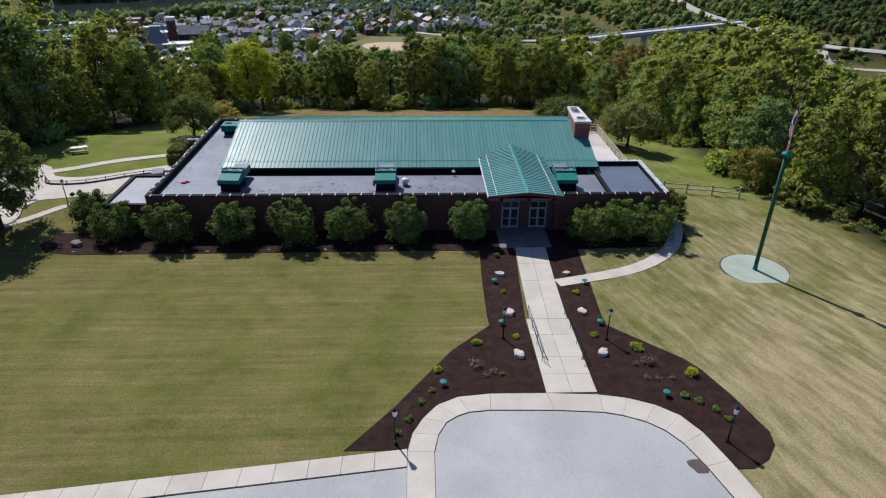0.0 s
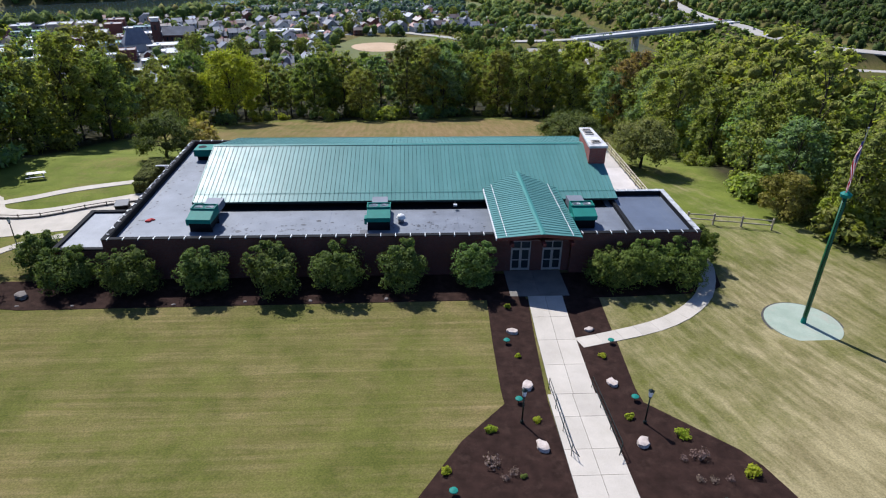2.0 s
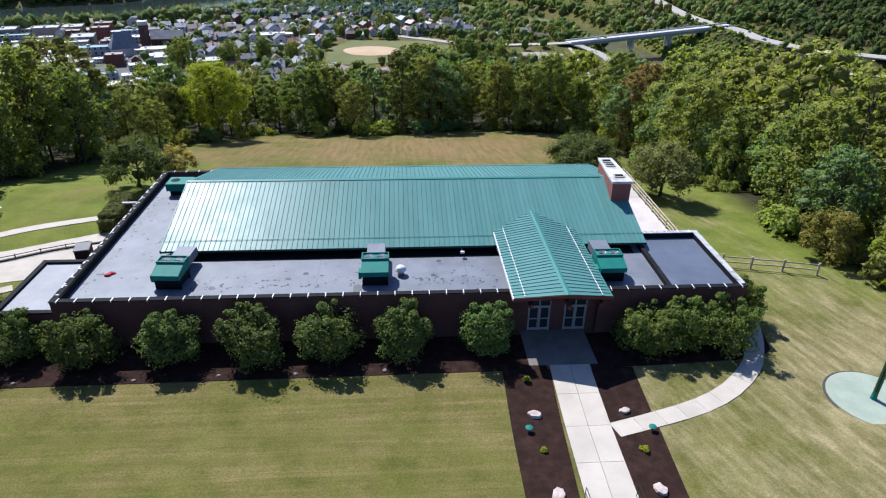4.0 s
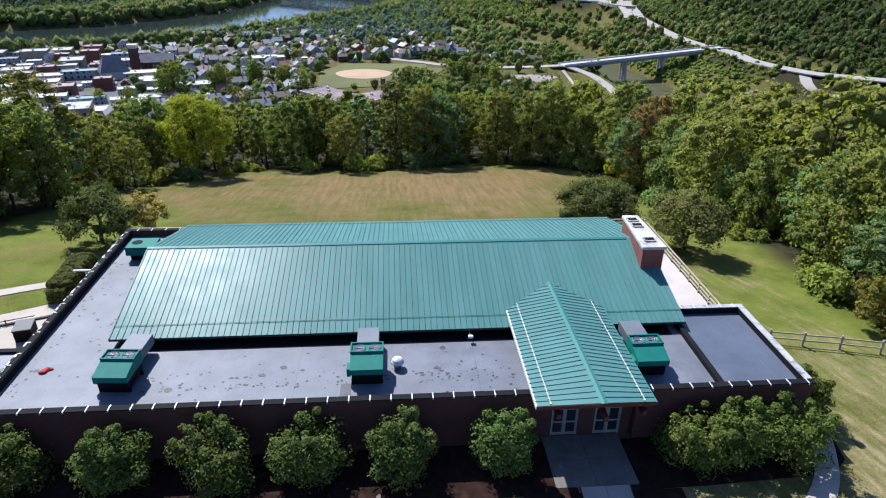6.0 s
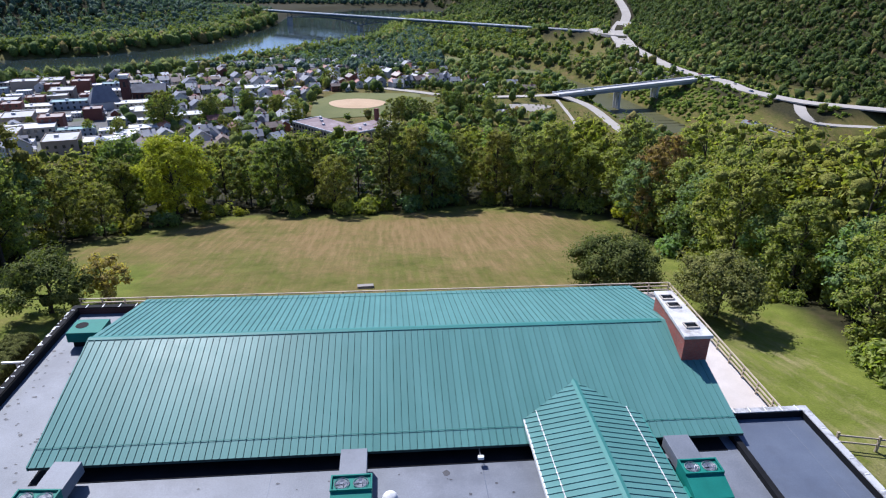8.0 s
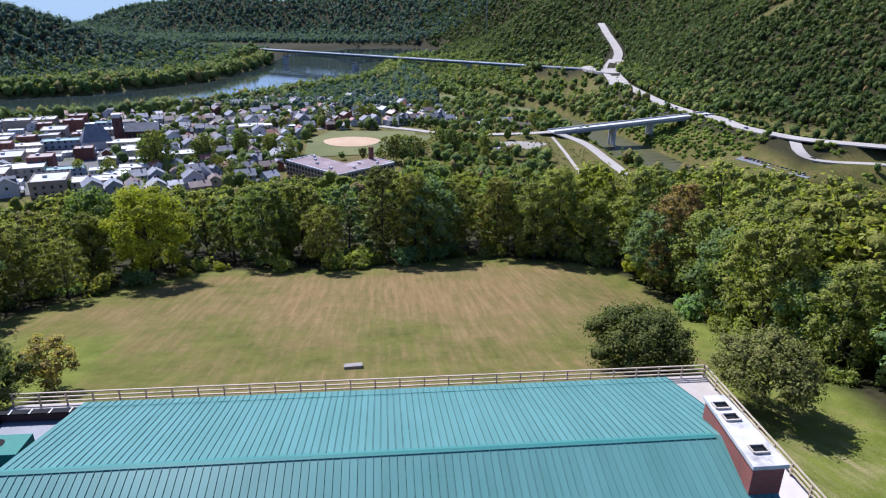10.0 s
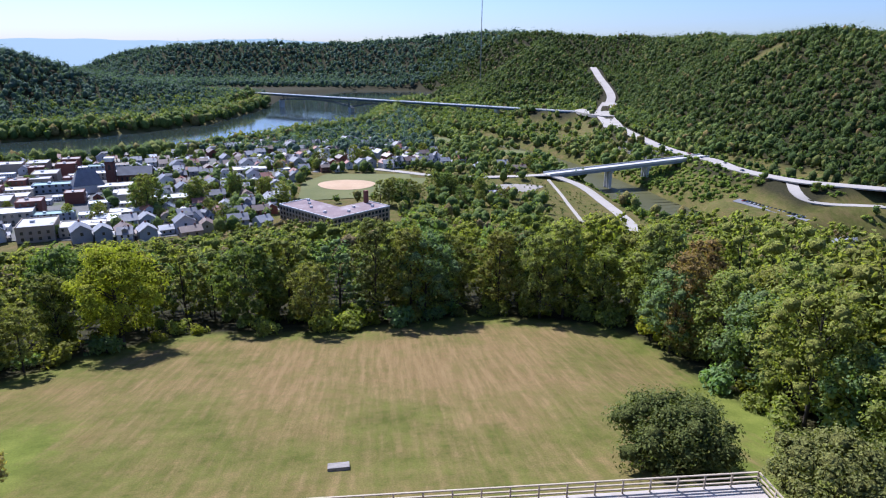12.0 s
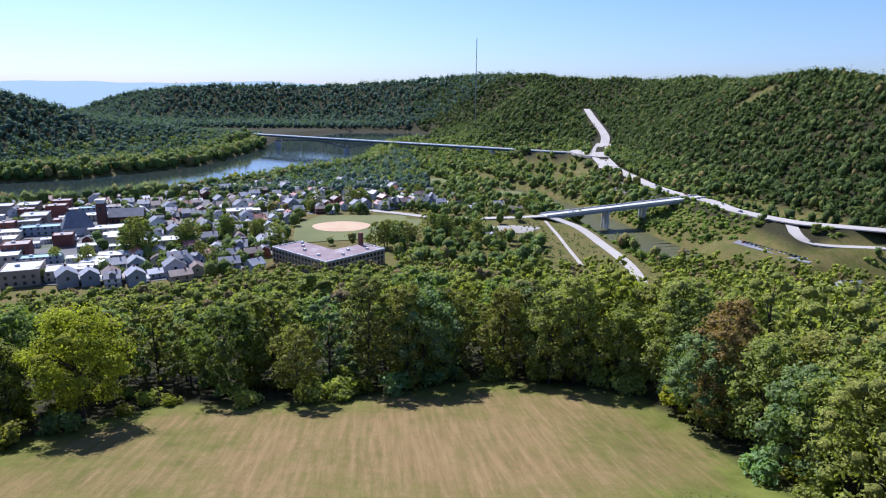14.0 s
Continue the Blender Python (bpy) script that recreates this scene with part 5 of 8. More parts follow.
part("cap", Shape().tube((0, 0, 10.4), (0, 0, 10.62), 0.34, 0.38, 12).tube((0, 0, 10.62), (0, 0, 10.8), 0.38, 0.12, 12), M_GREEN, flag, "green cap")
part("mast", Shape().tube((0, 0, 10.8), (0, 0, 15.2), 0.045, 0.03, 8).sphere((0, 0, 15.26), 0.07, 0.07, 0.07), M_STEEL, flag, "thin grey mast")


def cloth_strip(k0, k1, z0, z1, width):
    s, n = Shape(), 8
    rows = []
    for j in range(n + 1):
        z = z0 + (z1 - z0) * j / n
        row = []
        for i in range(3):
            u = k0 + (k1 - k0) * i / 2
            w = u * width * (0.55 + 0.45 * math.sin(2.0 * z))
            row.append((-0.05 - 0.85 * w, 0.10 * math.sin(6 * u + z * 1.7) + 0.03 - 0.15 * u, z - 0.35 * u))
        rows.append(row)
    flat = [p for row in rows for p in row]
    for j in range(n):
        for i in range(2):
            a = j * 3 + i
            s.f.append((a, a + 1, a + 4, a + 3))
    s.v = flat
    return s


def cloth_surface(name, c):
    """Thin woven cloth with light coming through."""
    m, nt, b = bare(name)
    col = mix(nt, 0.3, c, ramp(nt, noise_of(nt, 6, 3), ((0.3, (0.6, 0.6, 0.6)), (0.7, (1.0, 1.0, 1.0)))), "MULTIPLY")
    nt.links.new(col, b.inputs["Base Color"])
    b.inputs["Roughness"].default_value = 0.9
    tr, ms = nt.nodes.new("ShaderNodeBsdfTranslucent"), nt.nodes.new("ShaderNodeMixShader")
    nt.links.new(col, tr.inputs[0])
    nt.links.new(b.outputs[0], ms.inputs[1])
    nt.links.new(tr.outputs[0], ms.inputs[2])
    nt.links.new(ms.outputs[0], nt.nodes["Material Output"].inputs[0])
    return m


M_FR, M_FW, M_FB = (cloth_surface(n, b) for n, a, b in (("flag_red", (0.35, 0.02, 0.03), (0.45, 0.03, 0.04)), ("flag_white", (0.7, 0.7, 0.7), (0.8, 0.8, 0.8)), ("flag_blue", (0.03, 0.04, 0.16), (0.04, 0.05, 0.2))))
cloth = part("flag", cloth_strip(0, 0.45, 13.0, 14.4, 0.42), M_FB, flag, "limp striped flag")
for i in range(7):
    part("stripe", cloth_strip(i / 7, (i + 1) / 7, 11.1, 13.0, 0.45), M_FR if i % 2 == 0 else M_FW, cloth)
for i in range(3, 7):
    part("stripe", cloth_strip(i / 7, (i + 1) / 7, 13.0, 14.3, 0.42), M_FR if i % 2 == 0 else M_FW, cloth)

# split-rail fence
fence = thing("split_rail_fence", "weathered grey split-rail fence on the lawn", "fence")
pts = [(25.6, 9.7), (28.0, 9.1), (30.6, 8.5), (33.3, 7.7)]
for x, y in pts:
    part("post", Shape().box(x - 0.08, x + 0.08, y - 0.08, y + 0.08, ground_at(x, y) - 0.2, ground_at(x, y) + 1.2), M_FENCE, fence, bevel=0.02)
for (ax, ay), (bx, by) in zip(pts, pts[1:]):
    for h in (0.45, 0.95):
        part("rail", Shape().tube((ax, ay, ground_at(ax, ay) + h), (bx, by, ground_at(bx, by) + h + 0.05), 0.065, 0.055, 6), M_FENCE, fence)

# drive and footpath at the side
def ribbon(points, width, lift, depth=0.25, per=5):
    line = curve_through([(*p, 0) for p in points], per)
    s = Shape()
    left, right = [], []
    for i, p in enumerate(line):
        d = (line[min(i + 1, len(line) - 1)] - line[max(i - 1, 0)]).normalized()
        nrm = Vector((-d.y, d.x, 0)) * width / 2
        left.append(p + nrm)
        right.append(p - nrm)
    for i in range(len(line) - 1):
        q = [right[i], right[i + 1], left[i + 1], left[i]]
        z = [ground_at(p.x, p.y) for p in q]
        s.add([(p.x, p.y, h + lift) for p, h in zip(q, z)] + [(p.x, p.y, h - depth) for p, h in zip(q, z)], [(0, 1, 2, 3), (1, 0, 4, 5), (3, 2, 6, 7)])
    return s


side_plan = [(-41.4, 2.2), (-43.0, 7.6), (-38.8, 8.7), (-30.5, 10.6), (-28.2, 11.4), (-28.2, 17.2), (-34.9, 14.75), (-39.3, 12.5), (-43.2, 12.4), (-44.6, 13.8), (-44.8, 17.2), (-47.5, 19.0), (-61, 15), (-61, -4), (-44, 0.6)]
setting("side_drive", Shape().prism(chaikin(side_plan, 1), -0.3, 0.10), M_WALK, "pale concrete drive beside the side wing", "driveway")
kerb_line = [(-44.3, 13.9), (-43.1, 12.4), (-39.3, 12.55), (-34.9, 14.8), (-31.0, 16.3)]
# real kerb, its tone darkened to hold the low rail's shadow
setting("side_drive_kerb", ribbon(kerb_line, 0.24, 0.16), M_JOINT, "kerb line along the drive, dark with the rail's shadow", "kerb")
rail_line = curve_through([(*p, 0) for p in kerb_line], 6)
guard = thing("drive_rail", "low dark post-and-rail edge along the drive", "railing")
for (p, d), (q, _) in zip(along(rail_line, 2.0), along(rail_line, 2.0)[1:]):
    zp, zq = ground_at(p.x, p.y), ground_at(q.x, q.y)
    part("post", Shape().tube((p.x, p.y, zp - 0.2), (p.x, p.y, zp + 0.5), 0.05, n=6), M_BARK, guard)
    part("rail", Shape().tube((p.x, p.y, zp + 0.4), (q.x, q.y, zq + 0.4), 0.04, n=5), M_BARK, guard)
setting("side_drive_upper", ribbon([(-45.6, 16.0), (-43.8, 13.9), (-39.8, 13.65), (-34.4, 16.1), (-31.2, 17.6), (-28.4, 18.8)], 1.85, 0.05), M_WALK, "pale concrete upper lane", "driveway")
setting("side_footpath", ribbon([(-46.2, 15.6), (-42.7, 17.3), (-39, 19.6), (-33, 22.0), (-29, 23.4)], 1.2, 0.06), M_WALK, "pale concrete footpath across the side lawn", "walkway")
setting("front_footpath", ribbon([(-47, -3.6), (-42.1, 1.5), (-40.3, 3.7), (-38.2, 6.5), (-35.0, 8.4)], 1.0, 0.06), M_WALK, "narrow pale path near the drive", "walkway")
setting("front_kerb", ribbon([(-43.9, 0.9), (-41.6, 2.4), (-43.0, 7.2), (-42.2, 7.9)], 0.2, 0.17, per=3), M_WALK, "pale kerb round the lawn wedge", "kerb")
bin_box = thing("utility_box", "dark grey utility cabinet standing on the drive", "utility box", at=pose(-31.4, 13.6, 0.10, 0, 0, 14))
part("body", Shape().box(-0.6, 0.6, -0.8, 0.8, 0, 0.95), M_BLACK, bin_box, bevel=0.03)
part("lid", Shape().box(-0.65, 0.65, -0.85, 0.85, 0.951, 1.05), M_PATCH, bin_box, "dark grey lid", bevel=0.02)
for x, y, turn in ((-44.8, 23.2, 20),):
    t = thing("picnic_table", "grey picnic table standing on the side lawn", "picnic table", "picnic tables", pose(x, y, ground_at(x, y), 0, 0, turn))
    part("tabletop", Shape().box(-0.95, 0.95, -0.38, 0.38, 0.70, 0.76), M_STEEL, t)
    for s_ in (-1, 1):
        part("bench", Shape().box(-0.95, 0.95, 0.62 * s_ - 0.14, 0.62 * s_ + 0.14, 0.42, 0.47), M_STEEL, t)
        part("leg", Shape().box(0.7 * s_ - 0.05, 0.7 * s_ + 0.05, -0.7, 0.7, 0.34, 0.42).box(0.7 * s_ - 0.05, 0.7 * s_ + 0.05, -0.08, 0.08, -0.02, 0.70), M_STEEL, t)
slab_ob = thing("concrete_lid", "grey concrete lid set in the back lawn", "lid", at=pose(-5.5, 39.5, ground_at(-5.5, 39.5), -14, 0, 4))
part("lid", Shape().box(-0.85, 0.85, -0.55, 0.55, -0.25, 0.28), surface("grey_lid", (0.22, 0.20, 0.18), (0.32, 0.29, 0.26), 2, 20, 0.9), slab_ob, bevel=0.03)

# ---- trees and shrubs ----
FOLIAGE = {
    "green": ((0.189, 0.220, 0.059), (0.318, 0.335, 0.087), 0.46, 0.4),
    "deep": ((0.128, 0.180, 0.048), (0.224, 0.280, 0.072), 0.46, 0.4),
    "olive": ((0.224, 0.243, 0.056), (0.343, 0.346, 0.083), 0.46, 0.4),
    "yellow": ((0.293, 0.324, 0.031), (0.417, 0.451, 0.045), 0.46, 0.05),
    "lime": ((0.224, 0.249, 0.037), (0.342, 0.356, 0.055), 0.46, 0.3),
    "rust": ((0.264, 0.203, 0.078), (0.400, 0.287, 0.111), 0.46, 0.3),
    "shrub": ((0.092, 0.136, 0.039), (0.176, 0.230, 0.062), 0.32, 0.2),
    "bluish": ((0.157, 0.231, 0.093), (0.251, 0.338, 0.131), 0.46, 0.3),
    "dark": ((0.103, 0.125, 0.034), (0.180, 0.206, 0.053), 0.32, 0.1),
    "hedge": ((0.110, 0.153, 0.036), (0.198, 0.246, 0.056), 0.36, 0.15),
    "gold": ((0.19, 0.17, 0.042), (0.29, 0.25, 0.058), 0.32, 0.1),
    "gold_olive": ((0.154, 0.157, 0.048), (0.253, 0.246, 0.077), 0.30, 0.1),
    "deep_olive": ((0.094, 0.119, 0.033), (0.163, 0.188, 0.053), 0.30, 0.1),
    "bare": ((0.188, 0.131, 0.106), (0.288, 0.206, 0.169), 0.16, 0.3),
}
LEAF = {k: leaf_surface("leaf_" + k, a, b, t, v) for k, (a, b, t, v) in FOLIAGE.items()}
# crown cores carry the shade between leaves in their darker mottle
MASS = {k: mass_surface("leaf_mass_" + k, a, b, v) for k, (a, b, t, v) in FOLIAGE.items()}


def ball(level):
    bm = bmesh.new()
    bmesh.ops.create_icosphere(bm, subdivisions=level, radius=1)
    v = np.array([tuple(p.co) for p in bm.verts])
    f = np.array([[p.index for p in face.verts] for face in bm.faces])
    bm.free()
    return v, f


BALLS = {1: ball(1), 2: ball(2)}


def leaf_cloud(name, centres, radii, per, size, material, seed, up=0.35, flat=0.75, level=1, core=0.56):
    """Clumps of foliage: single bent leaves facing out and up, over a lumpy packed core where a kind is named."""
    g = np.random.default_rng(seed)
    centres, radii = np.asarray(centres, float), np.asarray(radii, float)
    c, r = np.repeat(centres, per, 0), np.repeat(radii, per)
    n = len(c)
    d = g.normal(size=(n, 3))
    d /= np.linalg.norm(d, axis=1, keepdims=True)
    shell = g.uniform(0.72, 1.16, n)
    pos = c + d * (r * shell)[:, None] * np.array([1, 1, flat])
    nor = 1.1 * d + g.normal(scale=0.5, size=(n, 3)) + np.array([0, 0, up])
    nor /= np.linalg.norm(nor, axis=1, keepdims=True)
    a = np.cross(nor, g.normal(size=(n, 3)))
    a /= np.linalg.norm(a, axis=1, keepdims=True)
    b = np.cross(nor, a)
    s = size * g.uniform(0.55, 1.35, n)[:, None]
    verts = np.stack([pos - a * s, pos + b * s * 0.55 + nor * s * 0.15, pos + a * s, pos - b * s * 0.55 + nor * s * 0.15], 1).reshape(-1, 3)
    if not isinstance(material, str):
        return cards(name, verts, material)
    v, f = BALLS[level]
    k = g.uniform(0.72, 1.22, (len(centres), len(v), 1)) * core
    lump = (v[None] * k * radii[:, None, None] * np.array([1, 1, flat]) + centres[:, None]).reshape(-1, 3)
    tris = (f[None] + (np.arange(len(centres)) * len(v))[:, None, None]).reshape(-1, 3)
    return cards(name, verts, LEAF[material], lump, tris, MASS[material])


def cards(name, verts, material, lump=None, tris=None, mass=None):
    n = len(verts) // 4
    m = 0 if tris is None else len(tris)
    me = bpy.data.meshes.new(name)
    co = verts if m == 0 else np.concatenate([verts, lump])
    index = np.arange(4 * n) if m == 0 else np.concatenate([np.arange(4 * n), tris.ravel() + 4 * n])
    me.vertices.add(len(co))
    me.vertices.foreach_set("co", co.astype(np.float32).ravel())
    me.loops.add(len(index))
    me.loops.foreach_set("vertex_index", index.astype(np.int32))
    me.polygons.add(n + m)
    me.polygons.foreach_set("loop_start", np.concatenate([np.arange(0, 4 * n, 4), 4 * n + np.arange(0, 3 * m, 3)]).astype(np.int32))
    me.materials.append(material)
    if m:
        me.materials.append(mass)
        me.polygons.foreach_set("material_index", np.concatenate([np.zeros(n), np.ones(m)]).astype(np.int32))
        me.polygons.foreach_set("use_smooth", np.concatenate([np.zeros(n, bool), np.ones(m, bool)]))
    me.update()
    return me


def tree_shape(high, wide, bole, seed, clumps, per, leaf, material, spread=1.0, lean=0.0, crown_low=0.28):
    """Trunk with limbs, and a crown of leaf clumps round the limb ends."""
    g = random.Random(seed)
    wood, centres, radii = Shape(), [], []
    top = Vector((g.uniform(-0.6, 0.6) + lean, g.uniform(-0.6, 0.6), high * 0.82))
    knee = Vector((g.uniform(-0.3, 0.3), g.uniform(-0.3, 0.3), high * 0.42))
    wood.tube((0, 0, -0.6), (0, 0, 0.35), bole * 1.35, bole, 8, False)
    wood.tube((0, 0, 0.35), knee, bole, bole * 0.68, 8, False)
    wood.tube(knee, top, bole * 0.68, bole * 0.16, 7, False)
    for i in range(clumps):
        f = crown_low + (0.97 - crown_low) * ((i + 0.5) / clumps) ** 0.85
        ang = i * 2.39996 + g.uniform(-0.5, 0.5)
        t = (f - crown_low) / (1 - crown_low)
        env = wide * (math.sin(math.pi * min(1, 0.16 + 0.80 * t)) ** 0.75) * spread
        rad = env * math.sqrt(g.uniform(0.15, 1.0))
        p = Vector((rad * math.cos(ang) + lean * f, rad * math.sin(ang), high * f + g.uniform(-0.4, 0.4)))
        centres.append(p)
        radii.append(g.uniform(0.6, 1.4) * wide * 0.25)
        if i % 3 == 0:
            base_f = max(0.2, f - 0.22)
            base = Vector((0, 0, 0)).lerp(knee, base_f / 0.42) if base_f < 0.42 else knee.lerp(top, min(1, (base_f - 0.42) / 0.40))
            bend = base.lerp(p, 0.5) + Vector((0, 0, 0.06 * high * g.uniform(0.2, 1)))
            wood.tube(base, bend, bole * 0.30, bole * 0.19, 5, False)
            wood.tube(bend, p, bole * 0.19, bole * 0.05, 5, False)
    crown = leaf_cloud("crown", centres, radii, per, leaf, material, seed, 0.6, 0.8, 1)
    return wood.mesh("trunk", M_BARK, smooth=True), crown


def make_tree(name, meshes, label, category, group, at):
    t = thing(name, label, category, group, at)
    part("trunk", meshes[0], None, t, "brown bark trunk and limbs")
    part("crown", meshes[1], None, t)
    return t


KINDS = ("green", "deep", "olive", "dark", "lime", "bluish", "rust", "olive", "deep", "green")
NEAR = [tree_shape(14.6 + (i % 4) * 1.8, 4.7 + (i % 3) * 0.7, 0.27, 100 + i, 62, 62, 0.225, k, crown_low=(0.10, 0.18, 0.26)[i % 3]) for i, k in enumerate(KINDS)]
DEEP = [tree_shape(15.4 + (i % 4) * 1.6, 4.9 + (i % 3) * 0.6, 0.27, 100 + i, 40, 24, 0.34, k, crown_low=0.14) for i, k in enumerate(KINDS)]
WORDS = {"green": "tall green broadleaf tree in the wood", "deep": "tall dark-green broadleaf tree in the wood", "dark": "tall very dark green tree in the wood", "olive": "tall olive-green tree in the wood", "lime": "tall yellow-green tree in the wood", "bluish": "tall blue-green tree in the wood", "rust": "tall tree turning rust-brown in the wood"}

EDGE_TREES = (
    ("bluish", 40.2, 57.5, 11.5, 4.6, 201, "broad blue-green tree at the meadow's edge"),
    ("bluish", 41.5, 43.0, 9.0, 4.0, 202, "blue-green tree above the side lawn"),
    ("bluish", 43.5, 31.0, 9.5, 4.2, 203, "leafy blue-green tree beside the side lawn"),
    ("rust", 42.0, 75.0, 15.0, 3.4, 204, "tall thin tree turning rust-brown"),
    ("rust", 53.5, 65.5, 15.0, 5.0, 205, "rust-orange tree among green ones"),
    ("olive", 46.5, 66.0, 14.0, 4.6, 206, "olive-green tree behind the meadow's corner"),
    ("deep", -22.5, 90.5, 13.0, 5.2, 207, "dark full-leaved tree at the meadow's edge"),
    ("deep", -46.0, 84.0, 14.0, 5.0, 208, "dark-green tree beside the yellow one"),
)
rows = []
g = random.Random(11)
for gx in np.arange(-150, 170, 5.6):
    for gy in np.arange(-30, 240, 5.6):
        x, y = gx + g.uniform(-2.2, 2.2), gy + g.uniform(-2.2, 2.2)
        e = float(edge_distance(x, y))
        pick, size, turn = g.random(), g.uniform(0.72, 1.08), g.uniform(0, 360)
        if e > -0.9 or e < -75 or any(math.hypot(x - q[1], y - q[2]) < 4.4 for q in EDGE_TREES) or math.hypot(x + 37.4, y - 80.5) < 6 or math.hypot(x - 49, y - 60) < 4.5:
            continue
        if y < 10 and x < -58 or x > 44 and y < -12:
            continue
        if x < -52 and y < 35 and e < -22:
            continue
        if e < -26 and pick < 0.35:
            continue
        rows.append((x, y, e, size, turn, g.random()))
for x, y, e, size, turn, pick in rows:
    i = int(pick * len(KINDS))
    if KINDS[i] == "rust" and (x < 15 or pick * 100 % 1 < 0.5):
        i = 0
    if KINDS[i] == "lime" and x < -20:
        i = 9
    if x < -38 and KINDS[i] in ("dark", "deep"):
        i = 5 if KINDS[i] == "dark" else 7
    if x > 25 and KINDS[i] in ("dark", "deep"):
        i = 9 if KINDS[i] == "dark" else 2
    if x > 32 and 22 < y < 85 and e > -9:
        i = (5, 9, 2, 6, 1)[int(pick * 1000) % 5]
    small = 0.62 if e > -6 else 1.0
    if x < 5 and y > 60:
        size *= 0.84 if x > -26 else 0.66
    if x > 30 and y < 28:
        size *= 0.8
    if not (e > -19 and y < 130 and -75 < x < 95):
        continue
    make_tree("broadleaf_tree", (NEAR if e > -7 else DEEP)[i], WORDS[KINDS[i]], "tree", "trees of the hillside wood", placed(x, y, ground_at(x, y), turn, size * (0.9 if e > -4 else 1)))

# understorey along the wood's edge
M_BUSH = [leaf_cloud("crown", [(random.uniform(-1, 1), random.uniform(-1, 1), random.uniform(0.5, 1.6)) for _ in range(9)], [random.uniform(0.6, 0.95) for _ in range(9)], 46, 0.22, k, 300 + i) for i, k in enumerate(("green", "olive", "bluish", "lime"))]
SCRUB = [leaf_cloud("crown", [(random.uniform(-1, 1), random.uniform(-1, 1), random.uniform(0.4, 1.5)) for _ in range(8)], [random.uniform(0.5, 0.9) for _ in range(8)], 60, 0.17, k, 320 + i) for i, k in enumerate(("hedge", "olive", "gold_olive"))]
M_TWIG = [Shape().tube((0, 0, -0.2), (0.1, 0.1, 1.0), 0.06, 0.03, 5, False).tube((0, 0, 0), (-0.5, 0.2, 1.2), 0.04, 0.02, 5, False).tube((0, 0, 0), (0.4, -0.4, 1.1), 0.04, 0.02, 5, False).mesh("stem", M_BARK)]
g = random.Random(5)
edge_pts = along([(a, b, 0) for a, b in CLEARING[1:-1]], 1.8)
for p, d in edge_pts:
    out = Vector((d.y, -d.x, 0)) if inside(p.x - d.y * 3, p.y + d.x * 3, CLEARING) else Vector((-d.y, d.x, 0))
    q = p + out * g.choice((0.3, 2.6, 5.5, 9.0, 13.0))
    x, y = q.x + g.uniform(-1.2, 1.2), q.y + g.uniform(-1.2, 1.2)
    size, k = g.uniform(0.7, 1.6), g.randrange(4)
    if y < -14:
        continue
    if k == 3 and g.random() < 0.6:
        k = 0
    b = thing("understorey_bush", "ragged green bush at the wood's edge", "bush", "bushes along the wood's edge", placed(x, y, ground_at(x, y) - 0.1, g.uniform(0, 360), size))
    part("stem", M_TWIG[0], None, b)
    part("crown", M_BUSH[k], None, b)

# low scrub bordering the side lawn
scrub_rng = random.Random(8)
for p, d in along([(36.5, 15, 0), (38.2, 8, 0), (40.4, 0, 0), (43.0, -10, 0), (48.0, -26, 0)], 0.95):
    x, y = p.x + scrub_rng.uniform(0.2, 3.4), p.y + scrub_rng.uniform(-0.6, 0.6)
    b = thing("scrub_bush", "low ragged yellow-green scrub beside the side lawn", "bush", "scrub along the side lawn", placed(x, y, ground_at(x, y) - 0.1, scrub_rng.uniform(0, 360), scrub_rng.uniform(0.38, 0.8)))
    part("stem", M_TWIG[0], None, b)
    part("crown", SCRUB[scrub_rng.randrange(3)], None, b)

# trees that stand out along the wood's edge
for kind, x, y, high, wide, seed, label in EDGE_TREES:
    make_tree("broadleaf_tree", tree_shape(high, wide, 0.26, seed, 62, 66, 0.215, kind, crown_low=0.14 if kind == "bluish" else 0.2), label, "tree", "trees of the hillside wood", placed(x, y, ground_at(x, y), seed * 31 % 360))

# single trees
make_tree("maple_tree", tree_shape(14.2, 5.7, 0.34, 41, 60, 190, 0.17, "yellow", crown_low=0.24), "large rounded tree turning yellow at the wood's edge", "tree", "", placed(-37.4, 80.5, ground_at(-37.4, 80.5), 0))
make_tree("crab_apple_tree", tree_shape(5.6, 4.0, 0.2, 42, 72, 170, 0.13, "gold_olive", crown_low=0.34), "small rounded lawn tree with thinning olive leaves", "tree", "", placed(27.4, 29.0, ground_at(27.4, 29.0), 40))
make_tree("lawn_tree", tree_shape(5.0, 4.6, 0.2, 43, 76, 170, 0.13, "deep_olive", crown_low=0.10), "low spreading olive-green tree beyond the terrace", "tree", "", placed(20.4, 37.4, ground_at(20.4, 37.4), 10))
make_tree("lawn_tree", tree_shape(5.4, 3.9, 0.2, 44, 34, 210, 0.13, "deep_olive", crown_low=0.22), "spreading green lawn tree beside the hall", "tree", "", placed(-33.4, 32.4, ground_at(-33.4, 32.4), 80))
make_tree("sapling", tree_shape(4.4, 2.3, 0.12, 45, 34, 70, 0.15, "rust", crown_low=0.25), "small russet tree with thin leaves", "tree", "", placed(-30.2, 36.6, ground_at(-30.2, 36.6), 0))
make_tree("young_tree", tree_shape(4.4, 2.7, 0.14, 46, 40, 170, 0.12, "gold", crown_low=0.12), "low golden-green tree at the wood's edge", "tree", "", placed(36.4, 11.2, ground_at(36.4, 11.2), 0))
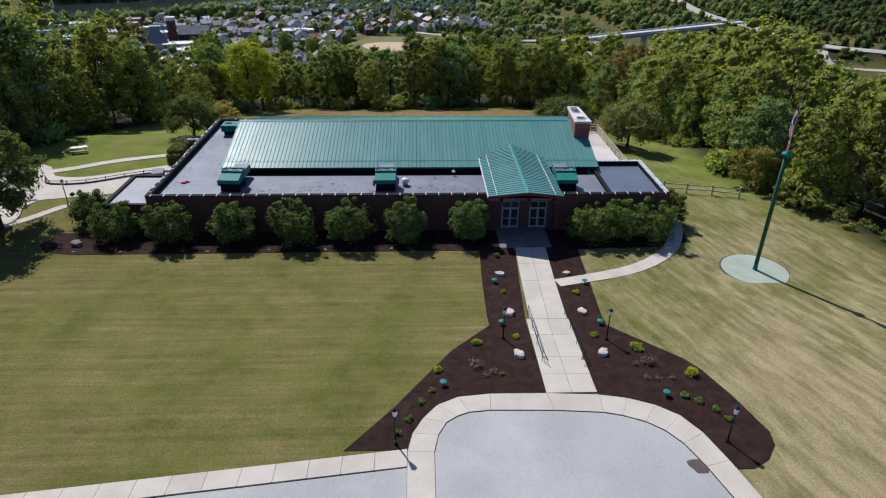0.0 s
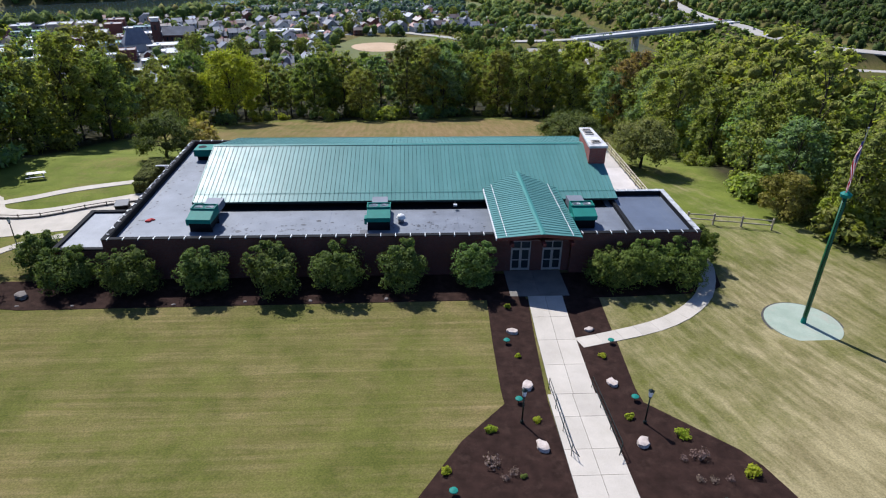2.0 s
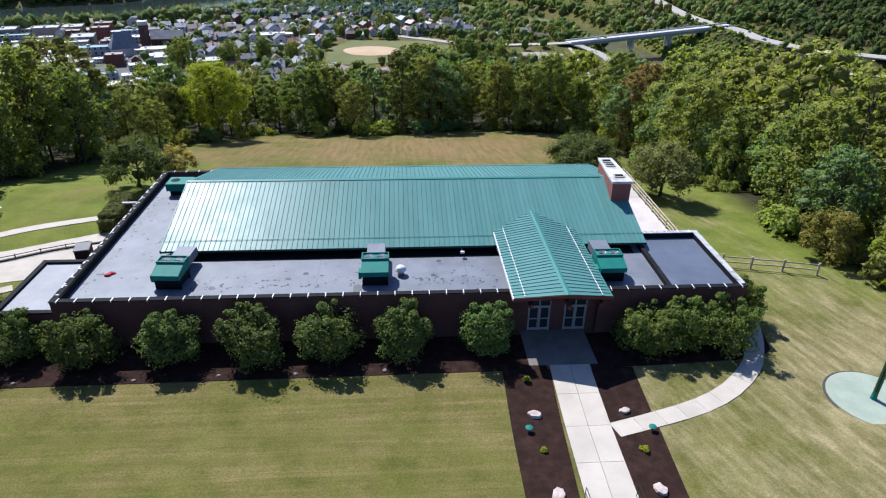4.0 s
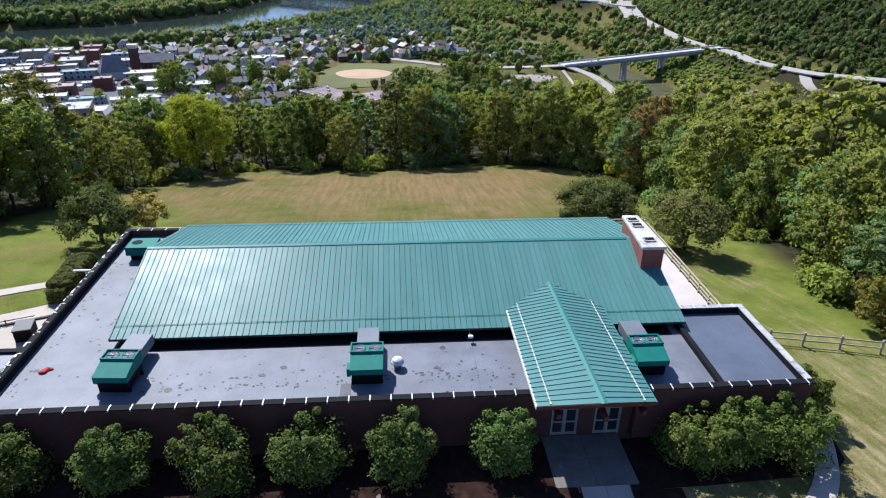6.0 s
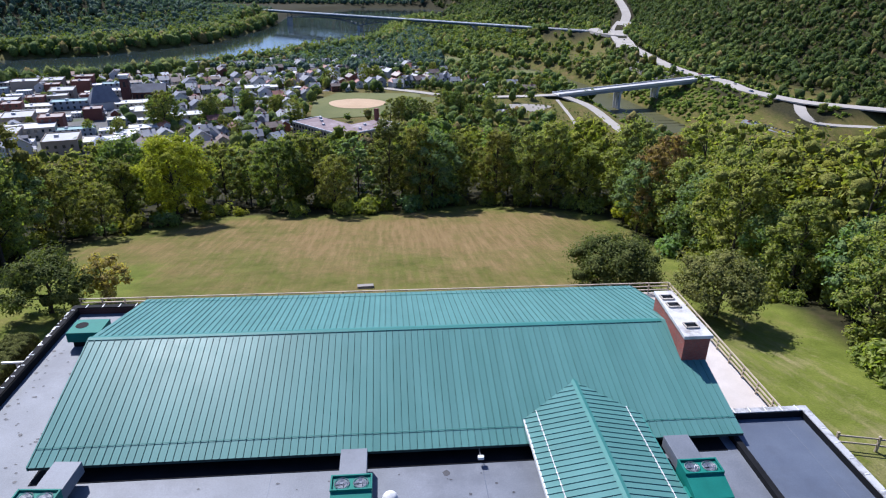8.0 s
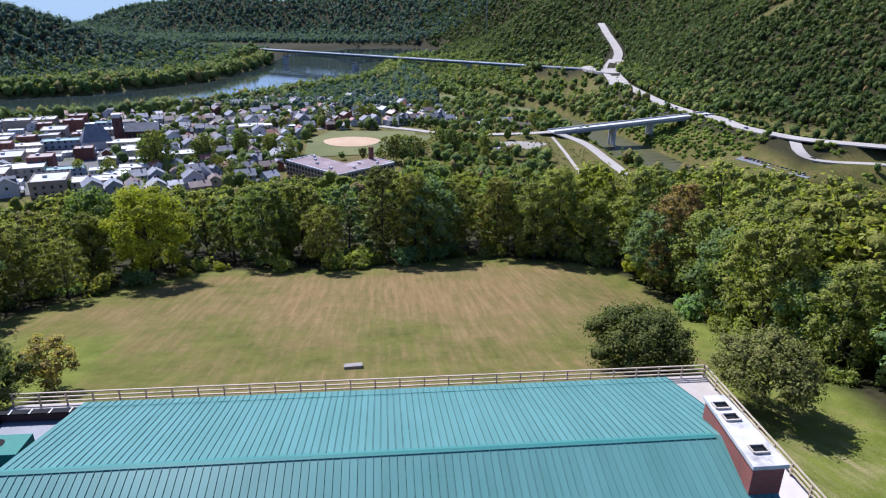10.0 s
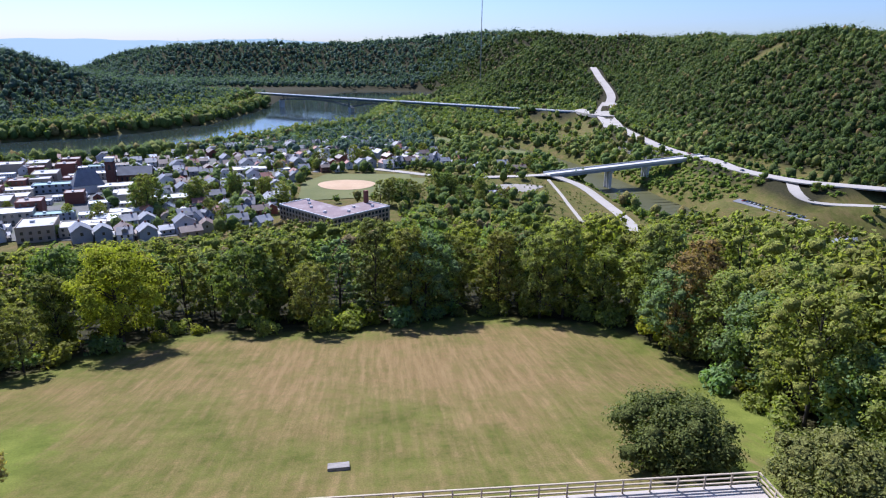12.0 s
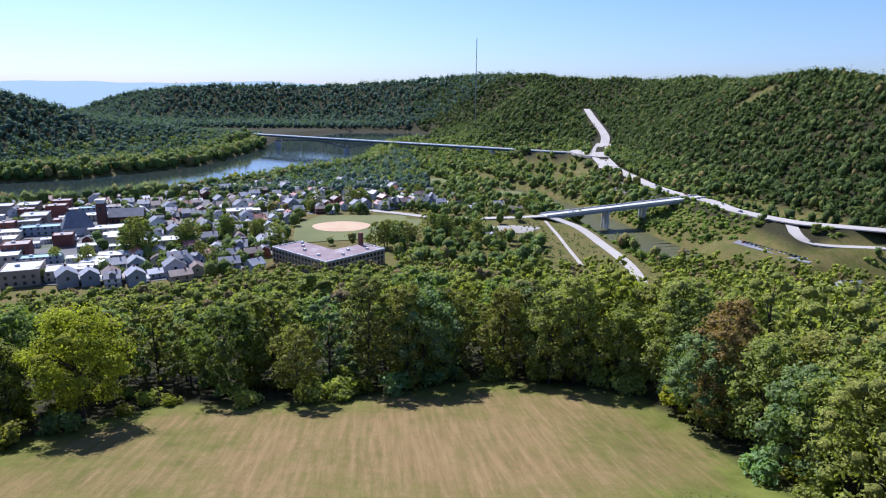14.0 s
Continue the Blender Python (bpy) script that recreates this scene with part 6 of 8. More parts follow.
make_tree("lime_bush", tree_shape(4.8, 1.9, 0.1, 47, 26, 90, 0.2, "yellow", crown_low=0.12), "bright yellow-green shrub at the meadow's edge", "bush", "", placed(36.3, 76.0, ground_at(36.3, 76.0), 0))
make_tree("lime_bush", tree_shape(4.2, 2.2, 0.1, 49, 24, 90, 0.2, "lime", crown_low=0.1), "bright green bush at the foot of the wood", "bush", "", placed(42.6, 49.5, ground_at(42.6, 49.5), 0))
make_tree("lime_bush", tree_shape(3.6, 2.0, 0.1, 50, 24, 90, 0.2, "lime", crown_low=0.1), "bright green bush near the fence end", "bush", "", placed(39.8, 8.0, ground_at(39.8, 8.0), 0))
make_tree("oak_tree", tree_shape(10.2, 4.6, 0.26, 48, 66, 170, 0.16, "dark", crown_low=0.2), "very dark green tree near the drive", "tree", "", placed(-41.9, 1.0, ground_at(-41.9, 1.0), 0))


# clipped shrubs along the front
def shrub(x, y, wide, high, seed, label, kind="shrub"):
    g = random.Random(seed)
    n = 34
    centres, radii = [], []
    for i in range(n):
        a, t = i * 2.39996, (i + 0.5) / n
        r = wide / 2 * math.sqrt(g.uniform(0.05, 1)) * (0.72 + 0.28 * math.sin(math.pi * (0.2 + 0.7 * t)))
        centres.append((r * math.cos(a), r * math.sin(a) * 0.82, high * (0.16 + 0.70 * t) - 0.10 * r * r * t + g.uniform(-0.1, 0.12)))
        radii.append(wide * g.uniform(0.13, 0.20))
    for i in range(12):
        a, r = g.uniform(0, 6.28), wide / 2 * math.sqrt(g.uniform(0.02, 0.7))
        centres.append((r * math.cos(a), r * math.sin(a) * 0.82, high * g.uniform(0.86, 1.02)))
        radii.append(g.uniform(0.16, 0.34))
    b = thing("front_shrub", label, "shrub", "shrubs along the brick front", placed(x, y, ground_at(x, y), g.uniform(-20, 20)))
    stems = Shape()
    for i in range(6):
        a = i * 1.05
        stems.tube((0.12 * math.cos(a), 0.12 * math.sin(a), -0.1), (0.32 * wide * math.cos(a), 0.28 * wide * math.sin(a), high * 0.6), 0.05, 0.02, 5, False)
    part("stem", stems, M_BARK, b, "thin brown stems")
    part("crown", leaf_cloud("crown", centres, radii, 150, 0.088, kind, seed, 0.5, 0.85), None, b)
    return b


for i, (x, y, w, h) in enumerate(((-33.4, 2.0, 4.6, 3.3), (-30.0, -0.9, 4.3, 3.2), (-24.9, -1.8, 4.5, 3.7), (-18.85, -1.9, 4.2, 3.65), (-13.4, -2.0, 5.1, 3.8), (-8.25, -1.85, 4.5, 3.7), (-2.8, -2.0, 4.1, 3.9), (3.0, -1.9, 3.8, 3.75))):
    shrub(x, y, w * 0.92, h, 60 + i, "rounded leafy green shrub before the brick wall")
for i, (x, y, w, h) in enumerate(((14.4, -2.0, 4.6, 3.1), (17.3, -1.8, 3.6, 3.5), (20.2, -1.8, 4.9, 3.5), (23.2, 1.6, 3.0, 3.1))):
    shrub(x, y, w, h, 80 + i, "loose leafy shrub in the corner hedge", "hedge")
hedge = thing("clipped_hedge", "dense clipped dark-green hedge beside the hall", "hedge", "", placed(-31.4, 21.8, ground_at(-31.4, 21.8), 4))
cs = [(ix * 0.55, iy * 0.62, 0.45 + iz * 0.46) for ix in range(-1, 2) for iy in range(-5, 6) for iz in range(3 if abs(iy) < 5 else 2)]
part("stem", Shape().tube((0, -2, -0.1), (0, -2, 1.2), 0.06, 0.03, 5).tube((0, 2, -0.1), (0, 2, 1.2), 0.06, 0.03, 5), M_BARK, hedge)
part("leaves", leaf_cloud("leaves", cs, [0.55] * len(cs), 110, 0.06, "deep_olive", 95, 0.5, 0.9, 2, 0.95), None, hedge)


# little plants in the beds
M_TWIGS = surface("grey_twigs", (0.16, 0.125, 0.11), (0.24, 0.19, 0.17), 3, 20, 0.9)


def tuft(x, y, size, kind, seed, label, per=60):
    g = random.Random(seed)
    b = thing("bed_plant", label, "plant", "small plants in the mulch beds", placed(x, y, ground_at(x, y) + 0.03, 0, size))
    centres = [(g.uniform(-0.5, 0.5), g.uniform(-0.5, 0.5), g.uniform(0.2, 0.6)) for _ in range(6)]
    part("stem", Shape().tube((0, 0, -0.15), (0, 0, 0.4), 0.05, 0.03, 5, False), M_BARK, b)
    part("leaves", leaf_cloud("leaves", centres, [0.42] * 6, per, 0.16 if per > 30 else 0.10, kind if per > 30 else LEAF[kind], seed, 0.5), None, b)
    if per <= 30:
        twigs = Shape()
        for i in range(9):
            a = i * 2.4
            twigs.tube((0, 0, 0), (0.55 * math.cos(a) * g.uniform(0.4, 1), 0.55 * math.sin(a) * g.uniform(0.4, 1), g.uniform(0.5, 0.95)), 0.02, 0.008, 4, False)
        part("twig", twigs, M_TWIGS, b, "thin grey twigs")


for i, (x, y, s) in enumerate(((5.25, -5.2, 0.35), (5.0, -11.7, 0.38), (5.1, -18.5, 0.42), (2.25, -19.3, 0.5), (-0.6, -22.4, 0.45), (10.9, -12.0, 0.4), (10.7, -18.5, 0.42), (13.25, -20.2, 0.6), (15.9, -23.3, 0.7))):
    tuft(x, y, s * 0.85, "yellow", 500 + i, "small bright yellow shrub in the mulch")
for i, (x, y, s) in enumerate(((14.55, -25.4, 0.45), (15.3, -26.0, 0.45), (16.05, -26.7, 0.42), (16.45, -27.6, 0.42), (-1.6, -25.6, 0.42), (-2.4, -27.1, 0.42), (-3.0, -28.2, 0.42), (-1.0, -24.6, 0.35), (3.6, -23.0, 0.35))):
    tuft(x, y, s * 0.7, "deep", 520 + i, "small dark green plant in the mulch")
for i, (x, y, s) in enumerate(((2.0, -22.0, 0.95), (3.1, -22.6, 0.5), (2.6, -23.0, 0.4), (13.5, -22.2, 0.85), (12.6, -22.0, 0.4), (12.9, -23.6, 0.4), (13.6, -23.7, 0.4), (14.5, -23.7, 0.4))):
    tuft(x, y, s * 0.8, "bare", 540 + i, "thin dry grey-brown plant in the mulch", 26)

# ---- the valley: roads, bridges, town, far woods ----
def road(name, line, width, label, material=M_ASPHALT, per=6):
    pts = curve_through(line, per)
    s = Shape()
    edge = []
    for i, p in enumerate(pts):
        d = (pts[min(i + 1, len(pts) - 1)] - pts[max(i - 1, 0)])
        d.z = 0
        d.normalize()
        nrm = Vector((-d.y, d.x, 0)) * width / 2
        edge.append((p - nrm, p + nrm))
    for (a, b), (c, d) in zip(edge, edge[1:]):
        low = Vector((0, 0, -0.9))
        s.add([a, c, d, b, a + low, c + low, d + low, b + low], [(0, 1, 2, 3), (1, 0, 4, 5), (3, 2, 6, 7)])
    return setting(name, s, material, label, "road")


road("road_main", MAIN_ROAD, 15, "pale two-lane highway along the hill's foot")
road("road_junction_lanes", [(300, 790, -62.1), (318, 850, -61.9), (352, 975, -59.9), (390, 1056, -50.3)], 25, "broad pale highway lanes at the junction")
road("road_bridge_approach", BRIDGE_ROAD, 11, "pale bridge approach road")
road("road_town", TOWN_ROAD, 9, "pale road leading into the town")
road("road_ramp", RAMP_ROAD, 8, "pale ramp curving down beside the creek")
road("road_trail", TRAIL, 2.6, "narrow pale trail across the slope")
road("road_loop", LOOP_ROAD, 8, "looping side road off the highway")
for i, (x0, y0, x1, y1) in enumerate(((-330, 560, -70, 640), (-300, 480, -75, 560), (-260, 640, -40, 715), (-230, 395, -215, 690), (-130, 420, -105, 740), (-60, 590, -10, 760))):
    n = 14
    road(f"street_{i + 1}", [(x0 + (x1 - x0) * k / n, y0 + (y1 - y0) * k / n, ground_at(x0 + (x1 - x0) * k / n, y0 + (y1 - y0) * k / n) + 0.25) for k in range(n + 1)], 6.5, "grey town street between houses", M_LOT, 1)


def flat_patch(name, plan, lift, material, label, category):
    z = lift if lift < -10 else max(ground_at(x, y) for x, y in plan) + lift
    return setting(name, Shape().prism(plan, z - 1.5, z), material, label, category)


def oval(cx, cy, rx, ry, n=28, wob=0.05):
    return [(cx + rx * math.cos(6.28318 * i / n) * (1 + wob * math.sin(3 * 6.28318 * i / n)), cy + ry * math.sin(6.28318 * i / n)) for i in range(n)]


flat_patch("ball_field", [(-62, 470), (-20, 478), (28, 500), (44, 560), (36, 576), (-48, 580), (-66, 540)], -79.55, M_FIELD, "green grass of the ball field", "field")
flat_patch("infield", oval(-28, 529, 24, 21), -79.4, M_INFIELD, "tan clay infield of the ball field", "field")
flat_patch("town_lot", [(-385, 640), (-335, 378), (-145, 372), (-84, 392), (-76, 470), (-70, 590), (-66, 640), (-40, 760), (-150, 770), (-260, 700)], 0.12, M_TOWNGROUND, "grey paved yards and gardens of the town", "pavement")
s_creek = Shape()
bank = curve_through([(a, b, 0) for a, b, _ in CREEK], 6)
for p, q in zip(bank, bank[1:]):
    n_ = Vector((p.y - q.y, q.x - p.x, 0)).normalized() * 34
    s_creek.add([(p.x - n_.x, p.y - n_.y, -88.9), (q.x - n_.x, q.y - n_.y, -88.9), (q.x + n_.x, q.y + n_.y, -88.9), (p.x + n_.x, p.y + n_.y, -88.9)], [(0, 1, 2, 3)])
setting("creek_water", s_creek, M_CREEK, "still creek water, olive with mud and painted hillside reflection", "water")
flat_patch("riverside_lot", [(262, 436), (272, 444), (290, 384), (280, 376)], 0.3, M_LOT, "grey strip of parking below the highway", "pavement")
flat_patch("gravel_yard", oval(112, 505, 22, 16, wob=0.2), 0.25, M_GRAVEL, "pale gravel yard below the junction", "pavement")
flat_patch("green_by_creek", oval(150, 690, 20, 34), 0.4, M_FIELD, "small green beside the creek", "field")
flat_patch("far_green", oval(75, 800, 20, 42), 0.4, M_FIELD, "open green between trees", "field")
flat_patch("pale_yard", oval(82, 700, 12, 20), 0.5, M_LOT, "pale open yard", "pavement")


setting("junction", Shape().prism(oval(341, 984, 25, 62), -64.0, -60.1), M_ASPHALT, "pale paved junction of the highways", "road")


M_GIRDER = surface("grey_girder", (0.24, 0.27, 0.31), (0.31, 0.34, 0.38), 0.2, 3, 0.6, 0, 0.05)


def overpass():
    a, b = Vector((150, 538, -73.4)), Vector((309, 572, -63.7))
    d = (b - a).normalized()
    m = Matrix.Translation(a) @ (b - a).to_track_quat("X", "Z").to_matrix().to_4x4()
    long = (b - a).length
    o = thing("overpass", "grey concrete road bridge over the creek", "bridge")
    part("deck", Shape().box(-4, long, -6.5, 6.5, -0.8, 0, m), M_BRIDGE, o)
    part("girder", Shape().box(4, long - 10, -5.6, -5.0, -3.0, -0.802, m).box(4, long - 10, 5.0, 5.6, -3.0, -0.802, m), M_GIRDER, o, "blue-grey steel girder")
    for y in (-6.5, 6.1):
        part("parapet", Shape().box(-4, long, y, y + 0.4, 0.002, 1.2, m), M_BRIDGE, o, "pale concrete parapet")
    for f in (0.36, 0.60):
        p = a + d * long * f
        for off in (-4.2, 0.0, 4.2):
            q = p + Vector((-d.y, d.x, 0)) * off
            part("pier", Shape().tube((q.x, q.y, -95), (q.x, q.y, p.z - 4.0), 1.2, n=10), M_BRIDGE, o)
        part("pier_cap", Shape().box(long * f - 1.3, long * f + 1.3, -6, 6, -4.6, -3.05, m), M_BRIDGE, o)
    part("abutment", Shape().box(long * 0.88, long * 0.98, -7.5, 7.5, -13, -0.9, m), M_BRIDGE, o, "concrete abutment")


overpass()


def river_bridge():
    a, b = Vector((-335, 1526, -61.5)), Vector((325, 1006, -61.5))
    m = Matrix.Translation(a) @ (b - a).to_track_quat("X", "Z").to_matrix().to_4x4()
    long = (b - a).length
    o = thing("river_bridge", "long steel deck-truss bridge across the river", "bridge")
    part("deck", Shape().box(0, long, -8, 8, -0.7, 0, m), M_STRAP, o, "pale deck")
    part("girder", Shape().box(0, long, -6.4, -5.8, -3.4, -0.702, m).box(0, long, 5.8, 6.4, -3.4, -0.702, m), M_TRUSS, o, "dark blue deck girder")
    for y in (-8, 7.6):
        part("railing", Shape().box(0, long, y, y + 0.4, 0.002, 0.8, m), M_STRAP, o)
    t0, t1 = 0.20, 0.66

    def depth(f):
        u = (f - t0) / (t1 - t0)
        return -7.5 - 10.0 * (abs(2 * ((u * 2) % 1.0) - 1) ** 2) * (0.4 + 0.6 * (1 - abs(2 * u - 1)))
    for y in (-5.0, 5.0):
        n = 34
        pts = [(t0 + (t1 - t0) * i / n) for i in range(n + 1)]
        for i in range(n):
            part("lower_chord", Shape().tube(m @ Vector((pts[i] * long, y, depth(pts[i]))), m @ Vector((pts[i + 1] * long, y, depth(pts[i + 1]))), 0.75, n=5, cap=False), M_TRUSS, o)
        for i in range(n + 1):
            part("post", Shape().tube(m @ Vector((pts[i] * long, y, -2.2)), m @ Vector((pts[i] * long, y, depth(pts[i]))), 0.5, n=4, cap=False), M_TRUSS, o)
            if i < n:
                part("brace", Shape().tube(m @ Vector((pts[i] * long, y, -2.2 if i % 2 else depth(pts[i]))), m @ Vector((pts[i + 1] * long, y, depth(pts[i + 1]) if i % 2 else -2.2)), 0.5, n=4, cap=False), M_TRUSS, o)
    for f in (0.08, 0.20, 0.43, 0.66, 0.74, 0.82, 0.90):
        p = m @ Vector((f * long, 0, 0))
        low = depth(f) if t0 <= f <= t1 else -2.2
        part("pier", Shape().box(-2.5, 2.5, -6, 6, -36, low - 0.4, Matrix.Translation(p) @ m.to_quaternion().to_matrix().to_4x4()), M_BRIDGE, o, "concrete pier")


river_bridge()
stage = (164 - ground_at(262, 1640)) / 12
mast = thing("radio_mast", "slender red and white lattice radio mast", "mast", at=(262, 1640, ground_at(262, 1640)))
for i in range(12):
    for cx, cy in ((0.9, 0), (-0.45, 0.8), (-0.45, -0.8)):
        part("leg", Shape().tube((cx, cy, i * stage), (cx, cy, (i + 1) * stage), 0.34, n=4), M_STEEL, mast)
    part("brace", Shape().tube((0.9, 0, i * stage), (-0.45, 0.8, (i + 1) * stage), 0.16, n=4).tube((-0.45, 0.8, i * stage), (-0.45, -0.8, (i + 1) * stage), 0.16, n=4).tube((-0.45, -0.8, i * stage), (0.9, 0, (i + 1) * stage), 0.16, n=4), M_STEEL, mast)
mast2 = thing("radio_mast", "small distant radio mast on the ridge", "mast", at=(640, 1900, ground_at(640, 1900)))
part("pole", Shape().tube((0, 0, 0), (0, 0, 40), 0.8, 0.4, 6), M_STEEL, mast2)

# house kinds
WALLS = {"white": ((0.560, 0.568, 0.576), (0.656, 0.664, 0.672)), "grey": ((0.288, 0.296, 0.304), (0.368, 0.376, 0.384)), "cream": ((0.448, 0.400, 0.320), (0.512, 0.464, 0.384)), "brick": ((0.160, 0.060, 0.044), (0.216, 0.080, 0.060)), "blue": ((0.272, 0.320, 0.368), (0.336, 0.384, 0.432)), "tan": ((0.320, 0.264, 0.200), (0.384, 0.320, 0.256))}
ROOFS = {"slate": ((0.16, 0.165, 0.185), (0.24, 0.245, 0.265)), "grey": ((0.27, 0.275, 0.29), (0.38, 0.385, 0.40)), "brown": ((0.17, 0.125, 0.105), (0.25, 0.185, 0.155)), "silver": ((0.52, 0.53, 0.55), (0.66, 0.67, 0.69)), "red": ((0.24, 0.09, 0.06), (0.30, 0.12, 0.09)), "pale": ((0.72, 0.72, 0.72), (0.82, 0.82, 0.82)), "teal": ((0.10, 0.22, 0.22), (0.14, 0.28, 0.28))}
MW = {k: surface("siding_" + k, a, b, 0.15, 2.5, 0.8, 0, 0.05, 0.15) for k, (a, b) in WALLS.items()}
MR = {k: surface("roofing_" + k, a, b, 0.2, 2.0, 0.5, 0, 0.1, 0.3, spec=0.35) for k, (a, b) in ROOFS.items()}


def window_row(parent, x0, x1, y, z0, n, w, h, deep=0.12):
    for i in range(n):
        x = x0 + (x1 - x0) * (i + 0.5) / n
        part("window", Shape().box(x - w / 2, x + w / 2, y - deep, y + 0.02, z0, z0 + h), M_GLASS, parent)


def gable_house(wall, roof, w, d, h, rise, label, porch=True, cross=False):
    o = thing("house", label, "house", "houses of the town")
    part("wall", Shape().box(-w / 2, w / 2, -d / 2, d / 2, -1.5, h).add([(-w / 2, -d / 2, h), (-w / 2, d / 2, h), (-w / 2, 0, h + rise)], [(0, 2, 1)]).add([(w / 2, -d / 2, h), (w / 2, d / 2, h), (w / 2, 0, h + rise)], [(0, 1, 2)]), MW[wall], o)
    e, t = 0.5, 0.22
    k_ = rise / (d / 2)
    r = Shape()
    for s_ in (-1, 1):
        lo, hi = (s_ * (d / 2 + e), h - e * k_), (0.0, h + rise)
        q = [(-w / 2 - e, lo[0], lo[1]), (w / 2 + e, lo[0], lo[1]), (w / 2 + e, hi[0], hi[1]), (-w / 2 - e, hi[0], hi[1])]
        q2 = [(x, y, z + t) for x, y, z in q]
        f = [(3, 2, 1, 0), (4, 5, 6, 7), (0, 1, 5, 4), (1, 2, 6, 5), (3, 0, 4, 7)]
        r.add(q + q2, f if s_ < 0 else [u[::-1] for u in f])
    part("roof", r, MR[roof], o)
    part("chimney", Shape().box(w * 0.2, w * 0.2 + 0.8, -0.4, 0.4, h + rise * 0.5, h + rise + 1.1), MW["brick"], o)
    for z in ((0.9, 3.7) if h > 4.6 else (0.9,)):
        window_row(o, -w / 2 + 0.6, w / 2 - 0.6, -d / 2, z, 2, 1.1, 1.6)
    for s_ in (-1, 1):
        part("window", Shape().box(s_ * w / 2 - 0.1, s_ * w / 2 + 0.1, -0.6, 0.6, h * 0.6, h * 0.6 + 1.5), M_GLASS, o)
    if porch:
        part("porch", Shape().box(-w / 2 + 0.3, w / 2 - 0.3, -d / 2 - 2.0, -d / 2 - 0.13, 2.6, 2.8).box(-w / 2 + 0.4, -w / 2 + 0.6, -d / 2 - 1.9, -d / 2 - 1.7, -1, 2.598).box(w / 2 - 0.6, w / 2 - 0.4, -d / 2 - 1.9, -d / 2 - 1.7, -1, 2.598), MR[roof], o)
    if cross:
        part("dormer", Shape().box(-1.4, 1.4, -d / 2 + 0.4, 0, h, h + rise * 0.75).add([(-1.7, -d / 2 + 0.2, h + rise * 0.75), (1.7, -d / 2 + 0.2, h + rise * 0.75), (0, -d / 2 + 0.2, h + rise * 0.75 + 1.2), (-1.7, 0, h + rise * 0.75), (1.7, 0, h + rise * 0.75), (0, 0, h + rise * 0.75 + 1.2)], [(0, 1, 2), (0, 2, 5, 3), (1, 4, 5, 2)]), MR[roof], o)
    return o


def flat_block(wall, roof, w, d, h, label, rows_=2):
    o = thing("shop_building", label, "building", "flat-roofed buildings of the town")
    part("wall", Shape().box(-w / 2, w / 2, -d / 2, d / 2, -1.5, h), MW[wall], o)
    part("roof", Shape().box(-w / 2 + 0.3, w / 2 - 0.3, -d / 2 + 0.3, d / 2 - 0.3, h + 0.002, h + 0.25), MR[roof], o)
    part("parapet", Shape().box(-w / 2 - 0.1, w / 2 + 0.1, -d / 2 - 0.1, -d / 2 + 0.28, h + 0.002, h + 0.8).box(-w / 2 - 0.1, w / 2 + 0.1, d / 2 - 0.28, d / 2 + 0.1, h + 0.002, h + 0.8).box(-w / 2 - 0.1, -w / 2 + 0.28, -d / 2 + 0.29, d / 2 - 0.29, h + 0.002, h + 0.8).box(w / 2 - 0.28, w / 2 + 0.1, -d / 2 + 0.29, d / 2 - 0.29, h + 0.002, h + 0.8), MW[wall], o)
    for j in range(rows_):
        window_row(o, -w / 2 + 0.8, w / 2 - 0.8, -d / 2, 1.0 + 3.4 * j, max(3, int(w / 4)), 1.4, 1.7)
    part("roof_box", Shape().box(-w * 0.2, -w * 0.2 + 2.2, 0, 1.8, h + 0.252, h + 1.6), MR["silver"], o)
    return o


house_kinds = [
    gable_house("white", "grey", 9, 8, 5.6, 2.8, "white clapboard house with grey gable roof"),
    gable_house("white", "slate", 8, 9.5, 5.8, 3.2, "white two-storey house with dark slate roof", cross=True),
    gable_house("grey", "slate", 10, 8, 5.4, 2.7, "grey house with dark roof"),
    gable_house("brick", "slate", 9, 9, 5.8, 3.0, "red-brick house with slate roof", cross=True),
    gable_house("cream", "brown", 10, 8, 5.2, 2.6, "cream house with brown shingled roof"),
    gable_house("blue", "grey", 8.5, 8, 5.5, 2.7, "pale blue house with grey roof"),
    gable_house("white", "silver", 9, 7.5, 3.4, 2.2, "low white house with silvery roof", False),
    gable_house("tan", "brown", 11, 8, 3.4, 2.2, "tan bungalow with brown roof", False),
    gable_house("brick", "brown", 11, 9, 6.0, 2.6, "brown-brick house with brown roof"),
    gable_house("white", "red", 9, 8, 5.4, 2.6, "white house with red roof"),
]
block_kinds = [
    flat_block("white", "pale", 24, 16, 7, "white commercial block with pale flat roof"),
    flat_block("tan", "grey", 18, 22, 8, "tan commercial block with grey roof"),
    flat_block("cream", "silver", 28, 18, 6.5, "cream shop block with silvery flat roof"),
    flat_block("grey", "pale", 20, 14, 6, "grey shop block with white flat roof"),
    flat_block("blue", "teal", 30, 12, 5.5, "low block with blue-green metal roof"),
    flat_block("brick", "brown", 15, 15, 10, "red-brick block with brown roof", 3),
]


def on_ground(ob, x, y, turn, size=1.0, first=False):
    m = placed(x, y, ground_at(x, y) + 0.25, turn, size)
    if first:
        ob.matrix_basis = m
        return ob
    return copy_thing(ob, m)


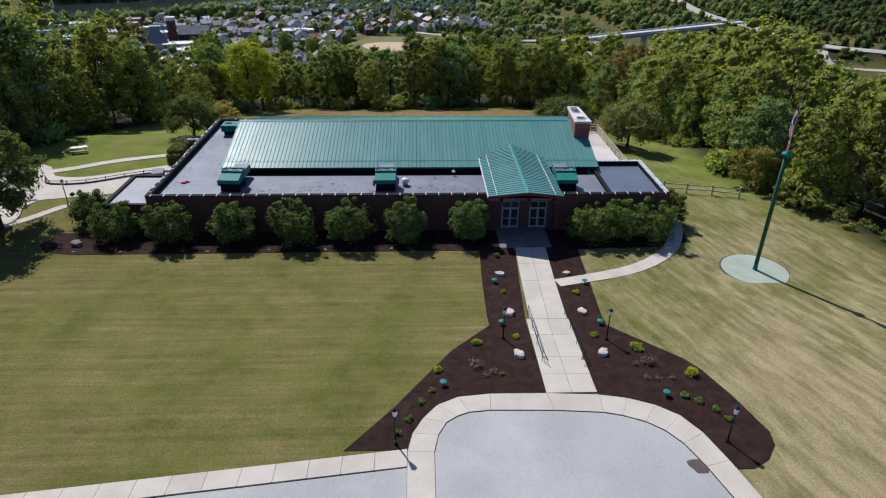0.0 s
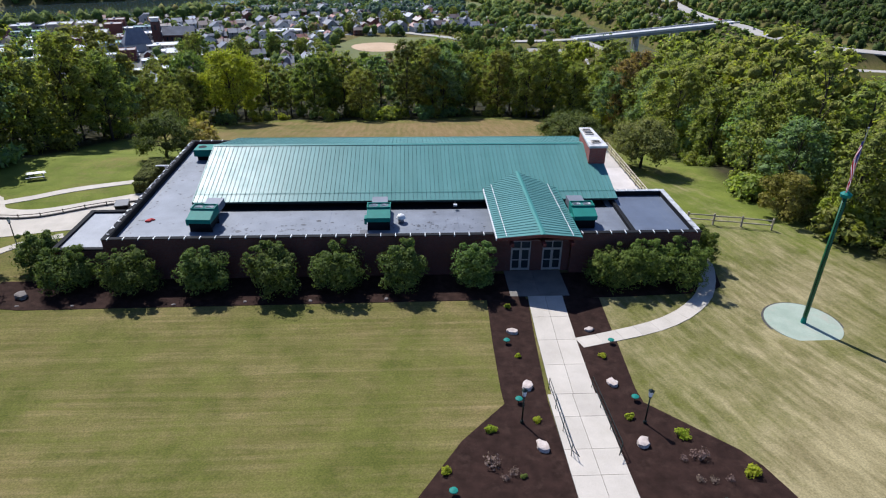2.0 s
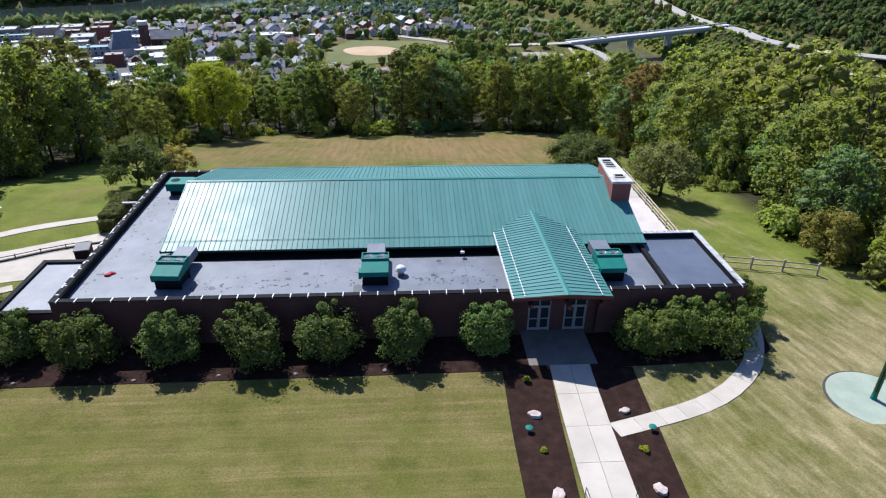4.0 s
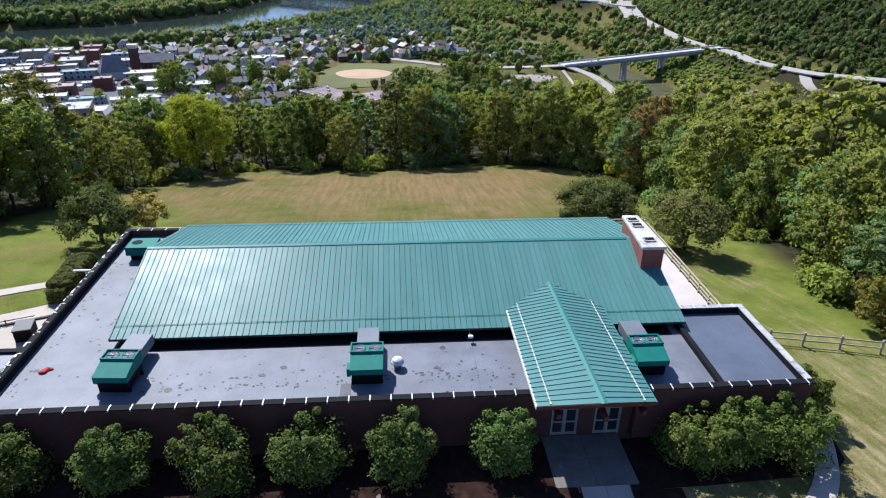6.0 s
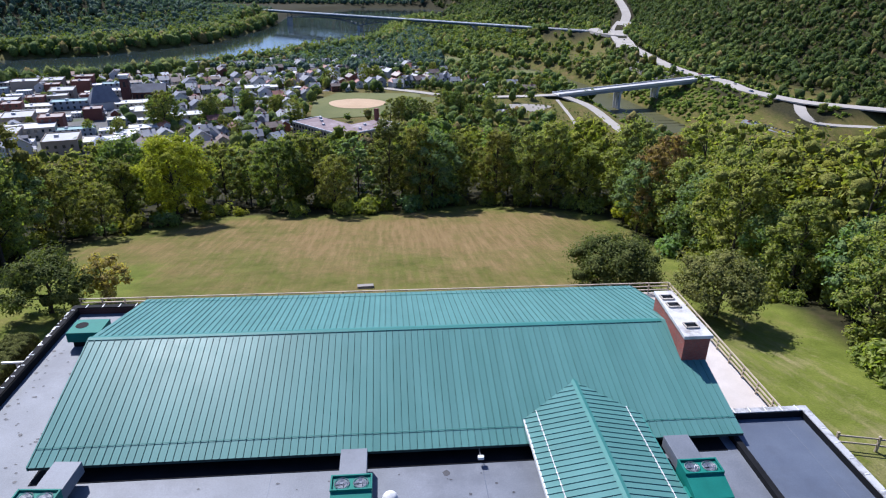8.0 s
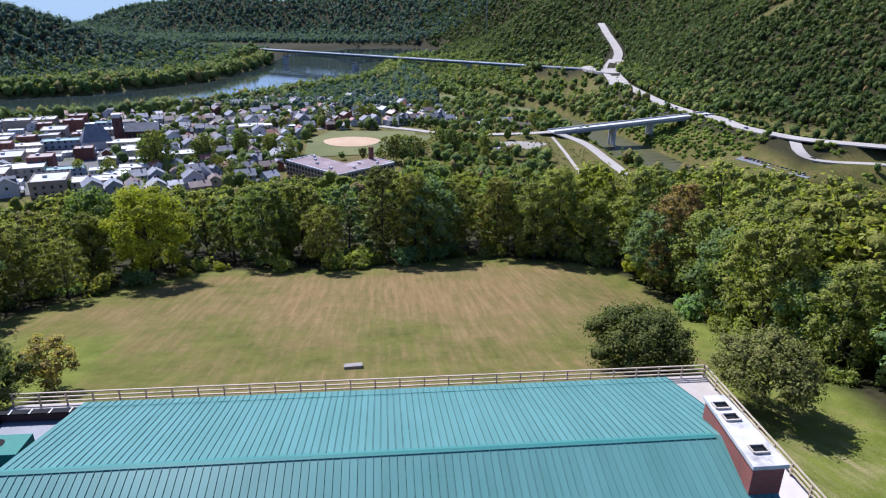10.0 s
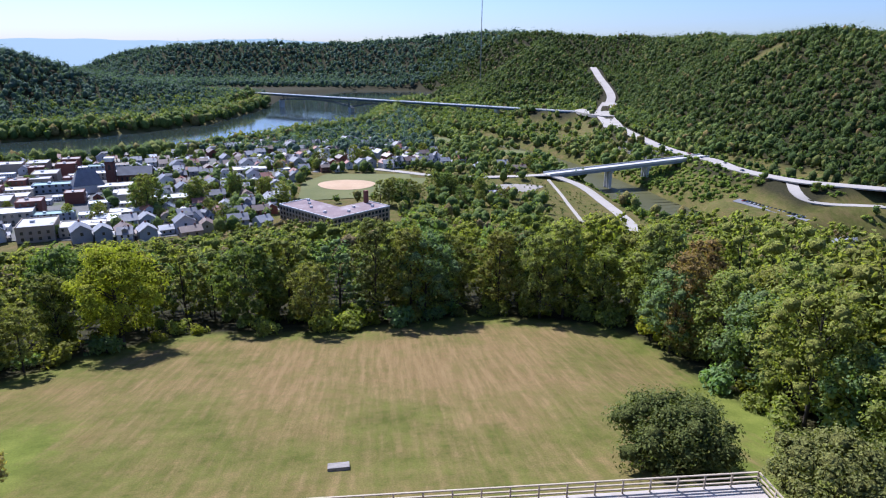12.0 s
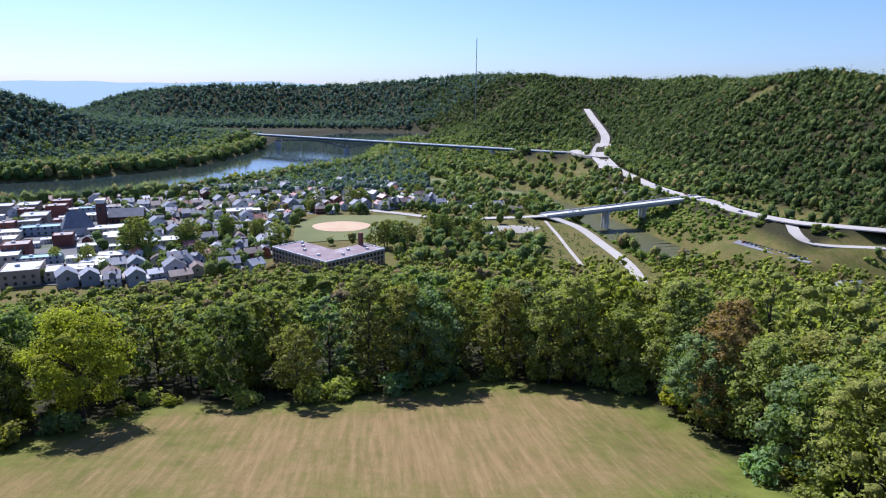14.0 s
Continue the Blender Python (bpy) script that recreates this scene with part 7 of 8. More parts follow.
g = random.Random(21)
TOWN = [(-385, 655), (-330, 372), (-140, 366), (-74, 398), (-70, 470), (-66, 590), (20, 600), (66, 640), (60, 720), (-10, 790), (-150, 780), (-260, 700)]
SHOPS = [(-385, 620), (-325, 372), (-165, 372), (-150, 470), (-190, 540), (-250, 610)]
TOWN_TREES = [(-167, 463, 0, 1.0), (-134, 471, 1, 0.85), (-114, 490, 1, 0.8), (-91, 488, 2, 0.8), (-69, 457, 1, 0.62), (73, 449, 0, 0.8), (60, 458, 1, 0.85), (43, 462, 0, 0.75), (88, 446, 2, 0.7), (143, 594, 2, 0.8), (105, 630, 0, 0.7), (-96, 425, 1, 0.6), (-14, 635, 1, 0.8), (35, 713, 4, 0.75), (-69, 765, 0, 0.8), (-115, 718, 0, 0.7), (20, 690, 0, 0.8), (48, 690, 2, 0.75), (-180, 640, 1, 0.6), (-60, 600, 2, 0.6), (10, 600, 0, 0.6), (-250, 440, 0, 0.7), (-205, 425, 4, 0.75), (-150, 520, 1, 0.6), (-120, 440, 0, 0.7)]
for x, y, k, size in TOWN_TREES:
    make_tree("broadleaf_tree", NEAR[k], "full-leaved green tree among the town houses", "tree", "trees among the houses", placed(x, y, ground_at(x, y), 37 * x % 360, size))
TOWN_CLUMPS = [(-160, 440, 7, 9, 1.35), (-135, 458, 5, 7, 1.2), (-114, 486, 4, 6, 1.1), (-91, 494, 3, 5, 1.05), (-70, 457, 2, 3, 1.0), (-104, 408, 3, 7, 0.9), (8, 452, 6, 9, 1.15), (48, 478, 6, 11, 1.15), (28, 462, 4, 7, 1.0), (75, 470, 4, 7, 0.95), (-60, 612, 3, 6, 1.0), (-20, 640, 3, 7, 1.0), (-180, 415, 3, 6, 0.9)]
clump_rng = random.Random(77)
for x, y, n, wide, size in TOWN_CLUMPS:
    for i in range(n):
        px_, py_ = x + clump_rng.uniform(-wide, wide), y + clump_rng.uniform(-wide, wide) * 0.7
        make_tree("broadleaf_tree", DEEP[clump_rng.choice((0, 2, 7, 9, 1))], "full-leaved green tree among the town houses", "tree", "trees among the houses", placed(px_, py_, ground_at(px_, py_) - 0.2, clump_rng.uniform(0, 360), size * clump_rng.uniform(0.8, 1.1)))
first_house, first_block, taken = set(), set(), []
FIXED = (
    ("block", 0, -190, 424, 20, 0.61), ("block", 3, -196, 455, 20, 0.78), ("house", 1, -92, 438, 10, 1.17), ("house", 0, -108, 440, 100, 1.01),
    ("house", 2, -126, 412, 30, 1.17), ("house", 1, -114, 402, 60, 1.01), ("house", 5, -74, 390, 45, 1.09), ("house", 2, -90, 394, 20, 1.01),
    ("block", 2, -116, 576, 15, 1.02), ("block", 3, -88, 590, 15, 0.74), ("block", 4, -252, 515, 17, 1.11), ("block", 5, -284, 614, 17, 1.02),
    ("block", 3, -212, 402, 20, 0.98), ("block", 2, -240, 420, 20, 1.07), ("block", 0, -232, 392, 20, 0.98), ("block", 1, -262, 450, 20, 1.07),
)
for kind, k, x, y, turn, size in FIXED:
    kinds, seen = (house_kinds, first_house) if kind == "house" else (block_kinds, first_block)
    on_ground(kinds[k], x, y, turn, size, k not in seen)
    seen.add(k)
    taken.append((x, y))
spots = []
turn0 = 17
ca, sa = math.cos(radians(turn0)), math.sin(radians(turn0))
for u in range(-36, 34):
    for v in range(-20, 30):
        su, sv = u * 11.6 + g.uniform(-2.2, 2.2), v * 15.5 + (4.0 if v % 2 else 0) + g.uniform(-2.4, 2.4)
        x, y = -130 + su * ca - sv * sa, 580 + su * sa + sv * ca
        spots.append((x, y, g.random(), g.random(), g.random()))
for x, y, r1, r2, r3 in spots:
    if not bool(inside(x, y, TOWN)) or -66 < x < 46 and 462 < y < 586 or -68 < x < 10 and y < 462:
        continue
    if abs(x + 205) < 26 and abs(y - 545) < 24 or abs(x + 228) < 18 and abs(y - 512) < 16:
        continue
    if any(math.hypot(x - q[0], y - q[1]) < 7.5 for q in TOWN_TREES) or any(math.hypot(x - q[0], y - q[1]) < q[3] + 2 for q in TOWN_CLUMPS) or any(math.hypot(x - q[2], y - q[3]) < (17 if q[0] == "block" else 13) for q in FIXED):
        continue
    shop = bool(inside(x, y, SHOPS))
    if shop and r1 < 0.24 or r1 < 0.2:
        continue
    if shop and r2 < 0.8:
        k = (0, 2, 3, 4, 0, 2, 3, 1, 5, 2)[int(r3 * 10)]
        if any(math.hypot(x - a, y - b) < 15.5 for a, b in taken):
            continue
        on_ground(block_kinds[k], x, y, turn0 + (90 if r1 > 0.8 else 0), 0.78 + 0.3 * r2, k not in first_block)
        first_block.add(k)
        taken.append((x, y))
    else:
        k = int(r3 * len(house_kinds))
        if any(math.hypot(x - a, y - b) < 9.4 for a, b in taken):
            continue
        on_ground(house_kinds[k], x, y, turn0 + (90 if r2 > 0.45 else 0) + (r1 - 0.5) * 26, 0.62 + 0.5 * r1, k not in first_house)
        first_house.add(k)
        taken.append((x, y))
for k, (x, y, turn) in ((0, (292, 352, 30)), (5, (305, 345, 20)), (1, (281, 340, 60)), (6, (100, 610, 10)), (0, (118, 596, 0)), (7, (132, 585, 5)), (6, (90, 596, 20)), (7, (356, 1045, 20)), (6, (322, 1075, 0)), (6, (395, 960, 30)), (3, (86, 462, 10)), (0, (335, 770, 0))):
    on_ground(house_kinds[k], x, y, turn, 1.1)
for u in range(9):
    on_ground(house_kinds[(0, 1, 0, 5, 2, 1, 0, 6, 9)[u]], 8 + u * 9.4, 606 + u * 2 + (u % 3) * 7, 12)


def church():
    o = thing("church", "dark brick church with square bell tower", "church", at=placed(-203, 545, ground_at(-203, 545), 10, 0.82))
    part("nave", Shape().box(-16, 16, -8, 8, -1.5, 11).add([(-16, -8, 11), (-16, 8, 11), (-16, 0, 18)], [(0, 2, 1)]).add([(16, -8, 11), (16, 8, 11), (16, 0, 18)], [(0, 1, 2)]), M_BRICKD, o, "dark brick nave")
    part("roof", Shape().add([(-16.6, -8.6, 10.5), (16.6, -8.6, 10.5), (16.6, 0, 18.2), (-16.6, 0, 18.2), (16.6, 8.6, 10.5), (-16.6, 8.6, 10.5)], [(0, 1, 2, 3), (3, 2, 4, 5)]), MR["slate"], o, "dark slate roof")
    tower = part("tower", Shape().box(-25, -17, -12, -4, -1.5, 25), M_BRICKD, o, "square brick tower")
    part("belfry", Shape().box(-24.4, -17.6, -11.4, -4.6, 25.002, 28).box(-25.6, -16.4, -12.6, -3.4, 28.002, 28.8), MW["white"], tower, "pale belfry")
    part("window", Shape().box(-22.2, -19.8, -12.1, -11.9, 17, 22), M_GLASS, tower)
    window_row(o, -14, 14, -8, 3.5, 6, 1.5, 5.0)
    part("transept", Shape().box(8, 15, -14, -8.002, -1.5, 9), M_BRICKD, o)


church()
chapel = thing("chapel", "small church with steep dark roof", "church", at=placed(-228, 512, ground_at(-228, 512), 30, 1.15))
part("wall", Shape().box(-9, 9, -7, 7, -1.5, 6), MW["white"], chapel)
part("roof", Shape().add([(-9.6, -7.6, 5.8), (9.6, -7.6, 5.8), (9.6, 7.6, 5.8), (-9.6, 7.6, 5.8), (-5, 0, 16), (5, 0, 16)], [(0, 1, 5, 4), (1, 2, 5), (2, 3, 4, 5), (3, 0, 4)]), MR["slate"], chapel, "steep hipped slate roof")


M_SCHOOLROOF = surface("gravel_roof", (0.20, 0.15, 0.155), (0.29, 0.22, 0.22), 0.12, 2, 0.9, 0, 0.1, 0, (0.40, 0.36, 0.36), 0.6)


def school():
    o = thing("school", "long brick school with brown flat roof and tall chimney", "school", at=placed(-31, 414, ground_at(-31, 414) + 0.2, 42))
    part("wall", Shape().box(-24, 24, -28, -6, -4, 9.5).box(-24, 0, -5.998, 28, -4, 9.5), MW["tan"], o, "pale brick walls")
    part("roof", Shape().box(-23.5, 23.5, -27.5, -6.3, 9.502, 9.75).box(-23.5, -0.5, -6.298, 27.5, 9.502, 9.75), M_SCHOOLROOF, o, "purplish-brown gravel roof")
    part("parapet", Shape().box(-24.2, 24.2, -28.2, -27.6, 9.502, 10.2).box(-24.2, -23.6, -27.59, 28.2, 9.502, 10.2).box(23.6, 24.2, -27.59, -6.0, 9.502, 10.2).box(-23.59, 0.2, 27.6, 28.2, 9.502, 10.2), MR["silver"], o)
    for j in range(3):
        window_row(o, -23, 23, -28, 0.6 + 3.0 * j, 15, 1.9, 1.9)
        for i in range(16):
            part("window", Shape().box(-24.12, -23.98, -26 + 3.4 * i, -24.2 + 3.4 * i, 0.6 + 3.0 * j, 2.5 + 3.0 * j), M_GLASS, o)
    part("chimney", Shape().box(19, 21.4, -10, -7.6, 9.76, 18), MW["brick"], o, "tall brick chimney")
    for x, y in ((-18, -13), (-6, -22), (4, -15), (-10, 14), (-16, 4), (-5, 22), (14, -22)):
        part("roof_vent", Shape().box(x, x + 1.6, y, y + 1.6, 9.752, 11), MR["silver"], o)


school()


# vehicles
CARS = [surface("car_" + n, a, b, 2, 20, 0.3, 0.1, 0.0) for n, a, b in (("white", (0.65, 0.65, 0.65), (0.75, 0.75, 0.75)), ("dark", (0.03, 0.03, 0.035), (0.05, 0.05, 0.055)), ("red", (0.35, 0.03, 0.03), (0.42, 0.04, 0.04)), ("silver", (0.4, 0.41, 0.42), (0.5, 0.51, 0.52)), ("blue", (0.04, 0.08, 0.2), (0.05, 0.1, 0.25)))]
M_TYRE = surface("tyre", (0.015, 0.015, 0.015), (0.025, 0.025, 0.025), 2, 20, 0.8)


def car(x, y, z, turn, k, group, where):
    o = thing("car", ("white", "dark", "red", "silver", "blue")[k] + " car " + where, "car", group, pose(x, y, z, 0, 0, turn))
    part("body", Shape().box(-2.2, 2.2, -0.88, 0.88, 0.35, 0.85), CARS[k], o, bevel=0.12)
    part("cabin", Shape().add([(-1.5, -0.8, 0.85), (1.0, -0.8, 0.85), (1.0, 0.8, 0.85), (-1.5, 0.8, 0.85), (-1.1, -0.65, 1.45), (0.4, -0.65, 1.45), (0.4, 0.65, 1.45), (-1.1, 0.65, 1.45)], [(4, 5, 6, 7), (0, 1, 5, 4), (1, 2, 6, 5), (2, 3, 7, 6), (3, 0, 4, 7)]), M_GLASS, o, "dark glass cabin")
    for wx in (-1.4, 1.4):
        for wy in (-0.8, 0.8):
            part("wheel", Shape().tube((wx, wy - 0.1, 0.32), (wx, wy + 0.1, 0.32), 0.32, n=8), M_TYRE, o)


g = random.Random(3)
zl = max(ground_at(x, y) for x, y in ((262, 436), (272, 444), (290, 384), (280, 376))) + 0.3
for i in range(15):
    f = (i + 0.5) / 15
    car(270.5 + 13 * f + g.uniform(-0.3, 0.3), 437 - 54 * f, zl, 20 + g.uniform(-4, 4), g.randrange(5), "cars in the riverside lot", "parked in the riverside strip")
for f, off in ((0.30, 3), (0.36, -3), (0.41, 3), (0.44, -3), (0.46, 3), (0.50, -3), (0.60, 3), (0.64, -3), (0.68, 3), (0.73, -3)):
    pts = curve_through(MAIN_ROAD, 10)
    i = int(f * (len(pts) - 2))
    p, d = pts[i], (pts[i + 1] - pts[i]).normalized()
    q = p + Vector((-d.y, d.x, 0)) * off
    car(q.x, q.y, q.z + 0.05, math.degrees(math.atan2(d.y, d.x)), g.randrange(5), "cars on the highway", "standing on the highway")

# far woods as stuff
HILL = island_surface("hill_foliage", ((0.0, (0.034, 0.062, 0.015)), (0.4, (0.058, 0.091, 0.023)), (0.75, (0.090, 0.122, 0.031)), (0.92, (0.134, 0.147, 0.038)), (1.0, (0.153, 0.108, 0.045))))
VALE = island_surface("valley_foliage", ((0.0, (0.068, 0.116, 0.030)), (0.5, (0.116, 0.170, 0.043)), (0.85, (0.190, 0.224, 0.057)), (1.0, (0.224, 0.170, 0.065))), fine=0.6)


def crowns(name, xyz, radius, material, level, label, seed, tall=1.15, rough_=0.24):
    """Lumpy tree crowns, one lump to a tree, joined."""
    rg = np.random.default_rng(seed)
    v, f = ball(level)
    n = len(xyz)
    k = rg.uniform(1 - rough_, 1 + rough_, (n, len(v), 1))
    shape = np.stack([rg.uniform(0.8, 1.15, n), rg.uniform(0.8, 1.15, n), rg.uniform(0.9, 1.3, n) * tall], 1)
    spin = rg.uniform(0, 6.28, n)
    c, s = np.cos(spin)[:, None], np.sin(spin)[:, None]
    b = v[None] * k
    b = np.stack([b[..., 0] * c - b[..., 1] * s, b[..., 0] * s + b[..., 1] * c, b[..., 2]], -1)
    verts = b * shape[:, None] * radius[:, None, None] + xyz[:, None]
    faces = (f[None] + (np.arange(n) * len(v))[:, None, None]).reshape(-1, 3)
    me = bpy.data.meshes.new(name)
    me.vertices.add(n * len(v))
    me.vertices.foreach_set("co", verts.astype(np.float32).ravel())
    me.loops.add(faces.size)
    me.loops.foreach_set("vertex_index", faces.ravel().astype(np.int32))
    me.polygons.add(len(faces))
    me.polygons.foreach_set("loop_start", np.arange(0, faces.size, 3))
    me.polygons.foreach_set("use_smooth", np.ones(len(faces), bool))
    me.update()
    me.materials.append(material)
    return tagged(new(name, me), label, "woods", kind="stuff")


def in_sight(x, y, z, eye=(-2.0, 8.0, 28.4)):
    """Which points stand clear of the ground between them and the overlook."""
    dx, dy = x - eye[0], y - eye[1]
    far = np.hypot(dx, dy)
    slope = (z + 8 - eye[2]) / far
    clear = np.ones(len(x), bool)
    for t in np.linspace(0.15, 0.985, 46):
        h = height(eye[0] + dx * t, eye[1] + dy * t)
        clear &= (h - eye[2]) / (far * t) < slope + 0.004
    az = np.degrees(np.arctan2(dx, dy))
    return clear & (az > -33) & (az < 47)


def scatter(x0, x1, y0, y1, step, seed):
    rg = np.random.default_rng(seed)
    x, y = np.meshgrid(np.arange(x0, x1, step), np.arange(y0, y1, step))
    x, y = x.ravel() + rg.uniform(-0.8, 0.8, x.size) * step, y.ravel() + rg.uniform(-0.8, 0.8, y.size) * step
    return x, y, height(x, y), rg


ROADS = (MAIN_ROAD, BRIDGE_ROAD, TOWN_ROAD, RAMP_ROAD, LOOP_ROAD)


def off_road(x, y, gap):
    ok = np.ones(len(x), bool)
    for line in ROADS:
        ok &= near_line(x, y, line)[0] > gap
    return ok


def sprays(name, x, y, z, r, high, clumps, per, leaf, material, label, seed):
    """Trees as clumps of leaf sprays, joined."""
    rg = np.random.default_rng(seed)
    n = len(x)
    cen = np.repeat(np.stack([x, y, z], 1), clumps, 0)
    rr, hh = np.repeat(r, clumps), np.repeat(high, clumps)
    ang, rad, lev = rg.uniform(0, 6.28, len(cen)), np.sqrt(rg.uniform(0, 1, len(cen))), rg.uniform(0.35, 0.95, len(cen))
    cen = cen + np.stack([np.cos(ang) * rad * rr * 0.72, np.sin(ang) * rad * rr * 0.72, hh * (lev - 0.25 * rad * rad)], 1)
    return tagged(new(name, leaf_cloud(name, cen, rr * 0.5, per, leaf, material, seed + 1, 0.6)), label, "woods", kind="stuff")


HILL_LEAF = canopy_surface("hill_leaves", ((0.25, (0.047, 0.084, 0.027)), (0.5, (0.078, 0.120, 0.035)), (0.68, (0.122, 0.153, 0.047)), (0.8, (0.133, 0.111, 0.055))))
VALE_LEAF = canopy_surface("valley_leaves", ((0.25, (0.086, 0.138, 0.032)), (0.5, (0.138, 0.190, 0.044)), (0.7, (0.230, 0.253, 0.057)), (0.82, (0.218, 0.161, 0.057))))
BRUSH_LEAF = canopy_surface("brush_leaves", ((0.25, (0.124, 0.202, 0.039)), (0.5, (0.182, 0.260, 0.052)), (0.7, (0.260, 0.312, 0.065)), (0.82, (0.195, 0.221, 0.065))), 0.08)
BRIDGE_LINE = [(-335, 1526, 0), (325, 1006, 0)]


def hill_wood(name, box, step, seed, size, label, floor=-70):
    x, y, z, rg = scatter(*box, step, seed)
    d, w = near_line(x, y, RIVER)
    uphill = x > np.interp(y, [p[1] for p in MAIN_ROAD], [p[0] for p in MAIN_ROAD])
    ok = (z > np.where(y > 1500, -82, floor)) & off_road(x, y, np.where(uphill, 15, np.where(y > 1100, 15, 24))) & (d > w + 9) & (((x - 545) / 42) ** 2 + ((y - 880) / 20) ** 2 > 1)
    ok &= near_line(x, y, BRIDGE_LINE)[0] > 34
    ok &= in_sight(x, y, z)
    x, y, z = x[ok], y[ok], z[ok]
    r = rg.uniform(0.42, 1.35, len(x)) * size
    z = z + rg.uniform(-1.5, 2.5, len(x))
    return x, y, z, r


# distance haze is put into these hills' leaf colours as blue
HAZED = island_surface("hill_foliage_hazed", ((0.0, (0.056, 0.100, 0.085)), (0.6, (0.075, 0.125, 0.100)), (1.0, (0.100, 0.150, 0.106))))
HAZED_LEAF = canopy_surface("hazed_hill_leaves", ((0.25, (0.058, 0.108, 0.090)), (0.5, (0.082, 0.138, 0.108)), (0.7, (0.115, 0.168, 0.115)), (0.8, (0.105, 0.130, 0.105))), 0.07)
for name, box, step, seed, size, per, leaf, core, leaves, label in (
        ("hill_wood_near", (250, 900, 330, 1250), 6.8, 31, 5.0, 6, 0.84, HILL, HILL_LEAF, "dense green broadleaf wood on the near hillside"),
        ("hill_wood_far", (150, 1000, 1250, 2300), 9.8, 32, 6.4, 4, 1.35, HILL, HILL_LEAF, "dense green wood on the far hillside"),
        ("hill_wood_river", (-1300, 60, 700, 1700), 8.6, 33, 5.8, 5, 1.2, HAZED, HAZED_LEAF, "wood on the hill across the river, tinted blue for haze"),
        ("hill_wood_back", (-1600, 700, 2050, 3100), 14, 34, 8.4, 4, 2.1, HAZED, HAZED_LEAF, "distant wood on the back ridge, tinted blue for haze")):
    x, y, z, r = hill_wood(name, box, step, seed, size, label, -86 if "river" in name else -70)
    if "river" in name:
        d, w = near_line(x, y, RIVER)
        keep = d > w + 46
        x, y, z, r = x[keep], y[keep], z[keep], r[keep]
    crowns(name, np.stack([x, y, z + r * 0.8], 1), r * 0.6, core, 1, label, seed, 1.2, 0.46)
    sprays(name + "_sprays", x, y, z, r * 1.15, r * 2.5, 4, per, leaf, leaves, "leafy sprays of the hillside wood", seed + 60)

# trees on the valley floor, thick by the water and thin among the houses
x, y, z, rg = scatter(-520, 420, 385, 1500, 8.2, 41)
d, w = near_line(x, y, RIVER)
dc, wc = near_line(x, y, CREEK)
keep = rg.random(len(x))
town = inside(x, y, TOWN)
open_ = inside(x, y, [(-66, 462), (46, 480), (48, 584), (-64, 588)]) | (((x - 150) / 22) ** 2 + ((y - 690) / 36) ** 2 < 1) | (((x - 75) / 22) ** 2 + ((y - 800) / 44) ** 2 < 1) | (((x - 112) / 30) ** 2 + ((y - 500) / 30) ** 2 < 1) | inside(x, y, [(255, 446), (300, 450), (330, 380), (270, 370)]) | inside(x, y, [(120, 380), (175, 380), (180, 540), (125, 560)])
chance = np.where(town, 0.55, 0.72)
chance = np.where(inside(x, y, SHOPS), 0.07, chance)
chance = np.where((d > w + 6) & (d < w + 48), 0.95, chance)
chance = np.where((x > 150) & (x < 255) & (y > 590) & (y < 900), 0.8, chance)
chance = np.where((x > 225) & (y < 600), 0.35, chance)
chance = np.where((x > 205) & (x < 340) & (y > 790) & (y < 1040), 0.12, chance)
chance = np.where((x > 14) & (x < 105) & (y > 425) & (y < 545), 0.75, chance)
chance = np.where((x > -70) & (x < 12) & (y < 462), 0.0, chance)
ok = (keep < chance) & ~open_ & (z < -58) & (z > -88) & off_road(x, y, 11) & (d > w + 8) & (dc > wc + 9)
if taken:
    tk = np.array(taken)
    ok &= np.min(np.hypot(x[:, None] - tk[:, 0], y[:, None] - tk[:, 1]), 1) > 4.6
x, y, z = x[ok], y[ok], z[ok]
r = rg.uniform(0.5, 1.2, len(x)) * np.where((x > 225) & (y < 600), 2.8, np.where(town[ok], 5.0, 5.2))
d, w = near_line(x, y, RIVER)
r = np.where(d < w + 52, rg.uniform(5.6, 9.0, len(x)), r)
nearer = y < 760
crowns("valley_crowns", np.stack([x, y, z + r * 1.0], 1)[nearer], r[nearer] * 0.72, VALE, 1, "green tree crowns on the valley floor", 142, 1.1, 0.35)
sprays("valley_trees", x[nearer], y[nearer], z[nearer] - 0.5, r[nearer], r[nearer] * 2.2, 5, 9, 0.95, VALE_LEAF, "green trees among houses and along the creek", 42)
crowns("riverside_trees", np.stack([x, y, z + r * 0.85], 1)[~nearer], r[~nearer] * 0.8, VALE, 1, "green trees along the river bank", 45, 1.2, 0.4)
sprays("riverside_sprays", x[~nearer], y[~nearer], z[~nearer], r[~nearer] * 1.15, r[~nearer] * 2.5, 4, 5, 1.5, VALE_LEAF, "leafy sprays of the river bank trees", 46)
x, y, z, rg = scatter(150, 330, 340, 680, 4.0, 43)
dc, wc = near_line(x, y, CREEK)
ok = (dc > wc + 6) & (dc < wc + np.where(x > 214, 125, 40)) & (rg.random(len(x)) < np.where(dc < wc + 40, 0.95, 0.7)) & off_road(x, y, 9) & (z < -62) & ~inside(x, y, [(258, 446), (300, 450), (330, 380), (270, 370)]) & ~inside(x, y, [(120, 380), (175, 380), (180, 540), (125, 560)])
x, y, z = x[ok], y[ok], z[ok]
r = rg.uniform(1.3, 3.0, len(x))
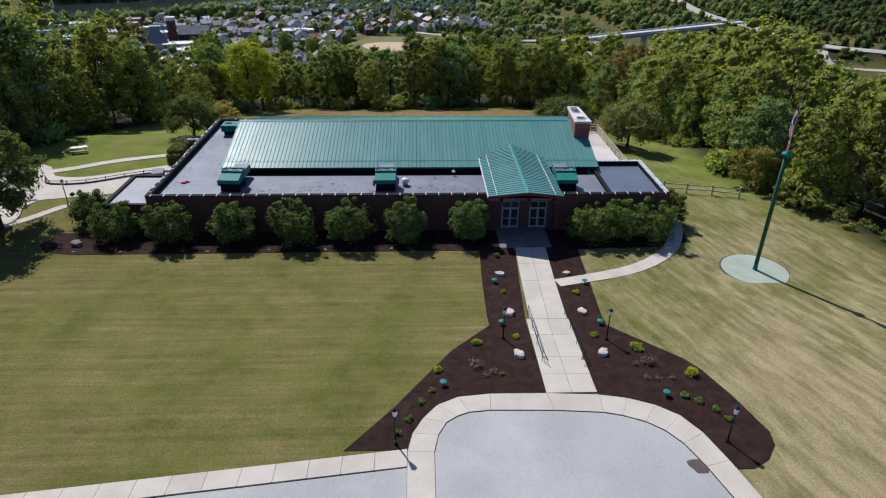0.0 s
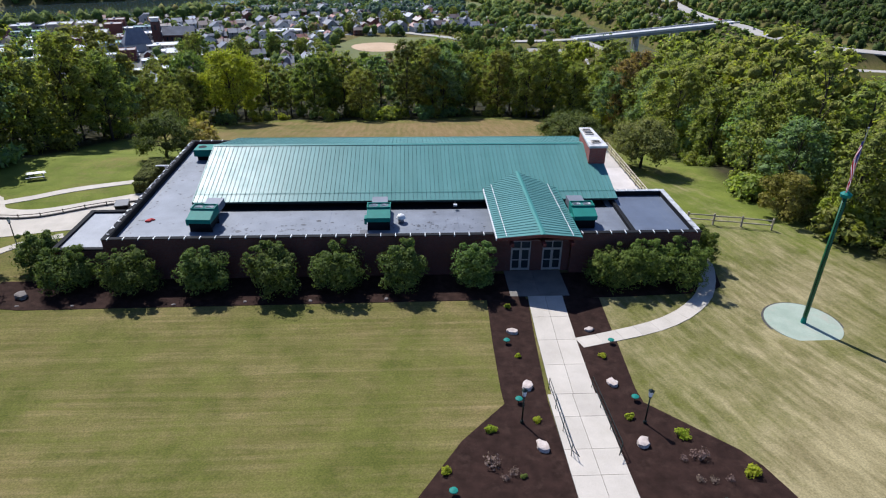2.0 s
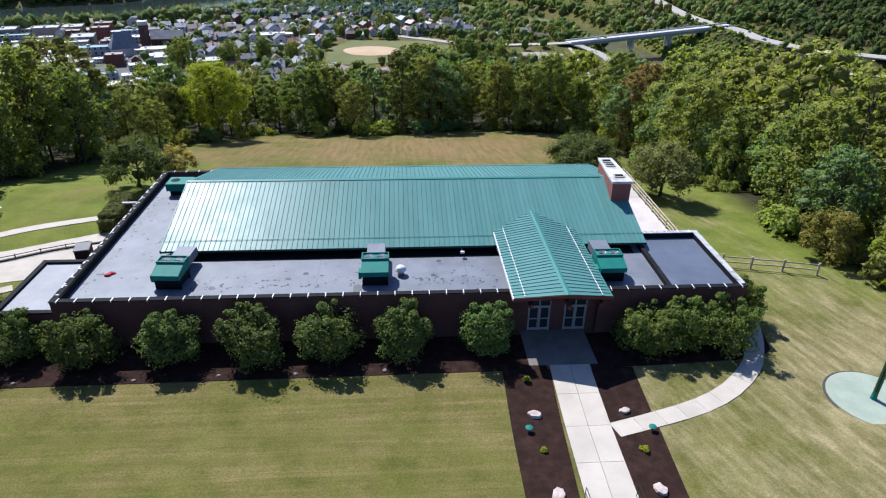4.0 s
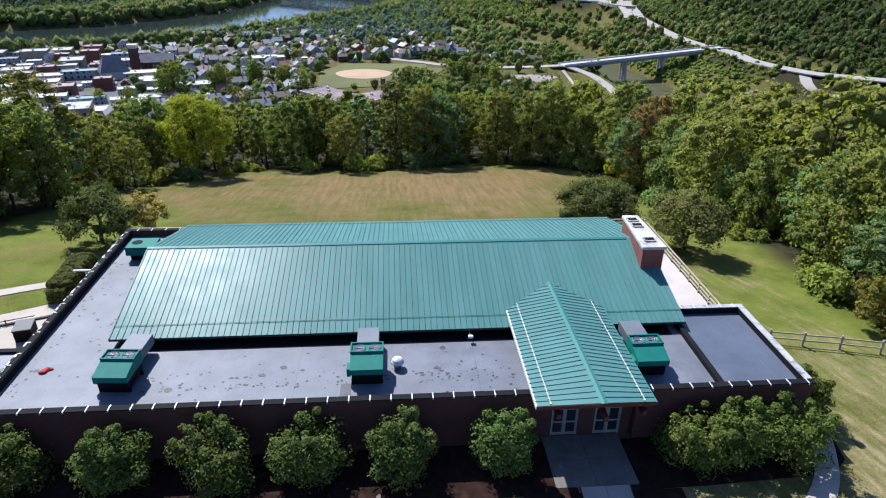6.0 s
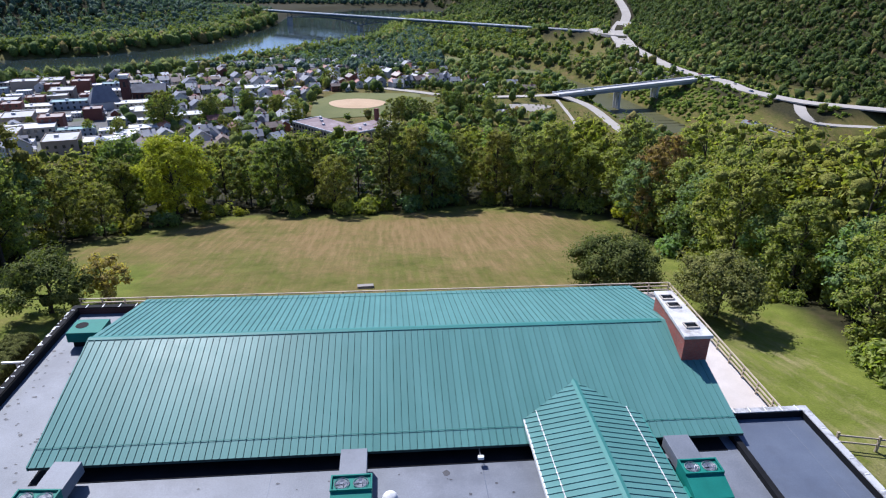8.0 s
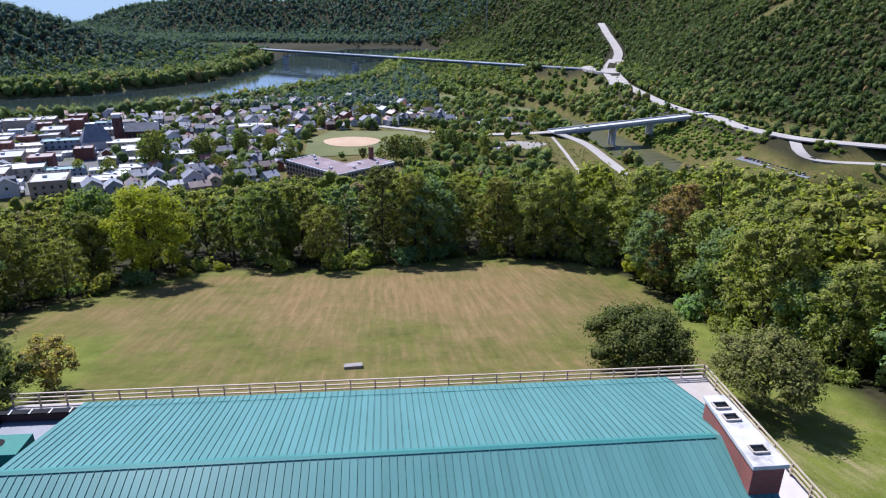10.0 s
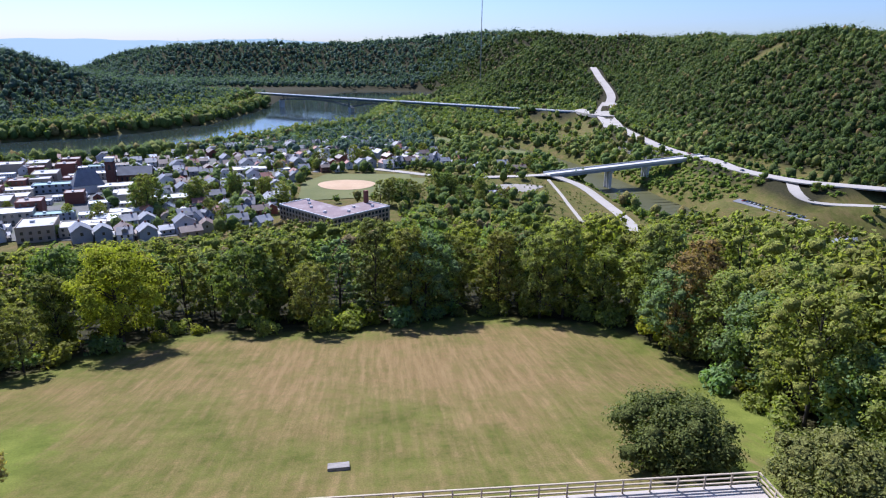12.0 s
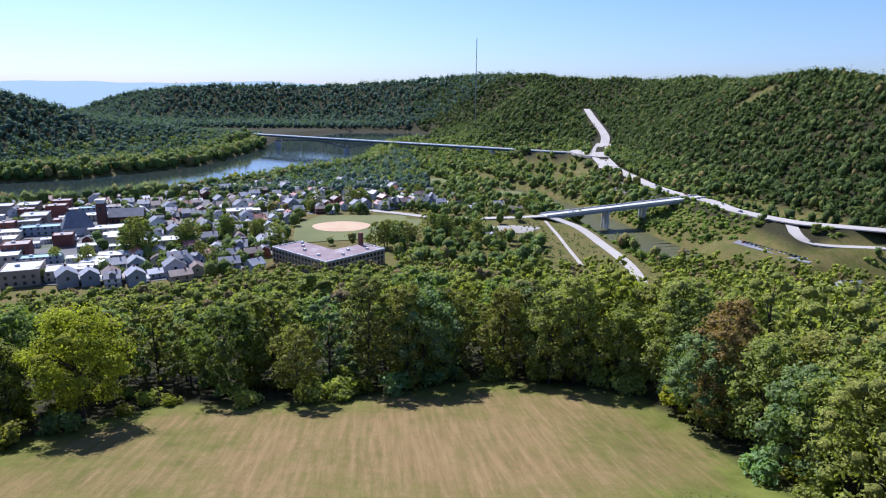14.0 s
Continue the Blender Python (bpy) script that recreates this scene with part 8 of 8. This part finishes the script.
crowns("creek_thicket", np.stack([x, y, z + r * 0.15], 1), r * 0.8, canopy_mass("brush_mass", ((0.25, (0.10, 0.16, 0.030)), (0.5, (0.15, 0.21, 0.042)), (0.7, (0.21, 0.24, 0.055))), 0.08, 1.6), 1, "low green thicket on the creek banks", 144, 0.7, 0.35)
sprays("creek_brush", x, y, z - 0.4, r, r * 0.9, 3, 10, 0.65, BRUSH_LEAF, "low green brush on the creek banks", 44)

x, y, z, rg = scatter(236, 290, 596, 700, 2.0, 47)
dm, _ = near_line(x, y, MAIN_ROAD)
ok = (dm > 9.5) & (dm < 30) & (x < 282) & (z < -64.5)
x, y, z = x[ok], y[ok], z[ok]
crowns("riprap", np.stack([x, y, z], 1), rg.uniform(0.7, 1.3, len(x)), M_RIPRAP, 1, "grey riprap stones on the road bank", 48, 0.8)
x, y, z, rg = scatter(120, 178, 385, 540, 6.5, 49)
ok = off_road(x, y, 8) & (near_line(x, y, TRAIL)[0] > 3.5)
x, y, z = x[ok], y[ok], z[ok]
r = rg.uniform(0.7, 1.5, len(x))
sprays("slope_saplings", x, y, z - 0.2, r, r * 2.2, 2, 12, 0.4, HILL_LEAF, "young dark saplings on the grassy slope", 50)

# the wooded slope between the meadow and the town
x, y, z, rg = scatter(-260, 330, 60, 400, 7.8, 51)
e = edge_distance(x, y)
dc, wc = near_line(x, y, CREEK)
ok = (e < -18) & off_road(x, y, 9) & (dc > wc + 14) & ((z > -79) | (y < 372)) & ~inside(x, y, [(-72, 380), (14, 380), (14, 470), (-72, 470)]) & ~inside(x, y, [(118, 380), (190, 380), (190, 460), (118, 460)])
ok &= ~((x < -85) & (y > 335))
az = np.degrees(np.arctan2(x + 2, y))
ok &= (az > -46) & (az < 62)
x, y, z = x[ok], y[ok], z[ok]
high = rg.uniform(11, 17, len(x)) * np.where((y > 240) & (x < 60), 0.62, np.where(x > 120, 1.15, np.where(x < -20, 0.70, 0.92)))
wide = rg.uniform(3.4, 5.0, len(x))
n_cl, per = 5, 13
cen = np.repeat(np.stack([x, y, z], 1), n_cl, 0)
hh, ww = np.repeat(high, n_cl), np.repeat(wide, n_cl)
ang, rad, lev = rg.uniform(0, 6.28, len(cen)), np.sqrt(rg.uniform(0, 1, len(cen))), rg.uniform(0.5, 1.0, len(cen))
cen = cen + np.stack([np.cos(ang) * rad * ww * 0.72, np.sin(ang) * rad * ww * 0.72, hh * (lev - 0.22 * rad * rad)], 1)
tone = np.repeat(np.where((x > 45) & (rg.random(len(x)) < 0.42), 1, np.where(rg.random(len(x)) < 0.13, 2, 0)), n_cl)
SLOPE_TONES = (
    ("green", "packed green crowns of the wooded slope", "green treetops of the wooded slope below the meadow", ((0.25, (0.114, 0.155, 0.039)), (0.45, (0.179, 0.221, 0.051)), (0.62, (0.239, 0.270, 0.060)), (0.75, (0.179, 0.179, 0.066)))),
    ("lime", "packed yellow-green crowns of the slope", "yellow-green treetops of the wooded slope", ((0.3, (0.203, 0.254, 0.041)), (0.7, (0.304, 0.345, 0.053)))),
    ("brown", "packed thinning brown crowns of the slope", "thinning grey-brown treetops of the slope", ((0.3, (0.179, 0.150, 0.090)), (0.7, (0.251, 0.198, 0.108)))),
)
for k_tone, (tint, crown_label, leaf_label, stops) in enumerate(SLOPE_TONES):
    mine = tone == k_tone
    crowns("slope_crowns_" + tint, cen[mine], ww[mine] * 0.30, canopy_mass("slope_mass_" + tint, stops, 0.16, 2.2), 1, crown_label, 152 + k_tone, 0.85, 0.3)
    tagged(new("slope_wood_" + tint, leaf_cloud("slope_wood", cen[mine], ww[mine] * 0.45, per, 0.52, canopy_surface("slope_leaves_" + tint, stops, 0.16, 0.45), 52 + k_tone, 0.5)), leaf_label, "woods", kind="stuff")
# the last ridge, too far to shift; its haze is a blue glow
haze_glow = bpy.data.materials.new("far_ridge_haze")
haze_glow.use_nodes = True
fb = haze_glow.node_tree.nodes["Principled BSDF"]
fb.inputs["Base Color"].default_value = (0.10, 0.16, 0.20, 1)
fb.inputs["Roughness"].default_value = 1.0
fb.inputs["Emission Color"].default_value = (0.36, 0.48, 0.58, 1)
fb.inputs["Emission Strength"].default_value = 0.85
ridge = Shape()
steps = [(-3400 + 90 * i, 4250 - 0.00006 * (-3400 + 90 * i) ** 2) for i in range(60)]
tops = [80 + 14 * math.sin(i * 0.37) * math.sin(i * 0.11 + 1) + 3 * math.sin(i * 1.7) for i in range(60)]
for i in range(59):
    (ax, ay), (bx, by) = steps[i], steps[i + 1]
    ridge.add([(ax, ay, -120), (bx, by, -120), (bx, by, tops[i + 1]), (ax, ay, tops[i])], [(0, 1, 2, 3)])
setting("backdrop", ridge, haze_glow, "ridge on the horizon, glowing blue for haze", "distance")
